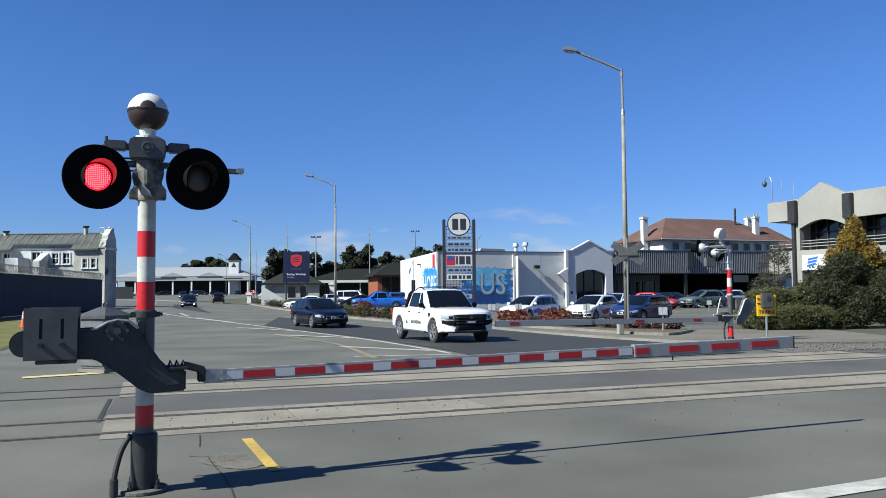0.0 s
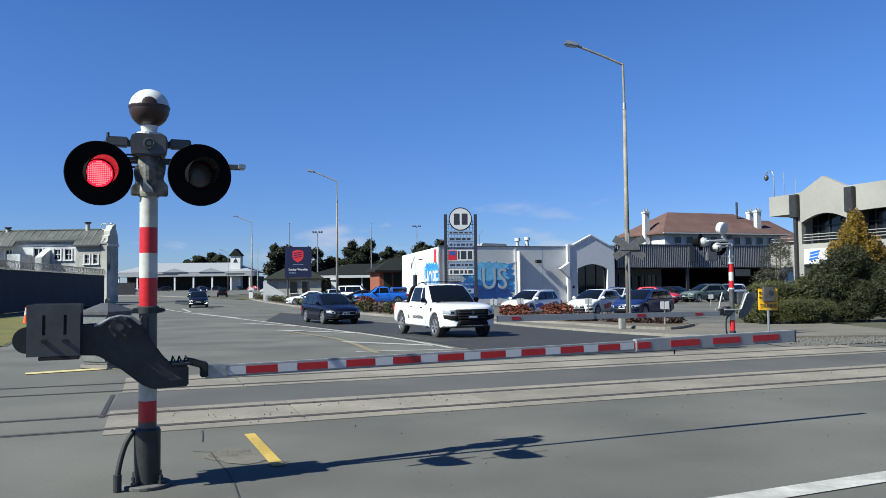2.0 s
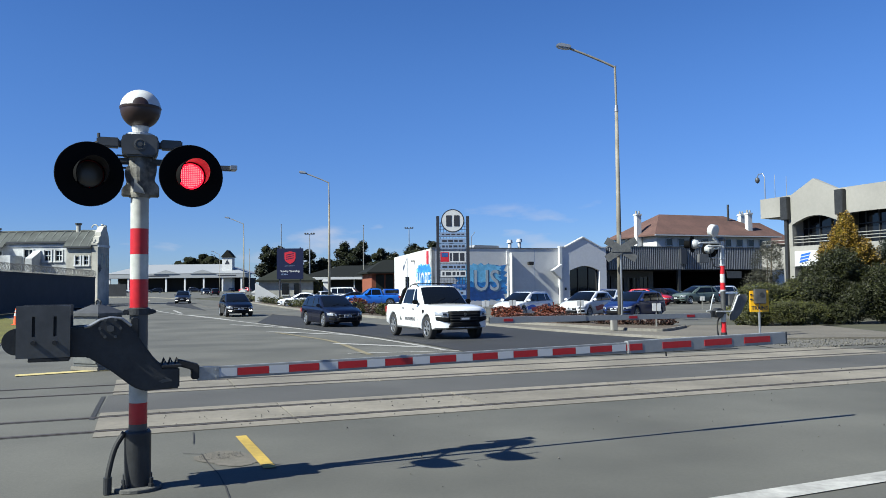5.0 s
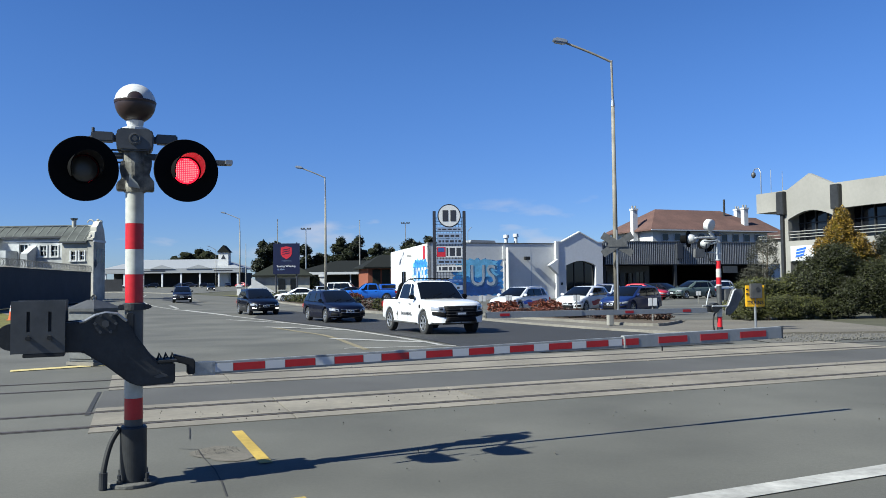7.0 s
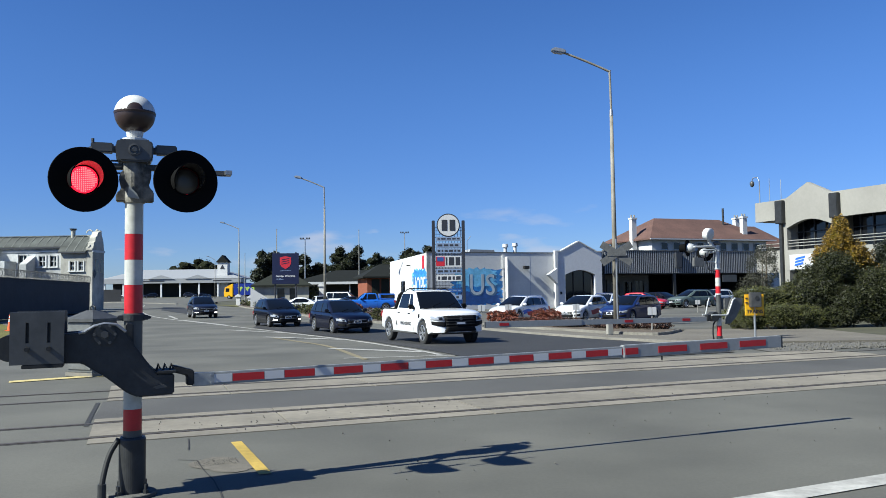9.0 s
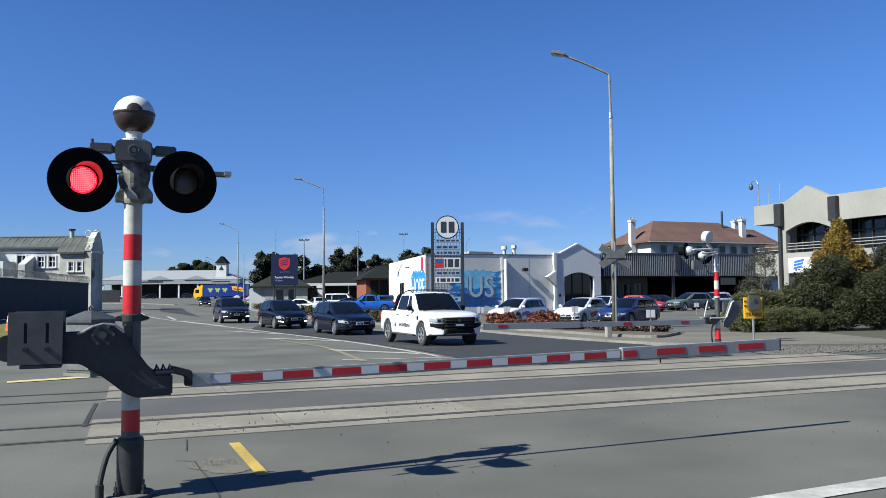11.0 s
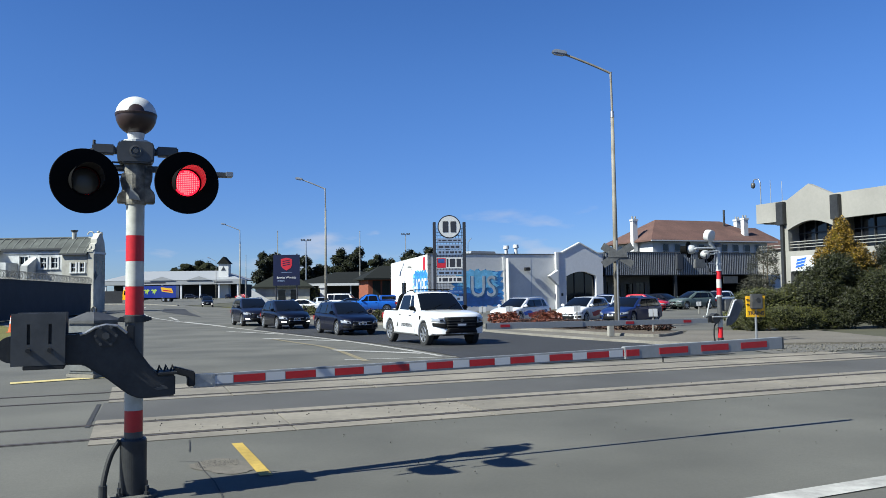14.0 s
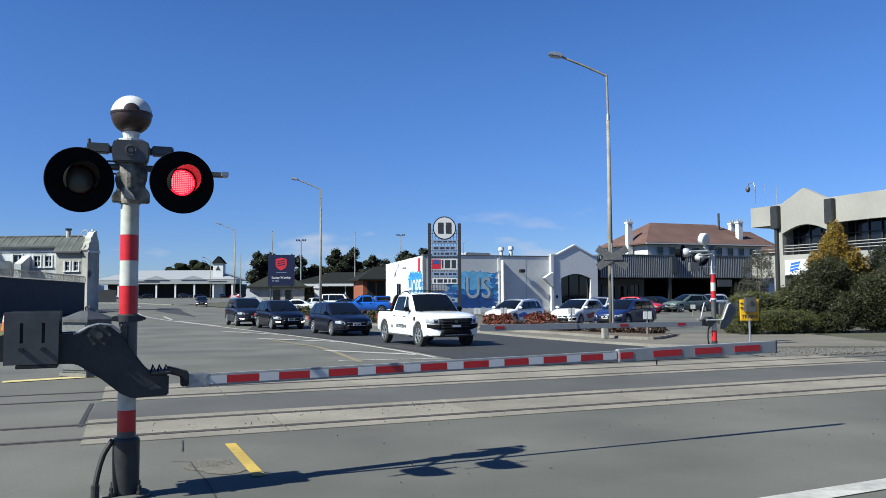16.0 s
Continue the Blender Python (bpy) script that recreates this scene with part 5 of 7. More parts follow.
    while x < 4.1:
        part("white_sticker", B(x - 0.036, x + 0.131, -0.0235, -0.0205, -0.034, 0.034), M["sign_white"], boom)
        part("red_sticker", B(x + 0.135, x + 0.40, -0.0235, -0.0205, -0.031, 0.031), M["boom_red"], boom)
        x += 0.44
    x = 4.26
    while x < 6.0:
        part("red_sticker", B(x + (0.0 if x < 4.3 else 0.06), x + (0.16 if x < 4.3 else 0.44), -0.0375, -0.0345, -0.034, 0.034), M["boom_red"], tip)
        x += 0.36 if x < 4.3 else 0.56
    for x in (0.9, 3.6, 6.0):
        part("red_sticker", B(x, x + 0.28, *((0.0205, 0.0235) if x < 4 else (0.0325, 0.0355)), -0.031, 0.031), M["boom_red"], boom if x < 4 else tip)
    part("tip_cap", B(6.421, 6.44, -0.03, 0.03, -0.07, 0.07), M["grey_mid"], tip)
    part("hanging_wire", tube([(4.75, 0, -0.073), (4.75, 0, -0.12)], 0.008, 6), M["black"], tip)
    return b


MAST = (-2.44, 6.52)
crossing_signal(frame_m(MAST, T), "red and white banded mast with flashing crossing lamps and a bell")
crossing_barrier(frame_m(MAST, (math.cos(radians(22.3)), math.sin(radians(22.3)))), "lowered red and white crossing barrier on its counterweight arm")
FAR = (8.2, 22.7)


def far_signal(m):
    """The mast across the road, seen from behind; local x along the tracks, to the viewer's left."""
    s = thing("crossing_signal", m, "red and white mast with galvanised fittings seen from behind", "railway signal", "flashing crossing signals")
    G = M["galv_bright"]
    part("sleeve", lathe([(0.12, 0.0), (0.12, 0.02), (0.085, 0.03), (0.085, 0.15), (0.07, 0.16)], 24), M["grey_dark"], s)
    for z0, z1, c in ((0.15, 0.46, "mast_red"), (0.46, 0.68, "mast_white"), (0.68, 1.36, "grey_mid"), (1.36, 1.59, "mast_red"), (1.59, 1.84, "mast_white"), (1.84, 2.08, "mast_red"), (2.08, 2.84, "galv_bright")):
        part("mast_band", lathe([(0.071, z0), (0.071, z1 - 0.001)], 28), M[c], s, smooth=True)
    for z in (1.36, 2.1, 2.28, 2.62):
        part("mast_collar", lathe([(0.073, z - 0.025), (0.088, z - 0.02), (0.088, z + 0.02), (0.073, z + 0.025)], 20), G, s)
    part("mast_cap", lathe([(0.0, 2.90), (0.06, 2.89), (0.11, 2.86), (0.11, 2.80), (0.071, 2.78)], 20), M["grey_mid"], s)
    part("cross_arm", tube([(-0.05, 0, 2.74), (0.35, 0.03, 2.74), (0.80, 0.05, 2.72)], 0.032, 10), G, s)
    part("cross_arm", tube([(0.0, 0.05, 2.66), (0.30, 0.09, 2.64), (0.62, 0.14, 2.62)], 0.022, 8), G, s)
    for x, y, z, yaw in ((0.92, -0.16, 2.70, 32), (0.26, -0.20, 2.56, -62)):
        mm = Matrix.Translation((x, y, z)) @ pose(0, 0, 0, 90, 0, yaw)
        board = part("target_board", lathe([(0.0, 0.0), (0.238, 0.0), (0.245, -0.006), (0.24, -0.016), (0.0, -0.018)], 40), M["hood"], s, "round matt black target board", m=mm)
        part("lamp_housing", lathe([(0.13, -0.017), (0.135, -0.08), (0.11, -0.17), (0.06, -0.21), (0.0, -0.215)], 24), G, board, "pale domed lamp housing", smooth=True)
        part("visor", lathe([(0.115, 0.0), (0.115, 0.20), (0.108, 0.20), (0.108, 0.0)], 24), M["hood"], board)
        part("lamp_bracket", tube([(x - 0.02, y + 0.16, z), (x - 0.10, y + 0.22, z + 0.02), (x - 0.16, 0.03, z + 0.03)], 0.03, 8), G, s)
    part("bell_stem", tube([(0.12, 0, 2.74), (0.26, 0, 2.86), (0.30, 0, 3.0)], 0.05, 10), G, s)
    bell = part("bell_cover", lathe([(0, 0.10), (0.12, 0.095), (0.165, 0.06), (0.172, 0.0), (0.172, -0.10), (0.15, -0.115), (0.0, -0.12)], 30, Matrix.Translation((0.32, 0, 3.10)) @ pose(0, 0, 0, 78, 0, 14)), M["bell_white"], s, "pale drum-shaped bell", smooth=True)
    bell.data.set_sharp_from_angle(angle=radians(35))
    part("junction_box", B(0.48, 0.82, -0.10, 0.02, 2.16, 2.42, 0.015), M["grey_paint"], s, "grey junction box")
    part("box_bracket", tube([(0.0, 0, 2.30), (0.25, -0.02, 2.30), (0.50, -0.04, 2.30)], 0.018, 8), G, s)
    part("step_bracket", tube([(0.06, 0, 2.02), (0.30, 0.0, 2.06), (0.42, 0, 2.38), (0.42, 0, 2.56)], 0.016, 8), M["grey_dark"], s)
    part("hose", tube(smooth_line([(0.0, -0.09, 0.62), (0.10, -0.12, 0.5), (0.13, -0.12, 0.25), (0.11, -0.10, 0.0)], 5), 0.022, 8), M["black"], s, "black cable hose")
    return s


def far_barrier(m):
    """The barrier across the road; local x runs along its lowered boom."""
    b = thing("crossing_barrier", m, "lowered pale barrier with a grey counterweight plate across the far lane", "barrier", "level crossing barriers")
    part("counterweight", prism([(-0.10, 0.50), (-0.10, 0.66), (-0.32, 1.20), (-0.40, 1.27), (-0.70, 1.24), (-0.74, 1.10), (-0.48, 0.68), (-0.28, 0.52)], 0.10, 0.17, "XZ", 0.012), M["grey_paint"], b, "pale grey counterweight plate")
    part("counterweight", prism([(-0.34, 1.14), (-0.40, 1.25), (-0.70, 1.22), (-0.72, 1.10), (-0.50, 0.90)], -0.20, -0.12, "XZ", 0.012), M["grey_paint"], b)
    for y in (-0.21, 0.19):
        part("strut", tube([(-0.44, y, 1.24), (-0.36, y, 1.20), (-0.16, y, 0.79), (-0.10, y, 0.76), (0.42, y, 0.77)], 0.022, 8), M["galv_bright"], b, "pale bent steel strut")
    part("strut", tube([(0.16, -0.2, 1.26), (0.22, -0.2, 1.10), (0.30, -0.2, 0.80)], 0.018, 8), M["galv_bright"], b)
    part("mechanism_case", B(-0.36, -0.13, -0.11, 0.09, 0.92, 1.26, 0.015), M["grey_paint"], b, "grey mechanism case")
    part("pivot_disc", C(0.14, 0.14, (0.20, -0.10, 0.72), (0.20, 0.09, 0.72), 24), M["grey_dark"], b)
    part("breakaway_link", B(0.06, 0.46, -0.06, 0.05, 0.60, 0.78, 0.015), M["grey_dark"], b)
    bt = pose(0.42, 0, 0.655, 0, -0.25, 0)
    boom = part("boom", B(0.0, 4.2, -0.02, 0.02, -0.07, 0.07, 0.006), M["boom_white"], b, "long pale boom seen from behind", m=bt)
    tip = part("boom_tip_section", B(4.18, 7.0, -0.034, 0.032, -0.08, 0.08, 0.006), M["boom_white"], b, m=bt)
    for x in (0.62, 2.55, 6.35):
        for sg in (-1, 1):
            o = (0.022 if x < 4.1 else 0.035) * sg
            part("red_sticker", B(x, x + 0.27, *sorted((o, o + sg * 0.003)), -0.036, 0.036), M["boom_red"], boom if x < 4.1 else tip)
    part("tip_cap", B(7.001, 7.02, -0.03, 0.03, -0.078, 0.078), M["grey_mid"], tip)
    return b


far_signal(frame_m((FAR[0], FAR[1], 0.07), -T))
far_barrier(frame_m((FAR[0], FAR[1], 0.07), (-math.cos(radians(21)), -math.sin(radians(21)))))


def control_cabinet():
    c = thing("control_cabinet", pose(-6.95, 16.35, 0, 0, 0, -22), "grey steel trackside control cabinet with a pyramid lid", "cabinet")
    part("plinth", B(-0.36, 0.36, -0.36, 0.36, 0.0, 0.08, 0.01), M["concrete_kerb"], c)
    part("body", B(-0.33, 0.33, -0.33, 0.33, 0.08, 1.09, 0.012), M["cabinet"], c)
    part("door", B(-0.30, 0.30, -0.352, -0.332, 0.14, 1.04, 0.006), M["cabinet"], c)
    part("door", B(-0.352, -0.332, -0.30, 0.30, 0.14, 1.04, 0.006), M["cabinet"], c)
    lid = bmesh.new()
    bmesh.ops.create_cone(lid, cap_ends=True, segments=4, radius1=0.53, radius2=0.12, depth=0.17, matrix=Matrix.Translation((0, 0, 1.235)) @ Matrix.Rotation(radians(45), 4, "Z"))
    box(lid, -0.38, 0.38, -0.38, 0.38, 1.092, 1.15)
    part("lid", lid, M["grey_mid"], c, "weathered grey pyramid lid")
    part("lifting_eye", tube([(-0.05, 0, 1.31), (-0.06, 0, 1.38), (0, 0, 1.42), (0.06, 0, 1.38), (0.05, 0, 1.31)], 0.018, 8), M["grey_dark"], c)
    part("handle", B(0.20, 0.23, -0.39, -0.353, 0.6, 0.75, 0.006), M["black"], c)


control_cabinet()


def traffic_cone(m):
    c = thing("traffic_cone", m, "orange traffic cone with a white collar", "traffic cone")
    part("base", B(-0.19, 0.19, -0.19, 0.19, 0, 0.04, 0.01), M["orange"], c)
    part("cone", lathe([(0.15, 0.04), (0.035, 0.9), (0.0, 0.9)], 20), M["orange"], c, smooth=False)
    part("collar", lathe([(0.097, 0.48), (0.075, 0.65), (0.07, 0.65)], 20), M["sign_white"], c)
    part("collar", lathe([(0.068, 0.70), (0.052, 0.80), (0.05, 0.80)], 20), M["sign_white"], c)


traffic_cone(pose(-20.0, 37.9, 0.012))


def warning_box():
    p = thing("train_warning_sign", pose(10.0, 24.6, 0.03, 0, 0, 4), "yellow train warning sign with a grey box on a post", "sign")
    part("post", C(0.035, 0.035, (0, 0, 0), (0, 0, 1.05), 10), M["galv"], p)
    bd = part("board", B(-0.30, 0.30, -0.03, 0.03, 0.70, 1.36, 0.01), M["yellow_box"], p)
    part("shade_box", B(-0.2, 0.15, -0.2, -0.034, 0.96, 1.42, 0.02), M["grey_mid"], p)
    part("dial", C(0.07, 0.07, (0.0, -0.215, 1.24), (0.0, -0.203, 1.24), 16), M["grey_dark"], p)
    part("lettering", text_bm("TRAINS", 0.155, 0.002, 0.003), M["sign_dark"], bd, m=Matrix.Translation((0, -0.035, 0.82)) @ pose(0, 0, 0, 90))
    for z in (1.08, 1.22):
        part("side_bar", B(-0.3, -0.23, -0.05, -0.033, z, z + 0.04), M["sign_dark"], bd)


warning_box()


def marker_post(x, y, hgt, w, z=0.07, lab="low white concrete marker post"):
    p = thing("marker_post", pose(x, y, z, 0, 0, 15), lab, "post", "white marker posts")
    part("post", B(-w / 2, w / 2, -w / 2, w / 2, 0, hgt, 0.02), M["wall_cream"], p)
    part("cap", B(-w / 2 - 0.01, w / 2 + 0.01, -w / 2 - 0.01, w / 2 + 0.01, hgt + 0.001, hgt + 0.04, 0.01), M["wall_cream"], p)


marker_post(5.95, 26.75, 0.5, 0.2)


def bay_sign(x, y, hgt=0.82, z=0.1):
    p = thing("parking_bay_sign", pose(x, y, z, 0, 0, 8), "small white twin-plate parking bay sign on a short post", "sign", "parking bay signs")
    part("post", B(-0.025, 0.025, -0.02, 0.02, 0, hgt, 0.006), M["wall_cream"], p)
    for k in (-1, 1):
        part("board", B(k * 0.09 - 0.075, k * 0.09 + 0.075, -0.04, -0.022, hgt - 0.26, hgt + 0.02, 0.004), M["sign_white"], p)


for x, y in ((7.9, 28.6), (2.3, 37.6), (3.6, 38.0), (6.6, 36.6)):
    bay_sign(x, y)
bay_sign(17.4, 52, 0.8, 0.0)


# ---- street lamps ----
def street_lamp(x, y, hgt, arm, z, label, taper=(0.125, 0.075)):
    s = thing("street_lamp", pose(x, y, z), label, "street lamp", "street lamps")
    part("pole", tube([(0, 0, 0), (0, 0, hgt * 0.83)], [taper[0], taper[1]], 16), M["conc_pole"], s, smooth=True)
    part("pole_top", tube(smooth_line([(0, 0, hgt * 0.83), (-0.03, 0, hgt - 0.12), (-0.1, 0, hgt), (-1.0 * arm / 2.7, 0, hgt + 0.42), (-2.0 * arm / 2.7, 0, hgt + 0.83)], 4), [0.05] * 17, 10), M["conc_pole"], s)
    part("pole_joint", C(0.09, 0.07, (0, 0, hgt * 0.82), (0, 0, hgt * 0.845), 14), M["galv"], s)
    ln = part("lantern", prism([(-0.62, 0.05), (-0.45, 0.16), (0.0, 0.14), (0.08, 0.05), (0.02, -0.03), (-0.55, -0.03)], -0.16, 0.16, "XZ", 0.03), M["galv"], s, "grey lantern head", m=Matrix.Translation((-2.0 * arm / 2.7 - 0.02, 0, hgt + 0.83)) @ pose(0, 0, 0, 0, 10, 0))
    part("lantern_glass", B(-0.5, -0.08, -0.12, 0.12, -0.07, -0.032, 0.015), M["headlight"], ln)
    return s


lampA = street_lamp(8.02, 34.7, 11.2, 2.72, 0.1, "tall concrete street lamp with a curved arm")
street_lamp(-9.55, 70.5, 10.95, 2.8, 0.09, "street lamp beside the garden bed")
street_lamp(-27.6, 113.5, 10.9, 2.85, 0.05, "street lamp on the bend")
for x, y in ((-71, 190), (-56, 205)):
    street_lamp(x, y, 10, 2.2, zg(y) - 0.05, "slim far street lamp", (0.1, 0.06))
for x, y, h in ((-19.2, 98, 9.5), (-9.6, 104, 9.8), (-33, 140, 8.5)):
    p = thing("flag_pole", pose(x, y, zg(y) - 0.03), "slim white flag pole", "pole", "slim poles")
    part("pole", tube([(0, 0, 0), (0, 0, h)], [0.09, 0.04], 8), M["wall_cream"], p)
    part("cap", lathe([(0, 0.12), (0.08, 0.06), (0.07, 0)], 8, Matrix.Translation((0, 0, h))), M["galv"], p)
for x, y, h in ((-20.5, 128, 10.2), (-5.2, 150, 12.5)):
    p = thing("flood_light_mast", pose(x, y, zg(y) - 0.03), "floodlight mast with paired lamps", "light mast", "floodlight masts")
    part("pole", tube([(0, 0, 0), (0, 0, h)], [0.14, 0.07], 8), M["galv"], p)
    part("crossbar", B(-0.8, 0.8, -0.06, 0.06, h, h + 0.1), M["galv"], p)
    for k in (-0.7, -0.3, 0.3, 0.7):
        part("flood_lamp", B(k - 0.13, k + 0.13, -0.2, 0.1, h + 0.105, h + 0.3, 0.03), M["grey_mid"], p)


def crossbuck():
    c = thing("crossbuck_sign", pose(8.02, 34.5, 0.1, 0, 0, 2), "grey back of a crossed railway sign and plate", "sign")
    part("bracket_post", C(0.04, 0.04, (0, -0.06, 0), (0, -0.06, 3.7), 10), M["galv"], c)
    for a in (32, -32):
        bm = B(-0.78, 0.78, -0.012, 0.012, -0.16, 0.16, 0.004)
        part("blade", bm, M["grey_paint"], c, m=Matrix.Translation((0, -0.12 if a > 0 else -0.146, 3.05)) @ pose(0, 0, 0, 0, a, 0))
    part("count_plate", B(-0.42, 0.42, -0.18, -0.165, 2.95, 3.22, 0.004), M["grey_paint"], c)


crossbuck()


# ---- signs ----
def navy_sign():
    s = thing("navy_notice_board", pose(-13.85, 75, 0.05), "navy blue notice board on two posts with a red shield", "sign")
    for x in (-1.0, 0.95):
        part("post", C(0.07, 0.07, (x, 0.1, 0), (x, 0.1, 5.45), 10), M["sign_dark"], s)
    bd = part("board", B(-1.25, 1.25, -0.08, 0.02, 2.45, 5.35, 0.01), M["navy"], s)
    sh = [(-0.52, 4.95), (0, 5.08), (0.52, 4.95), (0.52, 4.35), (0.38, 4.1), (0, 3.86), (-0.38, 4.1), (-0.52, 4.35)]
    part("shield", prism(sh, -0.10, -0.082, "XZ"), M["sign_red"], bd, "plain red shield emblem")
    for k in range(3):
        part("bar", prism([(-0.36, 4.28 + k * 0.2), (0.36, 4.42 + k * 0.2), (0.36, 4.50 + k * 0.2), (-0.36, 4.36 + k * 0.2)], -0.105, -0.101, "XZ"), M["navy"], bd)
    part("rule", B(-0.5, 0.5, -0.088, -0.081, 3.68, 3.71), M["sign_grey"], bd)
    part("lettering", text_bm("Sunday Worship", 0.27, 0.002, 0.004), M["sign_white"], bd, m=Matrix.Translation((0.0, -0.085, 3.2)) @ pose(0, 0, 0, 90))
    part("lettering", text_bm("10.30am", 0.2, 0.002, 0.003), M["sign_grey"], bd, m=Matrix.Translation((-0.52, -0.085, 2.9)) @ pose(0, 0, 0, 90))


def totem_sign():
    s = thing("tenant_totem_sign", pose(1.2, 58, 0.05, 0, 0, 4), "tall dark framed totem sign with a mesh and name panels", "sign")
    for x in (-1.1, 1.1):
        part("post", B(x - 0.11, x + 0.11, -0.1, 0.1, 0, 6.75, 0.02), M["sign_dark"], s)
    for i in range(9):
        x = -0.9 + i * 0.225
        part("mesh_wire", B(x - 0.014, x + 0.014, 0.0, 0.03, 1.0, 6.3), M["sign_dark"], s)
    for i in range(22):
        z = 1.0 + i * 0.25
        part("mesh_wire", B(-0.99, 0.99, 0.031, 0.055, z - 0.014, z + 0.014), M["sign_dark"], s)
    d = part("roundel", C(0.86, 0.86, (0, -0.06, 6.4), (0, 0.0, 6.4), 40), M["sign_dark"], s, "round plate with two dark bars")
    part("roundel_face", C(0.78, 0.78, (0, -0.085, 6.4), (0, -0.061, 6.4), 40), M["sign_white"], d)
    for x in (-0.29, 0.29):
        part("bar", B(x - 0.2, x + 0.2, -0.11, -0.086, 6.0, 6.8, 0.02), M["sign_dark"], d)
    rows = ((5.25, 5.55, "sign_grey"), (4.75, 5.1, "sign_grey"), (4.35, 4.7, "sign_grey"), (3.35, 4.15, "sign_white"), (2.85, 3.2, "sign_grey"), (2.3, 2.75, "sign_white"), (1.5, 1.75, "mural_deep"), (0.95, 1.3, "sign_grey"))
    rnd = random.Random(21)
    for z0, z1, c in rows:
        p = part("name_panel", B(-0.93, 0.93, -0.06, -0.02, z0, z1, 0.004), M[c], s, "pale name panel")
        x = -0.8
        while x < 0.7:
            w = rnd.uniform(0.12, 0.4)
            part("bar", B(x, min(0.85, x + w), -0.066, -0.0605, z0 + 0.1, z1 - 0.1), M["sign_dark"] if c != "mural_deep" else M["sign_grey"], p)
            x += w + 0.1
    lg = part("emblem_panel", B(-0.93, -0.3, -0.072, -0.067, 3.4, 4.1), M["sign_red"], s, "red and blue emblem panel")
    part("emblem", B(-0.85, -0.38, -0.077, -0.0725, 3.75, 4.05), M["mural_deep"], lg)


navy_sign()
totem_sign()


# ---- plants ----
def leaf_cloud(blobs, n, size, seed, flat=0.6):
    """Many small folded leaves spread over the shells of ellipsoids (cx, cy, cz, rx, ry, rz)."""
    rnd = random.Random(seed)
    vol = [b[3] * b[4] + b[4] * b[5] + b[3] * b[5] for b in blobs]
    tot = sum(vol)
    verts, faces = [], []
    for b, v in zip(blobs, vol):
        for _ in range(int(n * v / tot)):
            d = Vector((rnd.gauss(0, 1), rnd.gauss(0, 1), rnd.gauss(0, 1))).normalized()
            k = rnd.uniform(0.55, 1.0) ** 0.6 * (0.86 + 0.28 * noise.noise(d * 2.3 + Vector((seed, b[0], b[2]))))
            p = Vector((b[0] + d.x * b[3] * k, b[1] + d.y * b[4] * k, b[2] + d.z * b[5] * k))
            if p.z < 0.02:
                p.z = 0.02 + rnd.random() * 0.1
            u = (Vector((rnd.gauss(0, 1), rnd.gauss(0, 1), rnd.gauss(0, flat))) + d * 0.4).normalized()
            w = u.orthogonal().normalized()
            w = (w * math.cos(rnd.random() * 6.3) + u.cross(w) * math.sin(rnd.random() * 6.3))
            s = size * rnd.uniform(0.6, 1.4)
            nn = u.cross(w) * s * 0.18
            i = len(verts)
            verts += [p - u * s * 0.5, p + w * s * 0.26 + nn, p + u * s * 0.5, p - w * s * 0.26 + nn]
            faces += [(i, i + 1, i + 2), (i, i + 2, i + 3)]
    return verts, faces


def cloud_part(name, blobs, n, size, seed, material, parent, label=""):
    v, f = leaf_cloud(blobs, n, size, seed)
    me = bpy.data.meshes.new(name)
    me.from_pydata([tuple(q) for q in v], [], f)
    me.materials.append(material)
    ob = new(name, me)
    ob.parent = parent
    if label:
        ob["label"] = label
    return ob


def core_part(name, blobs, shrink, seed, material, parent):
    """Knobbly inner masses that close the crown, coloured dark for the shade inside it."""
    bm = bmesh.new()
    for i, b in enumerate(blobs):
        r = bmesh.ops.create_icosphere(bm, subdivisions=2, radius=1.0)
        for v in r["verts"]:
            d = v.co.normalized()
            k = shrink * (0.8 + 0.5 * noise.noise(d * 2.1 + Vector((seed, i * 3.7, 0))))
            v.co = Vector((b[0] + d.x * b[3] * k, b[1] + d.y * b[4] * k, max(0.02, b[2] + d.z * b[5] * k)))
    return part(name, bm, material, parent)


def shrub(x, y, z, blobs, n, size, material, label, seed, stems=4, core=True):
    s = thing("shrub", pose(x, y, z), label, "shrub")
    fine = n > 3000
    cloud_part("foliage", blobs, int(n * 1.9) if fine else n, size * 0.72 if fine else size, seed, material, s)
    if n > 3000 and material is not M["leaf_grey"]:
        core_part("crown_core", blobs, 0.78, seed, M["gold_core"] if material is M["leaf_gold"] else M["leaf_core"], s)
    rnd = random.Random(seed)
    bm = bmesh.new()
    for i in range(stems):
        b = blobs[i % len(blobs)]
        bx, by = b[0] * 0.4 + rnd.uniform(-.1, .1), b[1] * 0.4
        t = tube([(bx, by, 0), (b[0] * 0.7, b[1] * 0.7, b[2] * 0.5), (b[0], b[1], b[2] + b[5] * 0.5)], [0.05, 0.035, 0.012], 6)
        me = bpy.data.meshes.new("stem")
        t.to_mesh(me)
        t.free()
        bm.from_mesh(me)
        bpy.data.meshes.remove(me)
    part("branchwork", bm, M["bark"], s)
    return s


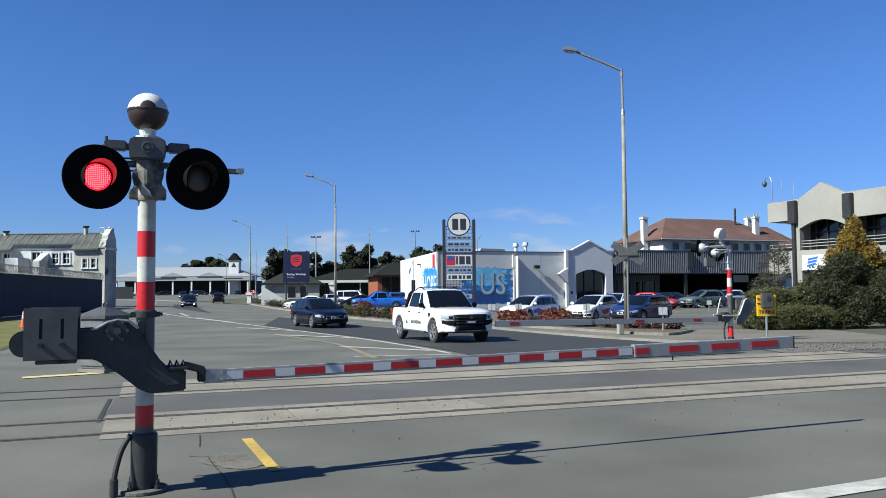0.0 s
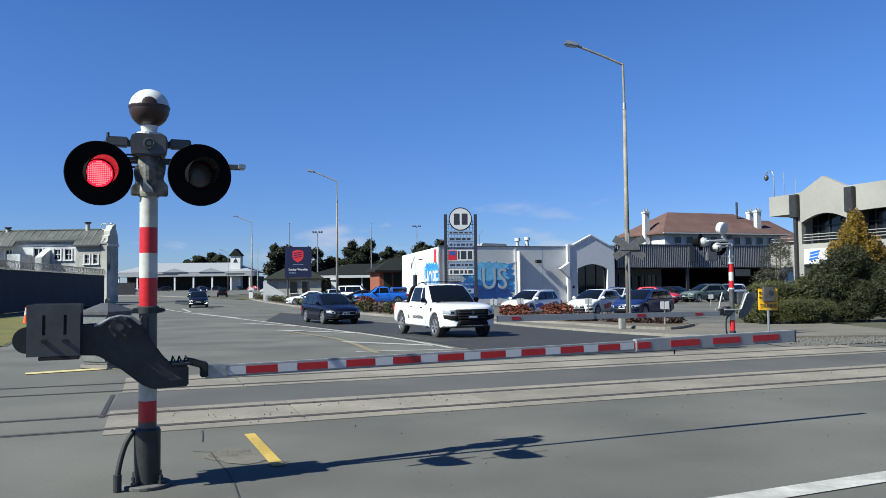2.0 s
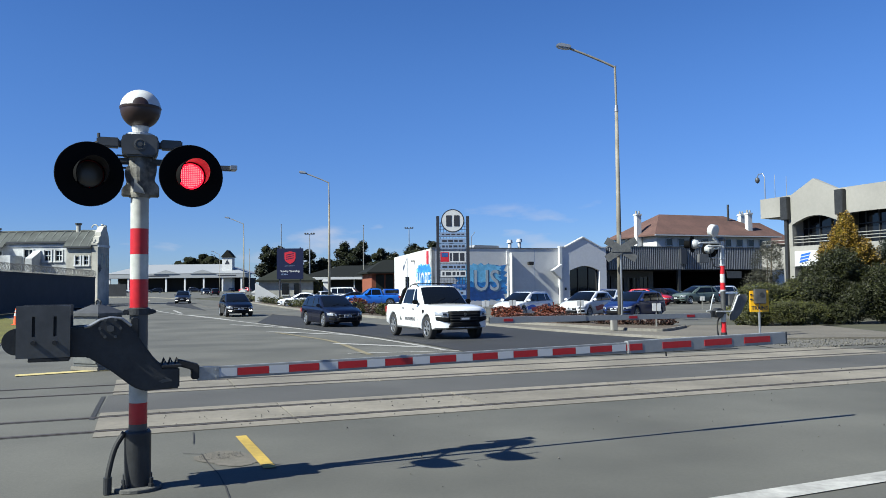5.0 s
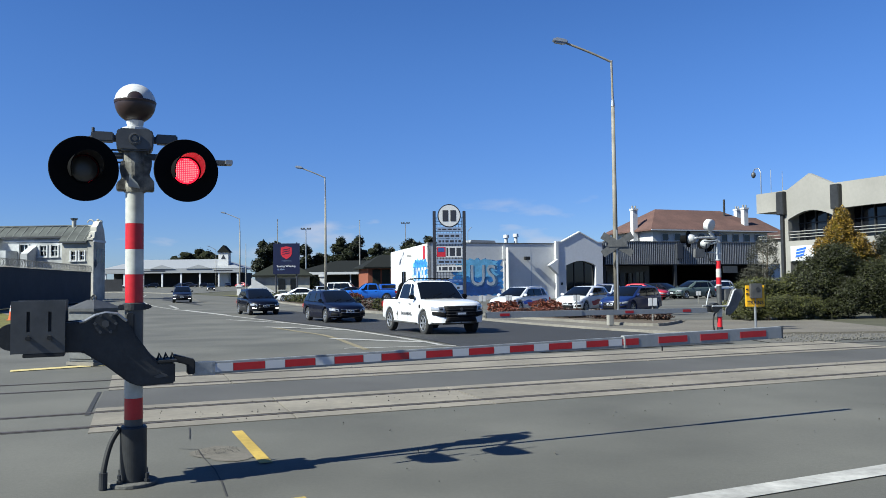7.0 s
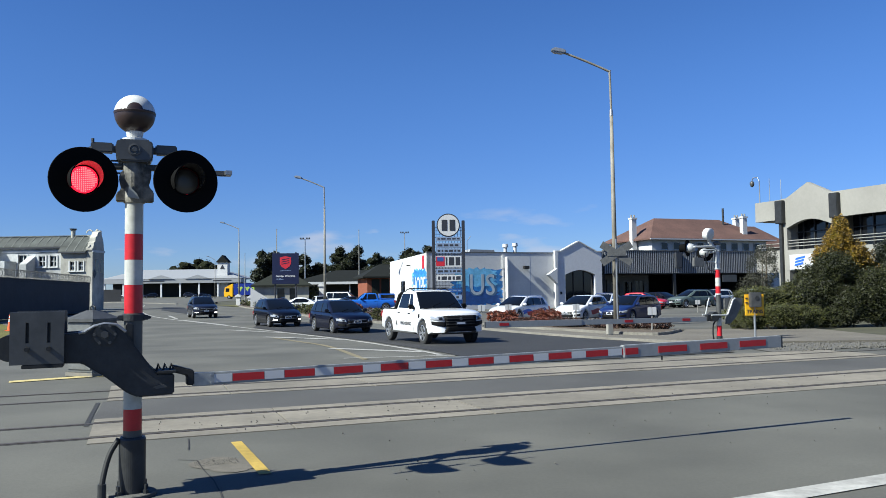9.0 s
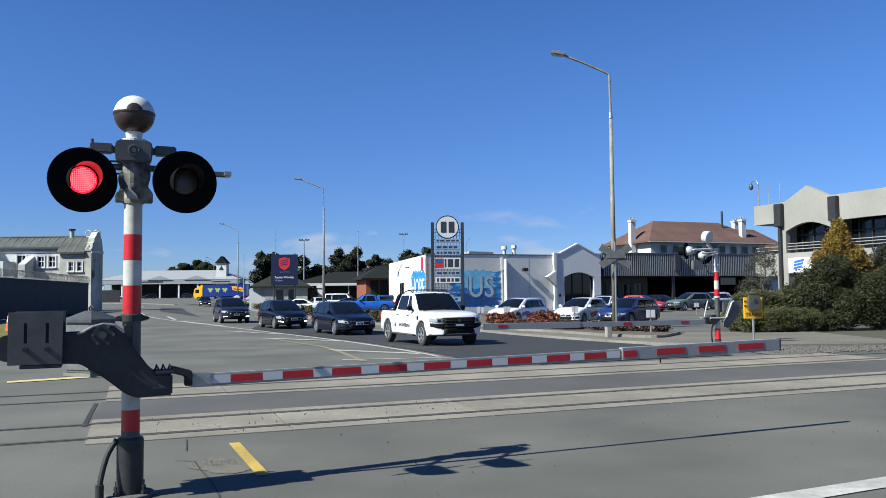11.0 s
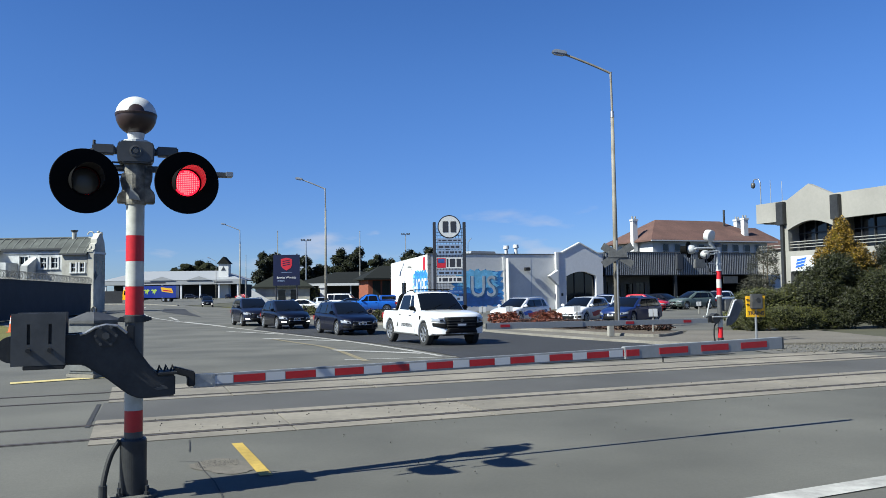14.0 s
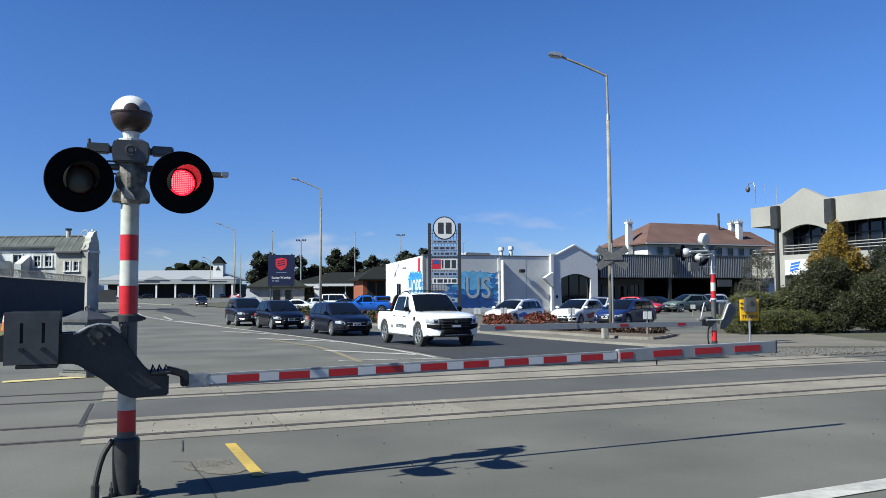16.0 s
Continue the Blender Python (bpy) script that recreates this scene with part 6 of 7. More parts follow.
def tree(x, y, hgt, rad, material, label, seed, n=1500, size=0.55, trunk=0.25):
    t = thing("tree", pose(x, y, zg(y) - 0.05), label, "tree")
    rnd = random.Random(seed)
    th = hgt * 0.45
    part("trunk", tube([(0, 0, 0), (0.1, 0, th * 0.5), (0.0, 0.1, th), (0, 0, hgt * 0.75)], [trunk, trunk * 0.8, trunk * 0.5, 0.04], 8), M["bark"], t)
    blobs = []
    for i in range(13):
        a = rnd.uniform(0, 6.28)
        r = rad * rnd.uniform(0.1, 0.8)
        zz = hgt * rnd.uniform(0.25, 0.82)
        q = rad * rnd.uniform(0.38, 0.58)
        blobs.append((r * math.cos(a), r * math.sin(a), zz, q * 1.2, q * 1.2, q * 0.75))
        part("limb", tube([(0, 0, th * 0.8), (r * 0.5 * math.cos(a), r * 0.5 * math.sin(a), (th + zz) / 2), (r * math.cos(a), r * math.sin(a), zz)], [trunk * 0.4, trunk * 0.25, 0.03], 6), M["bark"], t)
    blobs.append((0, 0, hgt * 0.85, rad * 0.4, rad * 0.4, hgt * 0.13))
    cloud_part("crown", blobs, n, size, seed, material, t)
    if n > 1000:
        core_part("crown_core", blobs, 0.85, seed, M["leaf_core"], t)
    return t


# big shrubs before the office building
shrub(12.6, 30.2, 0.03, [(0, 0, 0.85, 1.6, 1.0, 0.9), (-0.9, -0.4, 0.55, 0.9, 0.8, 0.65), (1.3, 0.2, 0.9, 1.2, 0.9, 1.0)], 12000, 0.10, M["leaf_hedge"], "dense green rounded shrub beside the warning sign", 1)
shrub(13.3, 31.8, 0.03, [(0, 0, 2.3, 0.75, 0.7, 1.0), (-0.3, 0, 1.4, 0.85, 0.7, 0.9), (0.2, 0, 2.9, 0.5, 0.5, 0.5)], 4200, 0.08, M["leaf_grey"], "sparse grey-green leggy shrub", 2, 7)
shrub(15.0, 30.6, 0.03, [(0, 0, 1.4, 1.3, 1.0, 1.4), (0.5, -0.2, 2.3, 0.95, 0.8, 0.8), (-0.8, -0.3, 1.0, 0.9, 0.8, 1.0), (0.9, -0.6, 0.9, 1.0, 0.7, 0.9), (0.2, -0.5, 0.45, 1.3, 0.8, 0.5)], 14000, 0.11, M["leaf_green"], "tall dense dark green shrub", 3)
shrub(15.95, 30.9, 0.03, [(0, 0, 3.3, 0.65, 0.55, 0.85), (0.45, 0, 2.7, 1.0, 0.8, 0.8), (-0.5, 0, 2.7, 0.6, 0.6, 0.6), (0.1, 0, 3.95, 0.36, 0.33, 0.5), (0.9, 0.1, 2.2, 0.85, 0.7, 0.6), (-0.1, 0.0, 2.0, 0.7, 0.6, 0.7)], 11000, 0.11, M["leaf_gold"], "golden yellow conifer shrub", 4)
shrub(17.3, 30.4, 0.03, [(0, 0, 1.3, 1.3, 1.0, 1.3), (1.0, 0, 2.1, 1.0, 0.9, 1.1), (0.9, -0.5, 1.0, 1.2, 0.9, 1.0), (-0.6, 0.2, 1.7, 0.7, 0.6, 0.6), (0.3, 0.1, 0.5, 1.5, 0.7, 0.55)], 13000, 0.11, M["leaf_green"], "dark green shrub with an open base", 5)
shrub(18.9, 31.6, 0.03, [(0, 0, 2.0, 1.4, 1.1, 1.9), (0.8, 0, 2.9, 0.9, 0.8, 0.9), (-0.6, 0, 2.8, 0.6, 0.6, 0.7)], 11000, 0.11, M["leaf_dark"], "dense dark evergreen shrub", 6)
shrub(12.9, 29.0, 0.03, [(0, 0, 0.5, 1.0, 0.6, 0.55), (-1.0, 0.2, 0.45, 0.8, 0.6, 0.5), (0.9, 0.3, 0.5, 0.8, 0.5, 0.5)], 6500, 0.08, M["leaf_hedge"], "low green shrub at the verge's edge", 7)
# garden beds
rg = random.Random(17)
for i in range(9):
    t_ = i / 8
    x, y = 3.3 + t_ * 5.0 + rg.uniform(-.2, .2), 35.2 - t_ * 6.0 + rg.uniform(-.4, .4)
    red = i < 4
    shrub(x, y, 0.10, [(0, 0, 0.18, 0.65, 0.5, 0.22), (0.3, 0.1, 0.15, 0.5, 0.4, 0.2)], 800, 0.10, M["leaf_brown"] if not red or i % 2 else M["leaf_red"], "low reddish brown garden plant", 30 + i, 3)
for i, x in enumerate((2.9, 3.5, 4.9, 5.5)):
    shrub(x, 36.4, 0.10, [(0, 0, 0.3, 0.5, 0.4, 0.36)], 700, 0.12, M["leaf_red"], "bright red leafed garden plant", 50 + i, 5)
for i in range(24):
    t_ = i / 23
    k = int(12 + t_ * (len(KERB_L) - 16))
    x, y = KERB_L[k]
    gd = (KERB_L[k + 1][0] - x, KERB_L[k + 1][1] - y)
    q = Vector((-gd[1], gd[0])).normalized() * rg.uniform(0.7, 1.2)
    sc = rg.uniform(0.62, 0.9)
    far = y > 55
    shrub(x + q.x, y + q.y, 0.09, [(0, 0, 0.42 * sc, 0.75 * sc, 0.7 * sc, 0.5 * sc), (0.5 * sc, 0.3, 0.3 * sc, 0.6 * sc, 0.5 * sc, 0.36 * sc)], 620, 0.12, M["leaf_hedge"] if i not in (19, 21) else M["leaf_brown"], "low clipped green garden shrub", 70 + i, 2)
shrub(-4.9, 48.6, 0.09, [(0, 0, 0.5, 0.7, 0.6, 0.55)], 420, 0.18, M["leaf_red"], "red leafed garden plant", 99, 4)
# far trees
for x, y, h, r, sd in ((-88, 300, 15.0, 7.0, 1), (-82, 298, 12.5, 6.0, 2), (-95, 302, 12.0, 5.5, 11), (-32.2, 150, 10.2, 2.6, 3), (-29.6, 150, 10.0, 2.6, 4), (-24.2, 150, 9.4, 2.6, 5), (-21.8, 152, 7.6, 2.2, 15), (-17.2, 148, 10.6, 3.0, 6), (-14.0, 150, 10.9, 3.2, 7), (-10.4, 148, 9.2, 2.8, 8), (-7.8, 148, 8.4, 2.4, 17), (-3.2, 112, 8.2, 2.6, 9), (-0.6, 112, 8.6, 2.4, 10), (-95, 200, 9.5, 3.0, 12), (-31.5, 152, 6.5, 2.4, 13)):
    tree(x, y, h, r, M["leaf_dark"], "dark evergreen tree behind the buildings", sd + 200, 3000, 0.40)
tree(-14.6, 94, 2.9, 0.9, M["leaf_hedge"], "small cabbage-like garden tree", 333, 350, 0.3, 0.08)


# ---- vehicles ----
def lerp_profile(pts, x):
    for (a, za), (b, zb) in zip(pts, pts[1:]):
        if a <= x <= b:
            t = (x - a) / (b - a) if b > a else 0
            return za + (zb - za) * t
    return pts[0][1] if x < pts[0][0] else pts[-1][1]


def grid_part(name, pts, material, parent, label="", thick=0.0):
    """A curved panel from rows of points; thick gives it a returned edge towards the inside."""
    bm = bmesh.new()
    vs = [[bm.verts.new(p) for p in row] for row in pts]
    for a, b_ in zip(vs, vs[1:]):
        for i in range(len(a) - 1):
            bm.faces.new((a[i], a[i + 1], b_[i + 1], b_[i]))
    bmesh.ops.recalc_face_normals(bm, faces=bm.faces[:])
    if thick:
        rim = [e for e in bm.edges if len(e.link_faces) == 1]
        r = bmesh.ops.extrude_edge_only(bm, edges=rim)
        for v in r["geom"]:
            if isinstance(v, bmesh.types.BMVert):
                v.co = v.co * (1 - thick / max(0.4, v.co.length)) if v.co.length > 0.4 else v.co
    return part(name, bm, material, parent, label, smooth=True)


def smoothstep(a, b, x):
    t = max(0.0, min(1.0, (x - a) / (b - a)))
    return t * t * (3 - 2 * t)


def car(name, m, label, category, L, W, H, paint, belt, cabin, wb, wheel_r=0.33, clear=0.2, group="", lit=False, rails=False, tray=False, detail=True, stripes=(), nose=(0.10, 0.34), spokes=6):
    """belt: (x, z) of the lower body's top edge from tail to nose; cabin: x of rear base, rear top, front top, front base. x runs forwards."""
    P = PAINT[paint]
    c = thing(name, m, label, category, group)
    hw, xf, xr = W / 2, L / 2, -L / 2
    arch = wheel_r + 0.065
    xrb, xrt, xft, xfb = cabin
    zroof = H - 0.03

    def bow(x, y):
        """The nose and the tail are rounded in plan."""
        u = min(1.0, abs(y) / hw)
        k = smoothstep(xf - 0.95, xf, x) * (nose[0] * u * u + nose[1] * u ** 6)
        r = smoothstep(-xr - 0.7, -xr, -x) * (0.05 * u * u + 0.20 * u ** 6)
        return x - k + r

    def width(x):
        return hw * (1 - 0.035 * smoothstep(xf - 1.2, xf, x) - 0.03 * smoothstep(-xr - 0.9, -xr, -x))

    def section(x):
        """Half outline (y, z) from the middle of the floor to the middle of the top."""
        zt, w = lerp_profile(belt, x), width(x)
        zb = clear + 0.09 * smoothstep(xf - 0.75, xf - 0.02, x) + 0.12 * smoothstep(-xr - 0.8, -xr, -x)
        za = zb
        for xw in (-wb / 2, wb / 2):
            if abs(x - xw) < arch - 1e-4:
                za = max(za, wheel_r + 0.01 + math.sqrt(arch * arch - (x - xw) ** 2))
        lip = za + 0.03
        zm = max(zb + (zt - zb) * 0.52, lip + 0.03)
        zs = max(zt - 0.17, zm + 0.02)
        flare = 0.012 if za > zb + 0.01 else 0.0
        top = 0.045 if x > xfb - 0.3 or (x < xrb and not tray) else 0.0
        return [(0, zb), (w * 0.8, za), (w * 0.965 + flare, za), (w * 0.99 + flare, lip), (w, zm), (w * 0.992, zs), (w * 0.972, zt - 0.06), (w * 0.93, zt - 0.014), (w * 0.86, zt + top * 0.2), (w * 0.55, zt + top * 0.75), (0, zt + top)]

    xs = {xr + L * i / 34 for i in range(35)} | {p[0] for p in belt} | {xf - 0.05, xf - 0.02, xr + 0.04}
    for xw in (-wb / 2, wb / 2):
        xs |= {xw + arch * math.sin(radians(a)) * 0.9999 for a in range(-90, 91, 12)} | {xw - arch - 0.004, xw + arch + 0.004}
    xs = sorted(xs)
    xs = [x for i, x in enumerate(xs) if i == 0 or x - xs[i - 1] > 0.003]
    bm = bmesh.new()

    def ring_at(x, f=1.0):
        s = section(x)
        full = [(y, z) for y, z in s] + [(-y, z) for y, z in s[-2:0:-1]]
        return [bm.verts.new((bow(x, y * f), y * f, z)) for y, z in full]
    rings = [ring_at(xr + 1e-4, f) for f in (0.02, 0.4, 0.7, 0.9)] + [ring_at(x) for x in xs] + [ring_at(xf - 1e-4, f) for f in (0.9, 0.7, 0.4, 0.02)]
    n = len(rings[0])
    for a, b_ in zip(rings, rings[1:]):
        for i in range(n):
            bm.faces.new((a[i], b_[i], b_[(i + 1) % n], a[(i + 1) % n]))
    bmesh.ops.recalc_face_normals(bm, faces=bm.faces[:])
    body = part("body", bm, P, c, smooth=True)
    body.data.set_sharp_from_angle(angle=radians(38))

    def yside(x, z):
        s = section(x)[2:8]
        for (y0, z0), (y1, z1) in zip(s, s[1:]):
            if z0 <= z <= z1:
                return y0 + (y1 - y0) * (z - z0) / max(1e-5, z1 - z0)
        return s[0][0] if z < s[0][1] else s[-1][0]

    # cabin shell
    wt = hw * (0.74 if not tray else 0.76)

    def zbelt(x):
        return lerp_profile(belt, x) - 0.03

    def zc(x):
        if x < xrt:
            t = min(1, max(0, (x - xrb) / max(1e-4, xrt - xrb)))
            return zbelt(x) + (zroof - 0.03 - zbelt(x)) * t ** 0.82
        if x > xft:
            t = min(1, max(0, (xfb - x) / max(1e-4, xfb - xft)))
            return zbelt(x) + (zroof - 0.015 - zbelt(x)) * t ** 0.84
        t = (x - xrt) / (xft - xrt)
        return zroof - 0.03 + 0.015 * t + 0.04 * math.sin(math.pi * t)

    def yg(x, z):
        k = min(1, max(0, (z - zbelt(x)) / (zroof - zbelt(x))))
        return hw * 0.925 + (wt - hw * 0.925) * k ** 1.25

    def warp(x, y):
        u = abs(y) / hw
        return x - 0.16 * u * u * smoothstep((xrt + xft) / 2, xfb, x) + 0.10 * u * u * smoothstep(-xrt - 0.3, -xrb, -x)

    def upper(x):
        zt = zc(x)
        ws = yg(x, zt)
        return [(yg(x, zbelt(x) - 0.04), zbelt(x) - 0.04), (yg(x, zbelt(x) + (zt - zbelt(x)) * 0.45), zbelt(x) + (zt - zbelt(x)) * 0.45), (ws + 0.004, max(zbelt(x), zt - 0.07)), (ws - 0.03, zt - 0.022), (ws * 0.86, zt), (ws * 0.5, zt + 0.014), (0, zt + 0.018)]

    def ztop(x, y):
        s = upper(x)[3:]
        for (y0, z0), (y1, z1) in zip(s, s[1:]):
            if y1 <= abs(y) <= y0:
                return z0 + (z1 - z0) * (y0 - abs(y)) / max(1e-5, y0 - y1)
        return s[0][1]
    gx = [xrb + (xrt - xrb) * i / 5 for i in range(5)] + [xrt + (xft - xrt) * i / 10 for i in range(10)] + [xft + (xfb - xft) * i / 7 for i in range(8)]
    bm = bmesh.new()
    rings = []
    for x in gx:
        s = upper(x)
        rings.append([bm.verts.new((warp(x, y), y, z)) for y, z in s + [(-y, z) for y, z in s[-2::-1]]])
    for a, b_ in zip(rings, rings[1:]):
        for i in range(len(a) - 1):
            bm.faces.new((a[i], b_[i], b_[i + 1], a[i + 1]))
    bm.faces.new(rings[0])
    bmesh.ops.recalc_face_normals(bm, faces=bm.faces[:])
    shell = part("cabin", bm, P, c, smooth=True)
    shell.data.set_sharp_from_angle(angle=radians(42))

    def top_panel(nm, x0, x1, edge, lab):
        rows = []
        for i in range(9):
            x = x0 + (x1 - x0) * i / 8
            ye = max(0.05, yg(x, zc(x)) - edge)
            dx = 0.010 if x0 > 0 else -0.010
            rows.append([(warp(x, ye * u) + dx * 0.5, ye * u, ztop(x, ye * u) + 0.008) for u in (-1, -0.85, -0.6, -0.3, 0, 0.3, 0.6, 0.85, 1)])
        return grid_part(nm, rows, M["car_glass"], c, lab)
    top_panel("windscreen", xfb - 0.05, xft + 0.05, 0.075, "dark tinted windscreen")
    top_panel("rear_window", xrb + 0.10, xrt - 0.03, 0.10, "dark tinted rear window")
    # side windows between the pillars
    mid = (xrb + xfb) / 2 + 0.12
    zt = zroof - 0.095
    front_lo, front_hi = xfb - 0.30, xft - 0.02
    spans = [(mid + 0.05, front_lo, mid - 0.01, front_hi, "front"), (mid - 0.95 if xfb - xrb > 2.4 else xrb + 0.22, mid - 0.04, mid - 0.92 if xfb - xrb > 2.4 else xrt + 0.10, mid - 0.10, "rear")]
    if xfb - xrb > 2.9 and not tray:
        spans.append((xrb + 0.42, mid - 1.02, xrt + 0.22, mid - 1.0, "quarter"))
    for x0b, x1b, x0t, x1t, _ in spans:
        for sg in (-1, 1):
            rows = []
            for k in range(5):
                v = k / 4
                row = []
                for i in range(9):
                    u = i / 8
                    x = (x0b + (x1b - x0b) * u) * (1 - v) + (x0t + (x1t - x0t) * u) * v
                    z0 = zbelt(x) + 0.055
                    z = z0 + (min(zt, zc(x) - 0.085) - z0) * v
                    row.append((warp(x, yg(x, z)), sg * (yg(x, z) + 0.007), z))
                rows.append(row)
            grid_part("side_window", rows, M["car_glass"], c, "dark tinted side window")
    if not tray:
        for sg in (-1, 1):
            rows = [[(warp(x, yg(x, z)), sg * (yg(x, z) + 0.0085), z) for x, z in ((mid - 0.055 - k * 0.045, zbelt(mid) + 0.03 + (zt - zbelt(mid) - 0.03) * k), (mid + 0.065 - k * 0.065, zbelt(mid) + 0.03 + (zt - zbelt(mid) - 0.03) * k))] for k in (0, 0.5, 1)]
            grid_part("pillar", rows, M["plastic"], c)
    # wheels in open arches
    for xw in (-wb / 2, wb / 2):
        for sg in (-1, 1):
            yo = sg * (width(xw) - 0.005)
            pts = [(xw + (arch + 0.03) * math.cos(radians(a)), wheel_r + 0.01 + (arch + 0.03) * math.sin(radians(a))) for a in range(0, 181, 15)]
            pts = [(xw + arch + 0.03, clear + 0.04)] + pts + [(xw - arch - 0.03, clear + 0.04)]
            part("wheel_arch", prism(pts, *sorted((yo - sg * 0.36, yo - sg * 0.24)), "XZ"), M["plastic"], c)
            wm = Matrix.Translation((xw, yo, wheel_r)) @ pose(0, 0, 0, -90 if sg > 0 else 90)
            w = part("wheel", lathe([(wheel_r * 0.66, 0.0), (wheel_r * 0.70, 0.012), (wheel_r * 0.90, 0.010), (wheel_r * 0.97, -0.012), (wheel_r, -0.04), (wheel_r, -0.18), (wheel_r * 0.9, -0.22), (0, -0.22)], 32), M["tyre"], c, "black tyre", m=wm)
            bm = bmesh.new()
            rr = wheel_r * 0.66
            bm2 = lathe([(rr, 0.004), (rr * 0.94, 0.012), (rr * 0.89, -0.015), (rr * 0.87, -0.07), (0, -0.07)], 28)
            me = bpy.data.meshes.new("dish")
            bm2.to_mesh(me)
            bm2.free()
            bm.from_mesh(me)
            bpy.data.meshes.remove(me)
            ndark = len(bm.faces)
            for i in range(spokes):
                q = Matrix.Rotation(i * math.tau / spokes, 4, "Z")
                for tilt in (-7, 7):
                    box(bm, 0.03, rr * 0.93, -rr * 0.055, rr * 0.055, -0.03, 0.006, m=q @ Matrix.Rotation(radians(tilt), 4, "Z"))
            cyl(bm, rr * 0.24, rr * 0.2, (0, 0, -0.03), (0, 0, 0.012), 12)
            bm.faces.ensure_lookup_table()
            for i, f in enumerate(bm.faces):
                f.material_index = 1 if (i < ndark and f.calc_center_median().z < -0.012) else 0
            part("rim", bm, [M["rim"], M["plastic"]], w, "silver alloy rim")
    zf = lerp_profile(belt, xf - 0.05)
    zn = clear + 0.1

    def front_panel(nm, corners, material, lab="", off=0.008, parent=None):
        """A panel on the curved nose; corners (y, z): lower inner, lower outer, upper outer, upper inner."""
        rows = []
        for k in range(5):
            v = k / 4
            row = []
            for i in range(9):
                u = i / 8
                y = (corners[0][0] * (1 - u) + corners[1][0] * u) * (1 - v) + (corners[3][0] * (1 - u) + corners[2][0] * u) * v
                z = (corners[0][1] * (1 - u) + corners[1][1] * u) * (1 - v) + (corners[3][1] * (1 - u) + corners[2][1] * u) * v
                # above the nose's edge the panel lies back on the bonnet
                x = xf
                while z > lerp_profile(belt, x) + 0.012 and x > xf - 0.7:
                    x -= 0.02
                row.append((bow(x, y) + off, y * (1 + off * 0.6 / hw), z))
            rows.append(row)
        return grid_part(nm, rows, material, parent or c, lab, thick=0.02)
    if detail:
        for sg in (-1, 1):
            if tray:
                hl = front_panel("headlight", [(sg * hw * 0.60, zf - 0.20), (sg * hw * 0.985, zf - 0.17), (sg * hw * 0.985, zf - 0.04), (sg * hw * 0.62, zf - 0.045)], M["headlight"], "clear swept headlight")
                front_panel("projector", [(sg * hw * 0.66, zf - 0.165), (sg * hw * 0.78, zf - 0.16), (sg * hw * 0.78, zf - 0.07), (sg * hw * 0.66, zf - 0.07)], M["shop_glass"], "", 0.012, hl)
            else:
                hl = front_panel("headlight", [(sg * hw * 0.56, zf - 0.17), (sg * hw * 0.985, zf - 0.11), (sg * hw * 0.985, zf + 0.005), (sg * hw * 0.60, zf - 0.055)], M["headlight"], "clear swept headlight")
                front_panel("projector", [(sg * hw * 0.66, zf - 0.135), (sg * hw * 0.76, zf - 0.12), (sg * hw * 0.76, zf - 0.055), (sg * hw * 0.66, zf - 0.065)], M["shop_glass"], "", 0.012, hl)
                front_panel("fog_lamp_recess", [(sg * hw * 0.60, zn + 0.04), (sg * hw * 0.93, zn + 0.06), (sg * hw * 0.93, zn + 0.18), (sg * hw * 0.64, zn + 0.15)], M["plastic"])
            if lit:
                front_panel("running_light", [(sg * hw * 0.62, zn + 0.085), (sg * hw * 0.88, zn + 0.10), (sg * hw * 0.88, zn + 0.155), (sg * hw * 0.64, zn + 0.135)], M["drl"], "lit running light", 0.014)
            y0, y1 = sorted((sg * hw * 0.60, sg * hw * 0.955))
            zl = lerp_profile(belt, xr + 0.06)
            part("taillight", B(xr + 0.02, xr + 0.32, y0, y1, zl - 0.30, zl - 0.06, 0.03), M["taillight"], c)
            mx = xfb - 0.48
            y0, y1 = sorted((sg * (hw * 0.95), sg * (hw * 0.95 + 0.20)))
            part("mirror", B(mx - 0.07, mx + 0.09, y0, y1, zbelt(mx) + 0.05, zbelt(mx) + 0.20, 0.04), P if not tray else M["plastic"], c)
            part("mirror_stalk", B(mx - 0.02, mx + 0.05, *sorted((sg * hw * 0.86, sg * hw * 0.98)), zbelt(mx) + 0.03, zbelt(mx) + 0.075, 0.01), M["plastic"], c)
            y0, y1 = sorted((sg * (hw * 0.955), sg * (hw * 0.99)))
            part("sill", B(-wb / 2 + arch + 0.03, wb / 2 - arch - 0.03, y0, y1, clear - 0.01, clear + 0.07, 0.01), M["plastic"], c)
            for xd in (mid - 0.0, xfb - 0.40, mid - 1.0):
                zs = [clear + 0.10 + (zbelt(xd) - 0.02 - clear - 0.10) * k / 6 for k in range(7)]
                if any(abs(xd - q) < arch for q in (-wb / 2, wb / 2)):
                    zs = [z for z in zs if z > wheel_r + arch + 0.03]
                if len(zs) > 1:
                    grid_part("door_seam", [[(xd - 0.006, sg * (yside(xd, z) + 0.0025), z), (xd + 0.006, sg * (yside(xd, z) + 0.0025), z)] for z in zs], M["plastic"], c)
            for xd in (mid + 0.10, mid - 0.88):
                zt_ = zbelt(xd) - 0.12
                y0, y1 = sorted((sg * (yside(xd, zt_) - 0.01), sg * (yside(xd, zt_) + 0.025)))
                part("door_handle", B(xd, xd + 0.18, y0, y1, zt_ - 0.018, zt_ + 0.018, 0.009), P if not tray else M["plastic"], c)
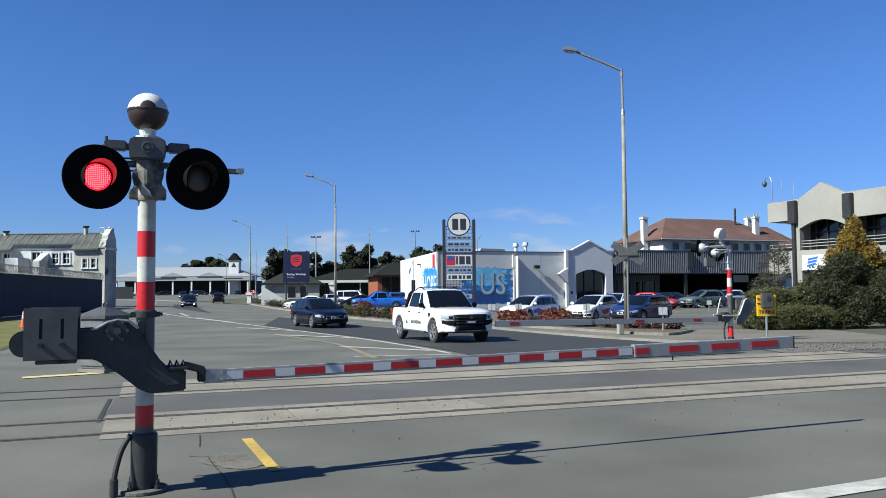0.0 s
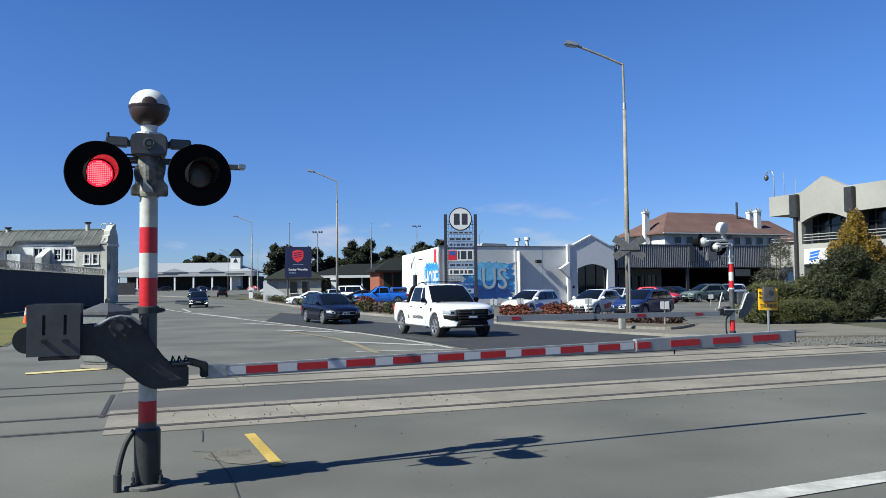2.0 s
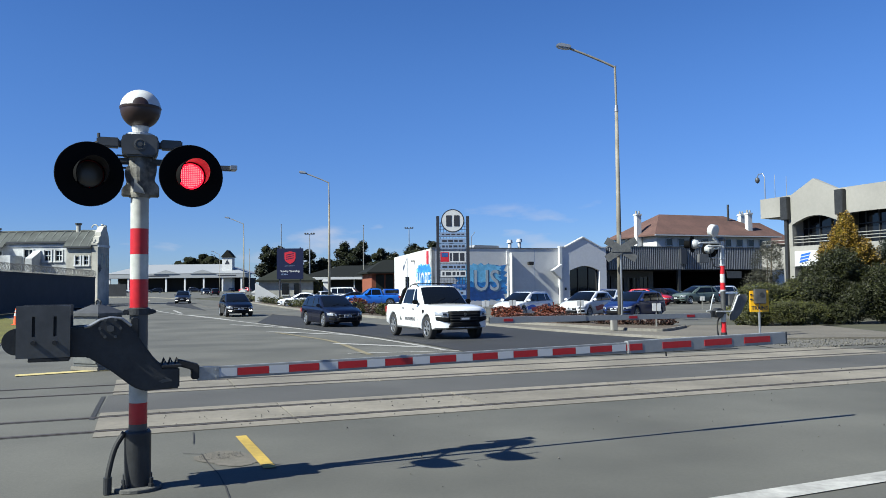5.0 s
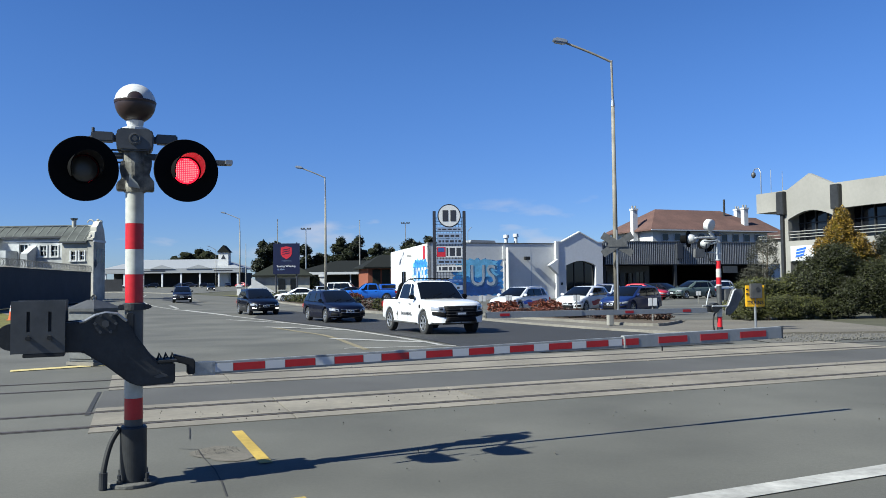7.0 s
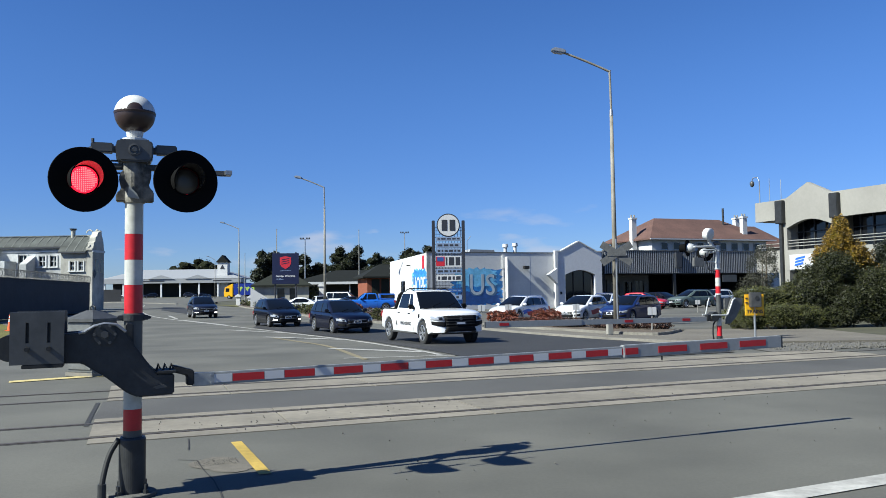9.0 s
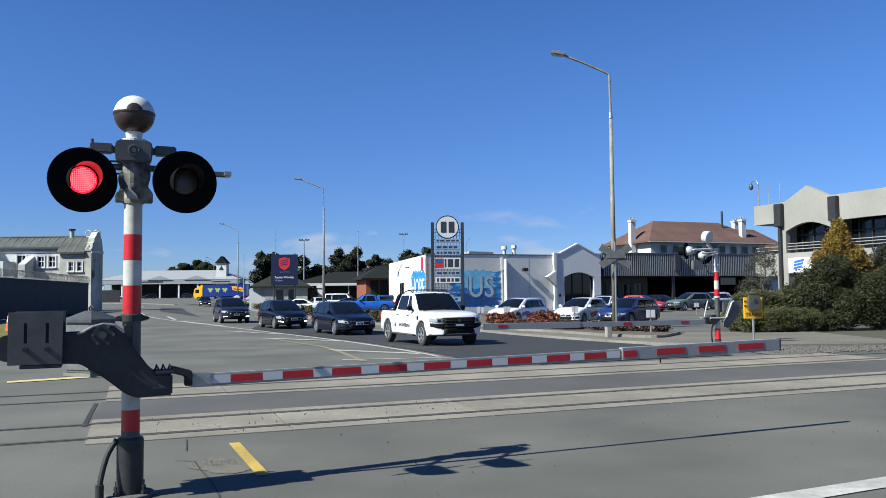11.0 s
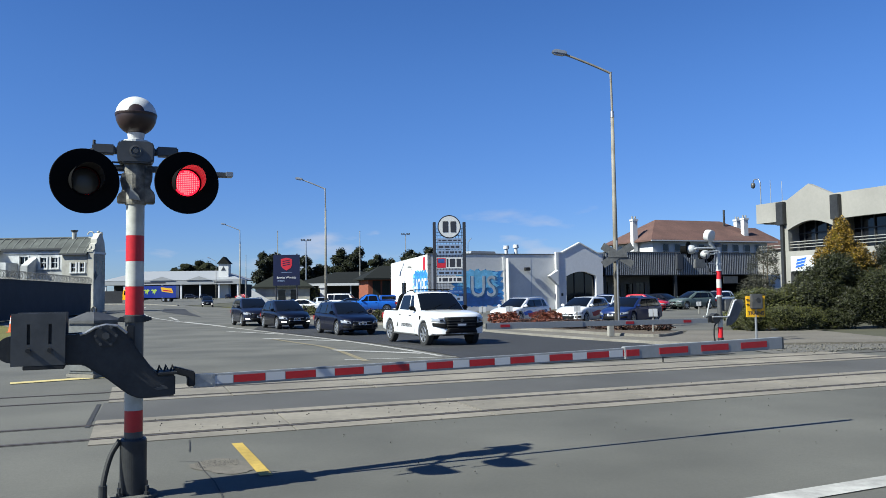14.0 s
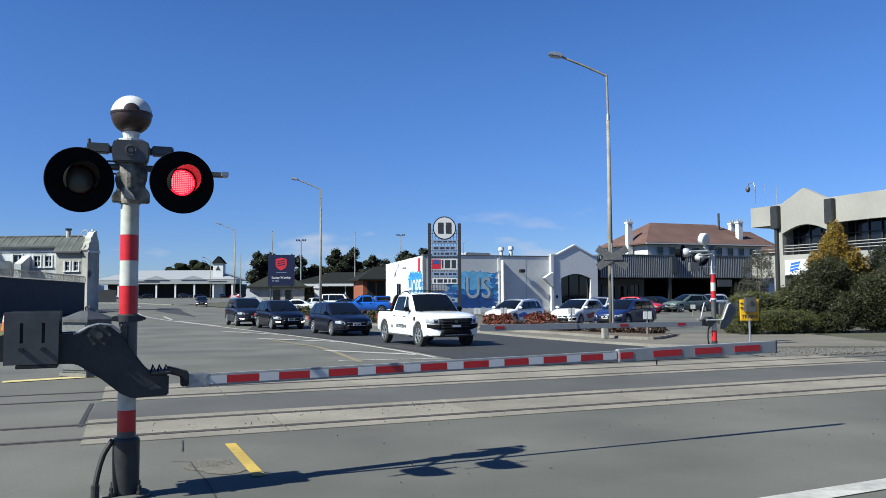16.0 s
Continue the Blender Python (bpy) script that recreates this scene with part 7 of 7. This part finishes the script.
            if not tray:
                part("window_trim", tube([(warp(x, yg(x, zbelt(x) + 0.03)), sg * (yg(x, zbelt(x) + 0.03) + 0.008), zbelt(x) + 0.035) for x in [xrb + 0.30 + (front_lo + 0.06 - xrb - 0.30) * i / 8 for i in range(9)]], 0.010, 5), M["plastic"], c)
        if tray:
            gw0, gw1 = hw * 0.54, hw * 0.62
            front_panel("front_bumper", [(-hw * 0.60, zn + 0.03), (hw * 0.60, zn + 0.03), (hw * 0.52, zf - 0.38), (-hw * 0.52, zf - 0.38)], M["plastic"], "black lower bumper", 0.022)
            for sg in (-1, 1):
                front_panel("bumper_corner", [(sg * hw * 0.56, zn + 0.16), (sg * hw * 0.96, zn + 0.24), (sg * hw * 0.97, zn + 0.35), (sg * hw * 0.55, zn + 0.33)], M["plastic"], "black fog lamp surround", 0.016)
            gr = front_panel("grille", [(-gw0, zf - 0.40), (gw0, zf - 0.40), (gw1, zf - 0.03), (-gw1, zf - 0.03)], M["plastic"], "matt black mesh grille", 0.014)
            for k in range(3):
                front_panel("grille_bar", [(-gw0, zf - 0.32 + k * 0.085), (gw0, zf - 0.32 + k * 0.085), (gw0 * 1.03, zf - 0.29 + k * 0.085), (-gw0 * 1.03, zf - 0.29 + k * 0.085)], M["black"], "", 0.026, gr)
        else:
            gw = hw * 0.52
            gr = front_panel("grille", [(-gw * 0.86, zf - 0.22), (gw * 0.86, zf - 0.22), (gw, zf - 0.055), (-gw, zf - 0.055)], M["plastic"], "dark grille", 0.010)
            for dz in (-0.07, -0.21):
                front_panel("grille_bar", [(-gw * 0.93, zf + dz - 0.008), (gw * 0.93, zf + dz - 0.008), (gw * 0.93, zf + dz + 0.010), (-gw * 0.93, zf + dz + 0.010)], M["chrome"], "", 0.020, gr)
            front_panel("lower_intake", [(-hw * 0.52, zn + 0.00), (hw * 0.52, zn + 0.00), (hw * 0.56, zn + 0.15), (-hw * 0.56, zn + 0.15)], M["plastic"], "", 0.010)
        part("badge", C(0.05, 0.05, (xf + 0.02, 0, zf - 0.135), (xf + 0.035, 0, zf - 0.135), 16), M["chrome"] if not tray else M["grey_mid"], gr)
        zp = zn + 0.17 if not tray else zn + 0.22
        pl = part("plate", B(xf + 0.015, xf + 0.03, -0.18, 0.18, zp, zp + 0.12), M["plate"] if not tray else M["sign_dark"], c, "number plate with plain bars")
        part("bar", B(xf + 0.031, xf + 0.033, -0.14, 0.14, zp + 0.03, zp + 0.09), M["sign_dark"] if not tray else M["plate"], pl)
        for sg in (-0.35, 0.2):
            part("wiper", tube([(warp(xfb - 0.08, sg), sg, ztop(xfb - 0.08, sg) + 0.02), (warp(xfb - 0.22, sg + 0.35), sg + 0.35, ztop(xfb - 0.22, sg + 0.35) + 0.022)], 0.009, 5), M["plastic"], c)
    if rails:
        for sg in (-1, 1):
            ys = sg * (wt - 0.06)
            part("roof_rail", tube([(xrt + 0.1, ys, zroof - 0.04), (xrt + 0.22, ys, zroof + 0.045), ((xrt + xft) / 2, ys, zroof + 0.075), (xft - 0.3, ys, zroof + 0.05), (xft - 0.12, ys, zroof - 0.03)], 0.016, 6), M["chrome"] if not tray else M["plastic"], c)
    for x0, x1, z0, z1, mm in stripes:
        for sg in (-1, 1):
            rows = []
            for k in range(4):
                v = k / 3
                row = []
                for i in range(7):
                    x = (x0 + (x1 - x0) * i / 6) * (1 - v) + (x0 + 0.25 + (x1 - x0 - 0.10) * i / 6) * v
                    z = z0 + (z1 - z0) * v + 0.05 * math.sin(i * 0.9)
                    row.append((x, sg * (yside(x, z) + 0.005), z))
                rows.append(row)
            grid_part("livery_stripe", rows, M[mm], c)
    return c


HATCH = dict(L=4.3, W=1.78, H=1.52, belt=[(-2.15, 0.72), (-2.10, 0.90), (-1.95, 0.99), (-0.9, 0.985), (0.7, 0.95), (1.15, 0.945), (1.5, 0.90), (1.9, 0.81), (2.06, 0.74), (2.13, 0.66), (2.15, 0.58)], cabin=(-2.08, -1.55, 0.0, 1.22), wb=2.6)
WAGON = dict(L=4.7, W=1.78, H=1.5, belt=[(-2.35, 0.70), (-2.30, 0.90), (-2.15, 0.98), (-1.0, 0.96), (0.8, 0.93), (1.2, 0.925), (1.7, 0.87), (2.1, 0.79), (2.26, 0.73), (2.33, 0.66), (2.35, 0.58)], cabin=(-2.28, -1.85, 0.15, 1.30), wb=2.7, rails=True)
SUV = dict(L=4.65, W=1.88, H=1.68, belt=[(-2.32, 0.8), (-2.27, 1.0), (-2.12, 1.10), (-0.9, 1.10), (0.8, 1.07), (1.2, 1.06), (1.6, 1.02), (2.0, 0.95), (2.2, 0.89), (2.29, 0.82), (2.32, 0.72)], cabin=(-2.25, -1.75, 0.05, 1.25), wb=2.7, wheel_r=0.36, clear=0.24, rails=True)
SEDAN = dict(L=4.7, W=1.8, H=1.45, belt=[(-2.35, 0.75), (-2.28, 0.93), (-2.1, 0.97), (-1.4, 0.96), (0.8, 0.91), (1.2, 0.90), (1.7, 0.83), (2.15, 0.73), (2.31, 0.64), (2.35, 0.54)], cabin=(-1.85, -0.85, 0.1, 1.25), wb=2.75)
UTE = dict(L=5.24, W=1.86, H=1.80, belt=[(-2.62, 0.98), (-2.59, 1.11), (-2.5, 1.14), (-0.95, 1.14), (-0.9, 1.17), (0.95, 1.14), (1.2, 1.14), (1.7, 1.13), (2.2, 1.09), (2.45, 1.05), (2.56, 1.01), (2.61, 0.94), (2.62, 0.88)], cabin=(-1.02, -0.72, 0.38, 1.22), wb=3.22, wheel_r=0.39, clear=0.34, rails=True, tray=True, nose=(0.07, 0.30))


def ute_extras(u, sports=True):
    hw = 0.93
    part("tray_opening", B(-2.50, -1.06, -0.72, 0.72, 1.10, 1.155), M["plastic"], u, "black tray liner")
    part("tray_rail", B(-2.54, -1.04, -0.86, -0.74, 1.14, 1.165, 0.01), M["plastic"], u)
    part("tray_rail", B(-2.54, -1.04, 0.74, 0.86, 1.14, 1.165, 0.01), M["plastic"], u)
    if sports:
        for sg in (-1, 1):
            part("sports_bar", prism([(-1.62, 1.16), (-1.18, 1.66), (-0.95, 1.74), (-0.85, 1.66), (-1.02, 1.60), (-1.38, 1.16)], *sorted((sg * 0.60, sg * 0.72)), "XZ", 0.02), M["plastic"], u)
    for sg in (-1, 1):
        y = sorted((sg * 0.86, sg * 0.99))
        part("side_step", B(-1.10, 1.05, y[0], y[1], 0.33, 0.39, 0.02), M["grey_mid"], u)
        part("fog_lamp", C(0.04, 0.04, (2.40, sg * 0.70, 0.70), (2.515, sg * 0.70, 0.70), 14), M["headlight"], u)
        part("door_vent", B(1.24, 1.38, *sorted((sg * 0.905, sg * 0.938)), 0.86, 1.0, 0.012), M["plastic"], u, "black wing vent")
    part("skid_plate", prism([(2.36, 0.36), (2.56, 0.40), (2.64, 0.465), (2.40, 0.465)], -0.56, 0.56, "XZ", 0.012), M["grey_mid"], u, "grey skid plate")
    part("roof_rack_bar", B(-0.25, -0.17, -0.66, 0.66, 1.845, 1.875, 0.012), M["plastic"], u)
    part("roof_rack_bar", B(0.22, 0.30, -0.64, 0.64, 1.845, 1.875, 0.012), M["plastic"], u)
    part("bonnet_seam", B(1.24, 1.255, -0.7, 0.7, 1.165, 1.187), M["plastic"], u)


# the white ute that waits at the barrier
ute = car("ute", pose(-0.12, 25.75, 0, 0, 0, -67), "white double-cab ute with black grille and alloy wheels", "ute", paint="white", **UTE)
ute_extras(ute)
part("lettering", text_bm("ENGINEERING", 0.155, 0.002, 0.002), M["sign_dark"], ute, m=Matrix.Translation((0.12, -0.942, 0.66)) @ pose(0, 0, 0, 90))
part("emblem", prism([(-0.86, 0.60), (-0.70, 0.60), (-0.77, 0.74)], -0.945, -0.936, "XZ"), M["grey_mid"], ute)
part("aerial", C(0.008, 0.004, (0.5, 0.3, 1.8), (0.25, 0.3, 2.0), 6), M["black"], ute)

# moving cars of the queue
wagon = car("station_wagon", pose(-3.79, 32.9, 0, 0, 0, -60), "dark navy station wagon with silver roof rails", "car", paint="navy", **WAGON)
niro = car("hatchback", pose(-7.48, 39.2, 0, 0, 0, -59), "black compact crossover with lit running lights", "car", paint="black", lit=True, **{**HATCH, "H": 1.56, "rails": True})
suv = car("suv", pose(-10.2, 44.0, 0, 0, 0, -60), "dark slate blue SUV", "car", paint="slate", lit=True, **SUV)
suv_b = car("suv", pose(-36, 120, 0, 0, 0, -65), "black SUV coming round the bend", "car", paint="black", lit=True, **SUV)
leaver = car("suv", pose(-34, 115, 0, 0, 0, 110), "dark SUV driving away", "car", paint="black", **SUV)


def truck():
    t = thing("box_truck", pose(-60, 185, zg(185), 0, 0, 180), "yellow cab truck with a long blue painted box body", "truck")
    # x forwards
    part("chassis", B(-6.5, 5.0, -1.1, 1.1, 0.7, 1.0), M["plastic"], t)
    cab = part("cab", prism([(4.6, 0.6), (6.9, 0.6), (7.0, 1.6), (6.75, 3.1), (6.2, 3.35), (4.6, 3.35)], -1.2, 1.2, "XZ", 0.06), PAINT["truckyellow"], t, "yellow cab")
    part("wind_deflector", prism([(4.6, 3.36), (6.2, 3.36), (4.9, 4.1), (4.6, 4.1)], -1.0, 1.0, "XZ", 0.04), PAINT["truckyellow"], t)
    part("windscreen", prism([(6.93, 1.85), (6.97, 1.85), (6.80, 2.95), (6.76, 2.95)], -1.05, 1.05, "XZ"), M["car_glass"], cab)
    for sg in (-1, 1):
        part("side_window", B(5.5, 6.5, *sorted((sg * 1.19, sg * 1.215)), 1.95, 2.9), M["car_glass"], cab)
        bx = part("fuel_tank", B(1.5, 3.2, *sorted((sg * 0.8, sg * 1.2)), 0.45, 0.95, 0.05), M["galv"], t)
    box_ = part("box_body", B(-6.9, 4.3, -1.25, 1.25, 1.05, 4.15, 0.03), PAINT["truckblue"], t, "deep blue box body")
    rnd = random.Random(2)
    for sg in (-1, 1):
        y = sorted((sg * 1.252, sg * 1.262))
        for k in range(3):
            x = 2.6 - k * 1.9
            part("emblem", prism([(x - 0.8, 3.0), (x - 0.4, 2.6), (x - 0.2, 1.9), (x, 2.4), (x + 0.35, 2.2), (x + 0.3, 2.8), (x + 0.75, 3.0), (x + 0.4, 3.3), (x, 3.05), (x - 0.3, 3.35)], y[0], y[1], "XZ"), M["map_green"], box_, "yellow green map shape")
        part("emblem", prism([(-6.2, 2.2), (-3.2, 2.7), (-3.0, 3.8), (-5.8, 3.4)], y[0], y[1], "XZ"), M["yellow_box"], box_, "orange emblem block")
        part("emblem", prism([(-5.8, 2.55), (-3.5, 2.9), (-3.4, 3.2), (-5.7, 2.85)], *sorted((sg * 1.263, sg * 1.27)), "XZ"), M["sign_red"], box_)
    for xw in (5.6, -3.6, -4.9):
        for sg in (-1, 1):
            w = part("wheel", C(0.5, 0.5, (xw, sg * 0.9, 0.5), (xw, sg * 1.2, 0.5), 20), M["tyre"], t)
            part("rim", C(0.27, 0.24, (xw, sg * 1.19, 0.5), (xw, sg * 1.215, 0.5), 16), M["rim"], w)
    return t


box_truck = truck()

# parked cars
DK = "parked cars"
car("station_wagon", pose(4.55, 42.0, 0, 0, 0, -128), "white wagon with coloured livery stripes", "car", paint="white", group=DK, stripes=((-1.2, 0.4, 0.4, 0.62, "sign_red"), (-0.2, 1.0, 0.5, 0.7, "logo_blue"), (-2.0, -0.8, 0.45, 0.75, "mural_deep")), **WAGON)
car("hatchback", pose(7.65, 40.6, 0, 0, 0, -128), "white hatchback with coloured livery stripes", "car", paint="white", group=DK, stripes=((-0.8, 0.5, 0.45, 0.7, "sign_red"), (-1.6, -0.6, 0.4, 0.6, "grey_mid")), **HATCH)
car("station_wagon", pose(9.75, 39.2, 0, 0, 0, -132), "dark blue station wagon parked by the garden bed", "car", paint="dkblue", group=DK, **{**WAGON, "rails": False})
car("hatchback", pose(11.3, 52.2, 0, 0, 0, -120), "plain white parked hatchback", "car", paint="white", group=DK, **HATCH)
car("hatchback", pose(17.0, 63.4, 0, 0, 0, -40), "bright red parked hatchback", "car", paint="red", group=DK, **HATCH)
car("hatchback", pose(20.0, 68.5, 0, 0, 0, -60), "black hatchback parked before the canopy", "car", paint="black", group=DK, **HATCH)
car("suv", pose(21.5, 66.0, 0, 0, 0, 203), "grey-green SUV parked side on", "car", paint="green", group=DK, **SUV)
car("suv", pose(25.3, 71.0, 0, 0, 0, 215), "white SUV parked by the canopy", "car", paint="white", group=DK, **SUV)
car("hatchback", pose(14.8, 66.0, 0, 0, 0, -70), "dark parked car under the canopy", "car", paint="dkblue", group=DK, **HATCH)
car("suv", pose(28.0, 67.0, 0, 0, 0, -75), "green parked car beside the shrubs", "car", paint="green", group=DK, **SUV)
blue_ute = car("ute", pose(-5.4, 66.5, 0, 0, 0, 190), "bright blue parked ute with a canopy", "ute", paint="blue", group=DK, **UTE)
part("tray_canopy", B(-2.5, -1.0, -0.80, 0.80, 1.15, 1.72, 0.08), PAINT["blue"], blue_ute)
for sg in (-1, 1):
    part("canopy_window", B(-2.4, -1.15, *sorted((sg * 0.79, sg * 0.808)), 1.3, 1.6), M["car_glass"], blue_ute)
car("sedan", pose(-8.0, 74.5, 0, 0, 0, 190), "dark sedan parked behind the ute", "car", paint="black", group=DK, **SEDAN)
car("sedan", pose(-11.75, 69.0, 0, 0, 0, 187), "white parked sedan behind the notice board", "car", paint="white", group=DK, **SEDAN)
car("hatchback", pose(-12.0, 84.0, 0, 0, 0, 110), "silver hatchback parked by the lawn", "car", paint="silver", group=DK, **HATCH)
car("van", pose(-10.6, 93.5, 0, 0, 0, -5), "white van parked by the lodge", "van", paint="white", group=DK, **{**SUV, "L": 4.9, "H": 1.95, "cabin": (-2.3, -2.2, 0.9, 1.75)})
for i, (x, y, p, yaw) in enumerate(((-82, 232, "black", 200), (-86, 230, "black", 190), (-68, 238, "navy", 20), (-73, 240, "slate", 10), (-62, 240, "black", -70), (-57, 236, "red", 160), (-93, 236, "white", 15), (-98, 242, "black", 5))):
    car("hatchback", pose(x, y, zg(y) - 0.02, 0, 0, yaw), "small parked car before the far showroom", "car", paint=p, group="cars at the showroom", detail=False, **{k: v for k, v in (SUV if i % 3 == 0 else HATCH).items()})


# ---- what moves ----
LANE = smooth_line([(3.2, 18.8), (-0.05, 25.6), (-3.79, 32.9), (-7.48, 39.2), (-10.2, 44.0), (-14.9, 53.5), (-17.6, 59), (-21.2, 68), (-27.0, 84.5), (-31.2, 98), (-36, 113), (-41, 130), (-50, 155), (-62, 185)], 12)
LANE_V = [Vector(p) for p in LANE]
LANE_S = [0.0]
for a_, b__ in zip(LANE_V, LANE_V[1:]):
    LANE_S.append(LANE_S[-1] + (b__ - a_).length)


def lane_pose(s):
    """The pose of a car s metres up the lane, facing down it."""
    s = max(0.5, min(LANE_S[-1] - 0.6, s))
    def at(q):
        i = max(k for k in range(len(LANE_S) - 1) if LANE_S[k] <= q)
        return LANE_V[i].lerp(LANE_V[i + 1], (q - LANE_S[i]) / (LANE_S[i + 1] - LANE_S[i]))
    p, d = at(s), at(s - 1.3 if s > 1.8 else 0) - at(min(LANE_S[-1] - 0.01, s + 1.3))
    q = settle((p.x, p.y, zg(p.y)))
    return pose(q.x, q.y, q.z, 0, 0, math.degrees(math.atan2(d.y, d.x)) - 3.0)


def ease(rows, t):
    """Monotone cubic through (t, s) rows."""
    if t <= rows[0][0]:
        return rows[0][1]
    if t >= rows[-1][0]:
        return rows[-1][1]
    i = max(k for k in range(len(rows) - 1) if rows[k][0] <= t)
    def slope(k):
        if k == 0 or k == len(rows) - 1:
            return 0.0 if k else (rows[1][1] - rows[0][1]) / (rows[1][0] - rows[0][0])
        a = (rows[k][1] - rows[k - 1][1]) / (rows[k][0] - rows[k - 1][0])
        b = (rows[k + 1][1] - rows[k][1]) / (rows[k + 1][0] - rows[k][0])
        return 0.0 if a * b <= 0 else 2 * a * b / (a + b)
    (t0, s0), (t1, s1) = rows[i], rows[i + 1]
    h = t1 - t0
    u = (t - t0) / h
    return s0 * (2 * u ** 3 - 3 * u * u + 1) + slope(i) * h * (u ** 3 - 2 * u * u + u) + s1 * (-2 * u ** 3 + 3 * u * u) + slope(i + 1) * h * (u ** 3 - u * u)


def drive(ob, rows, poser, wheel_r):
    """Key a car by distance over time, and roll its wheels."""
    walk(ob, [(k * 0.2, poser(ease(rows, k * 0.2))) for k in range(81)])
    wheels = [c for c in ob.children if c.name.startswith("wheel") and not c.name.startswith("wheel_arch")]
    last = max(t for (t, s), (t2, s2) in zip(rows[1:], rows) if abs(s - s2) > 1e-3)
    for w in wheels:
        rest = w.matrix_basis.copy()
        sg = 1 if rest.translation.y > 0 else -1
        out, prev, a = [], ease(rows, 0), 0.0
        for k in range(int(last * 30) + 2):
            s = ease(rows, k / 30)
            a += (prev - s) / wheel_r
            prev = s
            out.append((k / 30, rest @ Matrix.Rotation(a * sg, 4, "Z")))
        out.append((16.0, out[-1][1]))
        walk(w, out)


def path_pose(pts, back=False):
    """A poser along points, s from 0 to 1 between first and last."""
    line = [Vector(p) for p in smooth_line(pts, 10)]
    acc = [0.0]
    for a, b in zip(line, line[1:]):
        acc.append(acc[-1] + (b - a).length)
    def f(s):
        s = max(0.0, min(acc[-1] - 0.02, s))
        i = max(k for k in range(len(acc) - 1) if acc[k] <= s)
        p = line[i].lerp(line[i + 1], (s - acc[i]) / (acc[i + 1] - acc[i]))
        d = line[min(i + 2, len(line) - 1)] - line[max(i - 1, 0)]
        d = -d if back else d
        q = settle((p.x, p.y, zg(p.y)))
        return pose(q.x, q.y, q.z, 0, 0, math.degrees(math.atan2(d.y, d.x)))
    return f


def motions():
    drive(wagon, [(0, 19.43), (0.5, 19.13), (1, 18.88), (1.5, 18.58), (2, 18.36), (2.5, 18.13), (3, 17.93), (3.5, 17.78), (4, 17.63), (6.5, 16.88), (7, 16.68), (7.5, 16.48), (8, 16.33), (8.5, 16.08), (9, 15.83), (11.5, 15.42), (16, 15.42)], lane_pose, 0.33)
    drive(niro, [(0, 75), (1, 64.5), (2, 53.5), (2.5, 48.5), (3, 44.2), (4, 37.8), (5, 32.8), (6.5, 28), (7, 26.8), (7.5, 25.7), (8, 24.8), (8.5, 24.1), (9, 23.6), (11.5, 22.55), (16, 22.55)], lane_pose, 0.33)
    drive(suv, [(0, 160), (3, 110), (4, 94), (5, 81.5), (6.5, 66), (7, 60), (7.5, 55), (8, 50.3), (8.5, 46), (9, 42), (10, 36.3), (11, 32.4), (11.5, 31.0), (12, 29.8), (12.5, 28.9), (13, 28.3), (13.5, 27.95), (16, 27.95)], lane_pose, 0.36)
    drive(suv_b, [(0, 92), (6.5, 56), (8, 27), (9.5, 8), (11.3, 0.1), (16, 0.1)], path_pose([(-33.5, 118), (-40.8, 144), (-48.6, 172), (-66, 208)], True), 0.36)
    drive(leaver, [(0, 0), (2, 17.5), (3, 29), (4.2, 42), (6, 68), (9, 118), (16, 150)], path_pose([(-32.5, 115), (-37, 132), (-39.5, 143), (-46, 165), (-62, 195), (-110, 214), (-160, 222)]), 0.36)
    front = [(0, 18, 217), (2.5, -5, 214), (4, -19.9, 211), (5.2, -31.5, 208), (6.5, -42.0, 204), (7.2, -45.3, 200), (8, -47.2, 196), (8.5, -48.4, 192), (9, -49.4, 189), (10.2, -52.3, 185), (11.5, -56.3, 182), (12, -58.7, 181), (13, -64.2, 180), (14, -70, 180), (14.5, -74, 180), (16, -86, 181)]
    walk(box_truck, [(t, pose(*settle((x + 6.2, y, zg(y))), 0, 0, 180)) for t, x, y in front])
    # the lamps take turns: 0.31 s for one, 0.38 s for the other
    turn = []
    for k in range(-1, 24):
        a = 0.455 + 0.69 * k
        early, late = {3: (0.04, 0), 4: (0, 0.03), 16: (-0.04, 0), 17: (0, -0.06)}.get(k, (0, 0))
        turn.append((a + early, a + 0.30 + late))
    for lens, side_ in LENSES:
        rest = lens.matrix_basis.copy()
        rows, ang = [], 0.0
        lit = lambda t: any(a <= t < b for a, b in turn) == (side_ == "left")
        state = lit(0.0)
        ang = 0.0 if state else 180.0
        rows.append((0.0, ang))
        for k in range(1, 481):
            t = k / 30
            if lit(t) != state:
                state = lit(t)
                if rows[-1][0] < t - 2.5 / 30:
                    rows.append((t - 2 / 30, ang))
                for step in range(-1, 2):
                    ang += 60
                    rows.append((t + step / 30, ang))
        rows.append((16.2, ang))
        walk(lens, [(t, rest @ Matrix.Rotation(radians(a), 4, "Y")) for t, a in rows if t <= 16.2])


def lay_out():
    """Carry the plan beyond the crossing on to the falling land; vehicles, signals and posts keep their size."""
    keep = {"car", "ute", "van", "truck", "railway signal", "barrier", "traffic cone", "cabinet", "post"}
    for ob in list(scene.objects):
        if ob.parent or ob.type not in {"MESH", "EMPTY"}:
            continue
        if ob.type == "MESH":
            if ob.name.startswith("stop_line") or ob.name.startswith("yellow") or ob.name.startswith("crack"):
                continue
            for v in ob.data.vertices:
                v.co = settle(v.co)
        else:
            if ob.name.startswith("track_"):
                continue
            k = fall(ob.location.x, ob.location.y)
            ob.location = settle(ob.location)
            if ob.get("category") not in keep:
                ob.scale = (k, k, k)


lay_out()
motions()
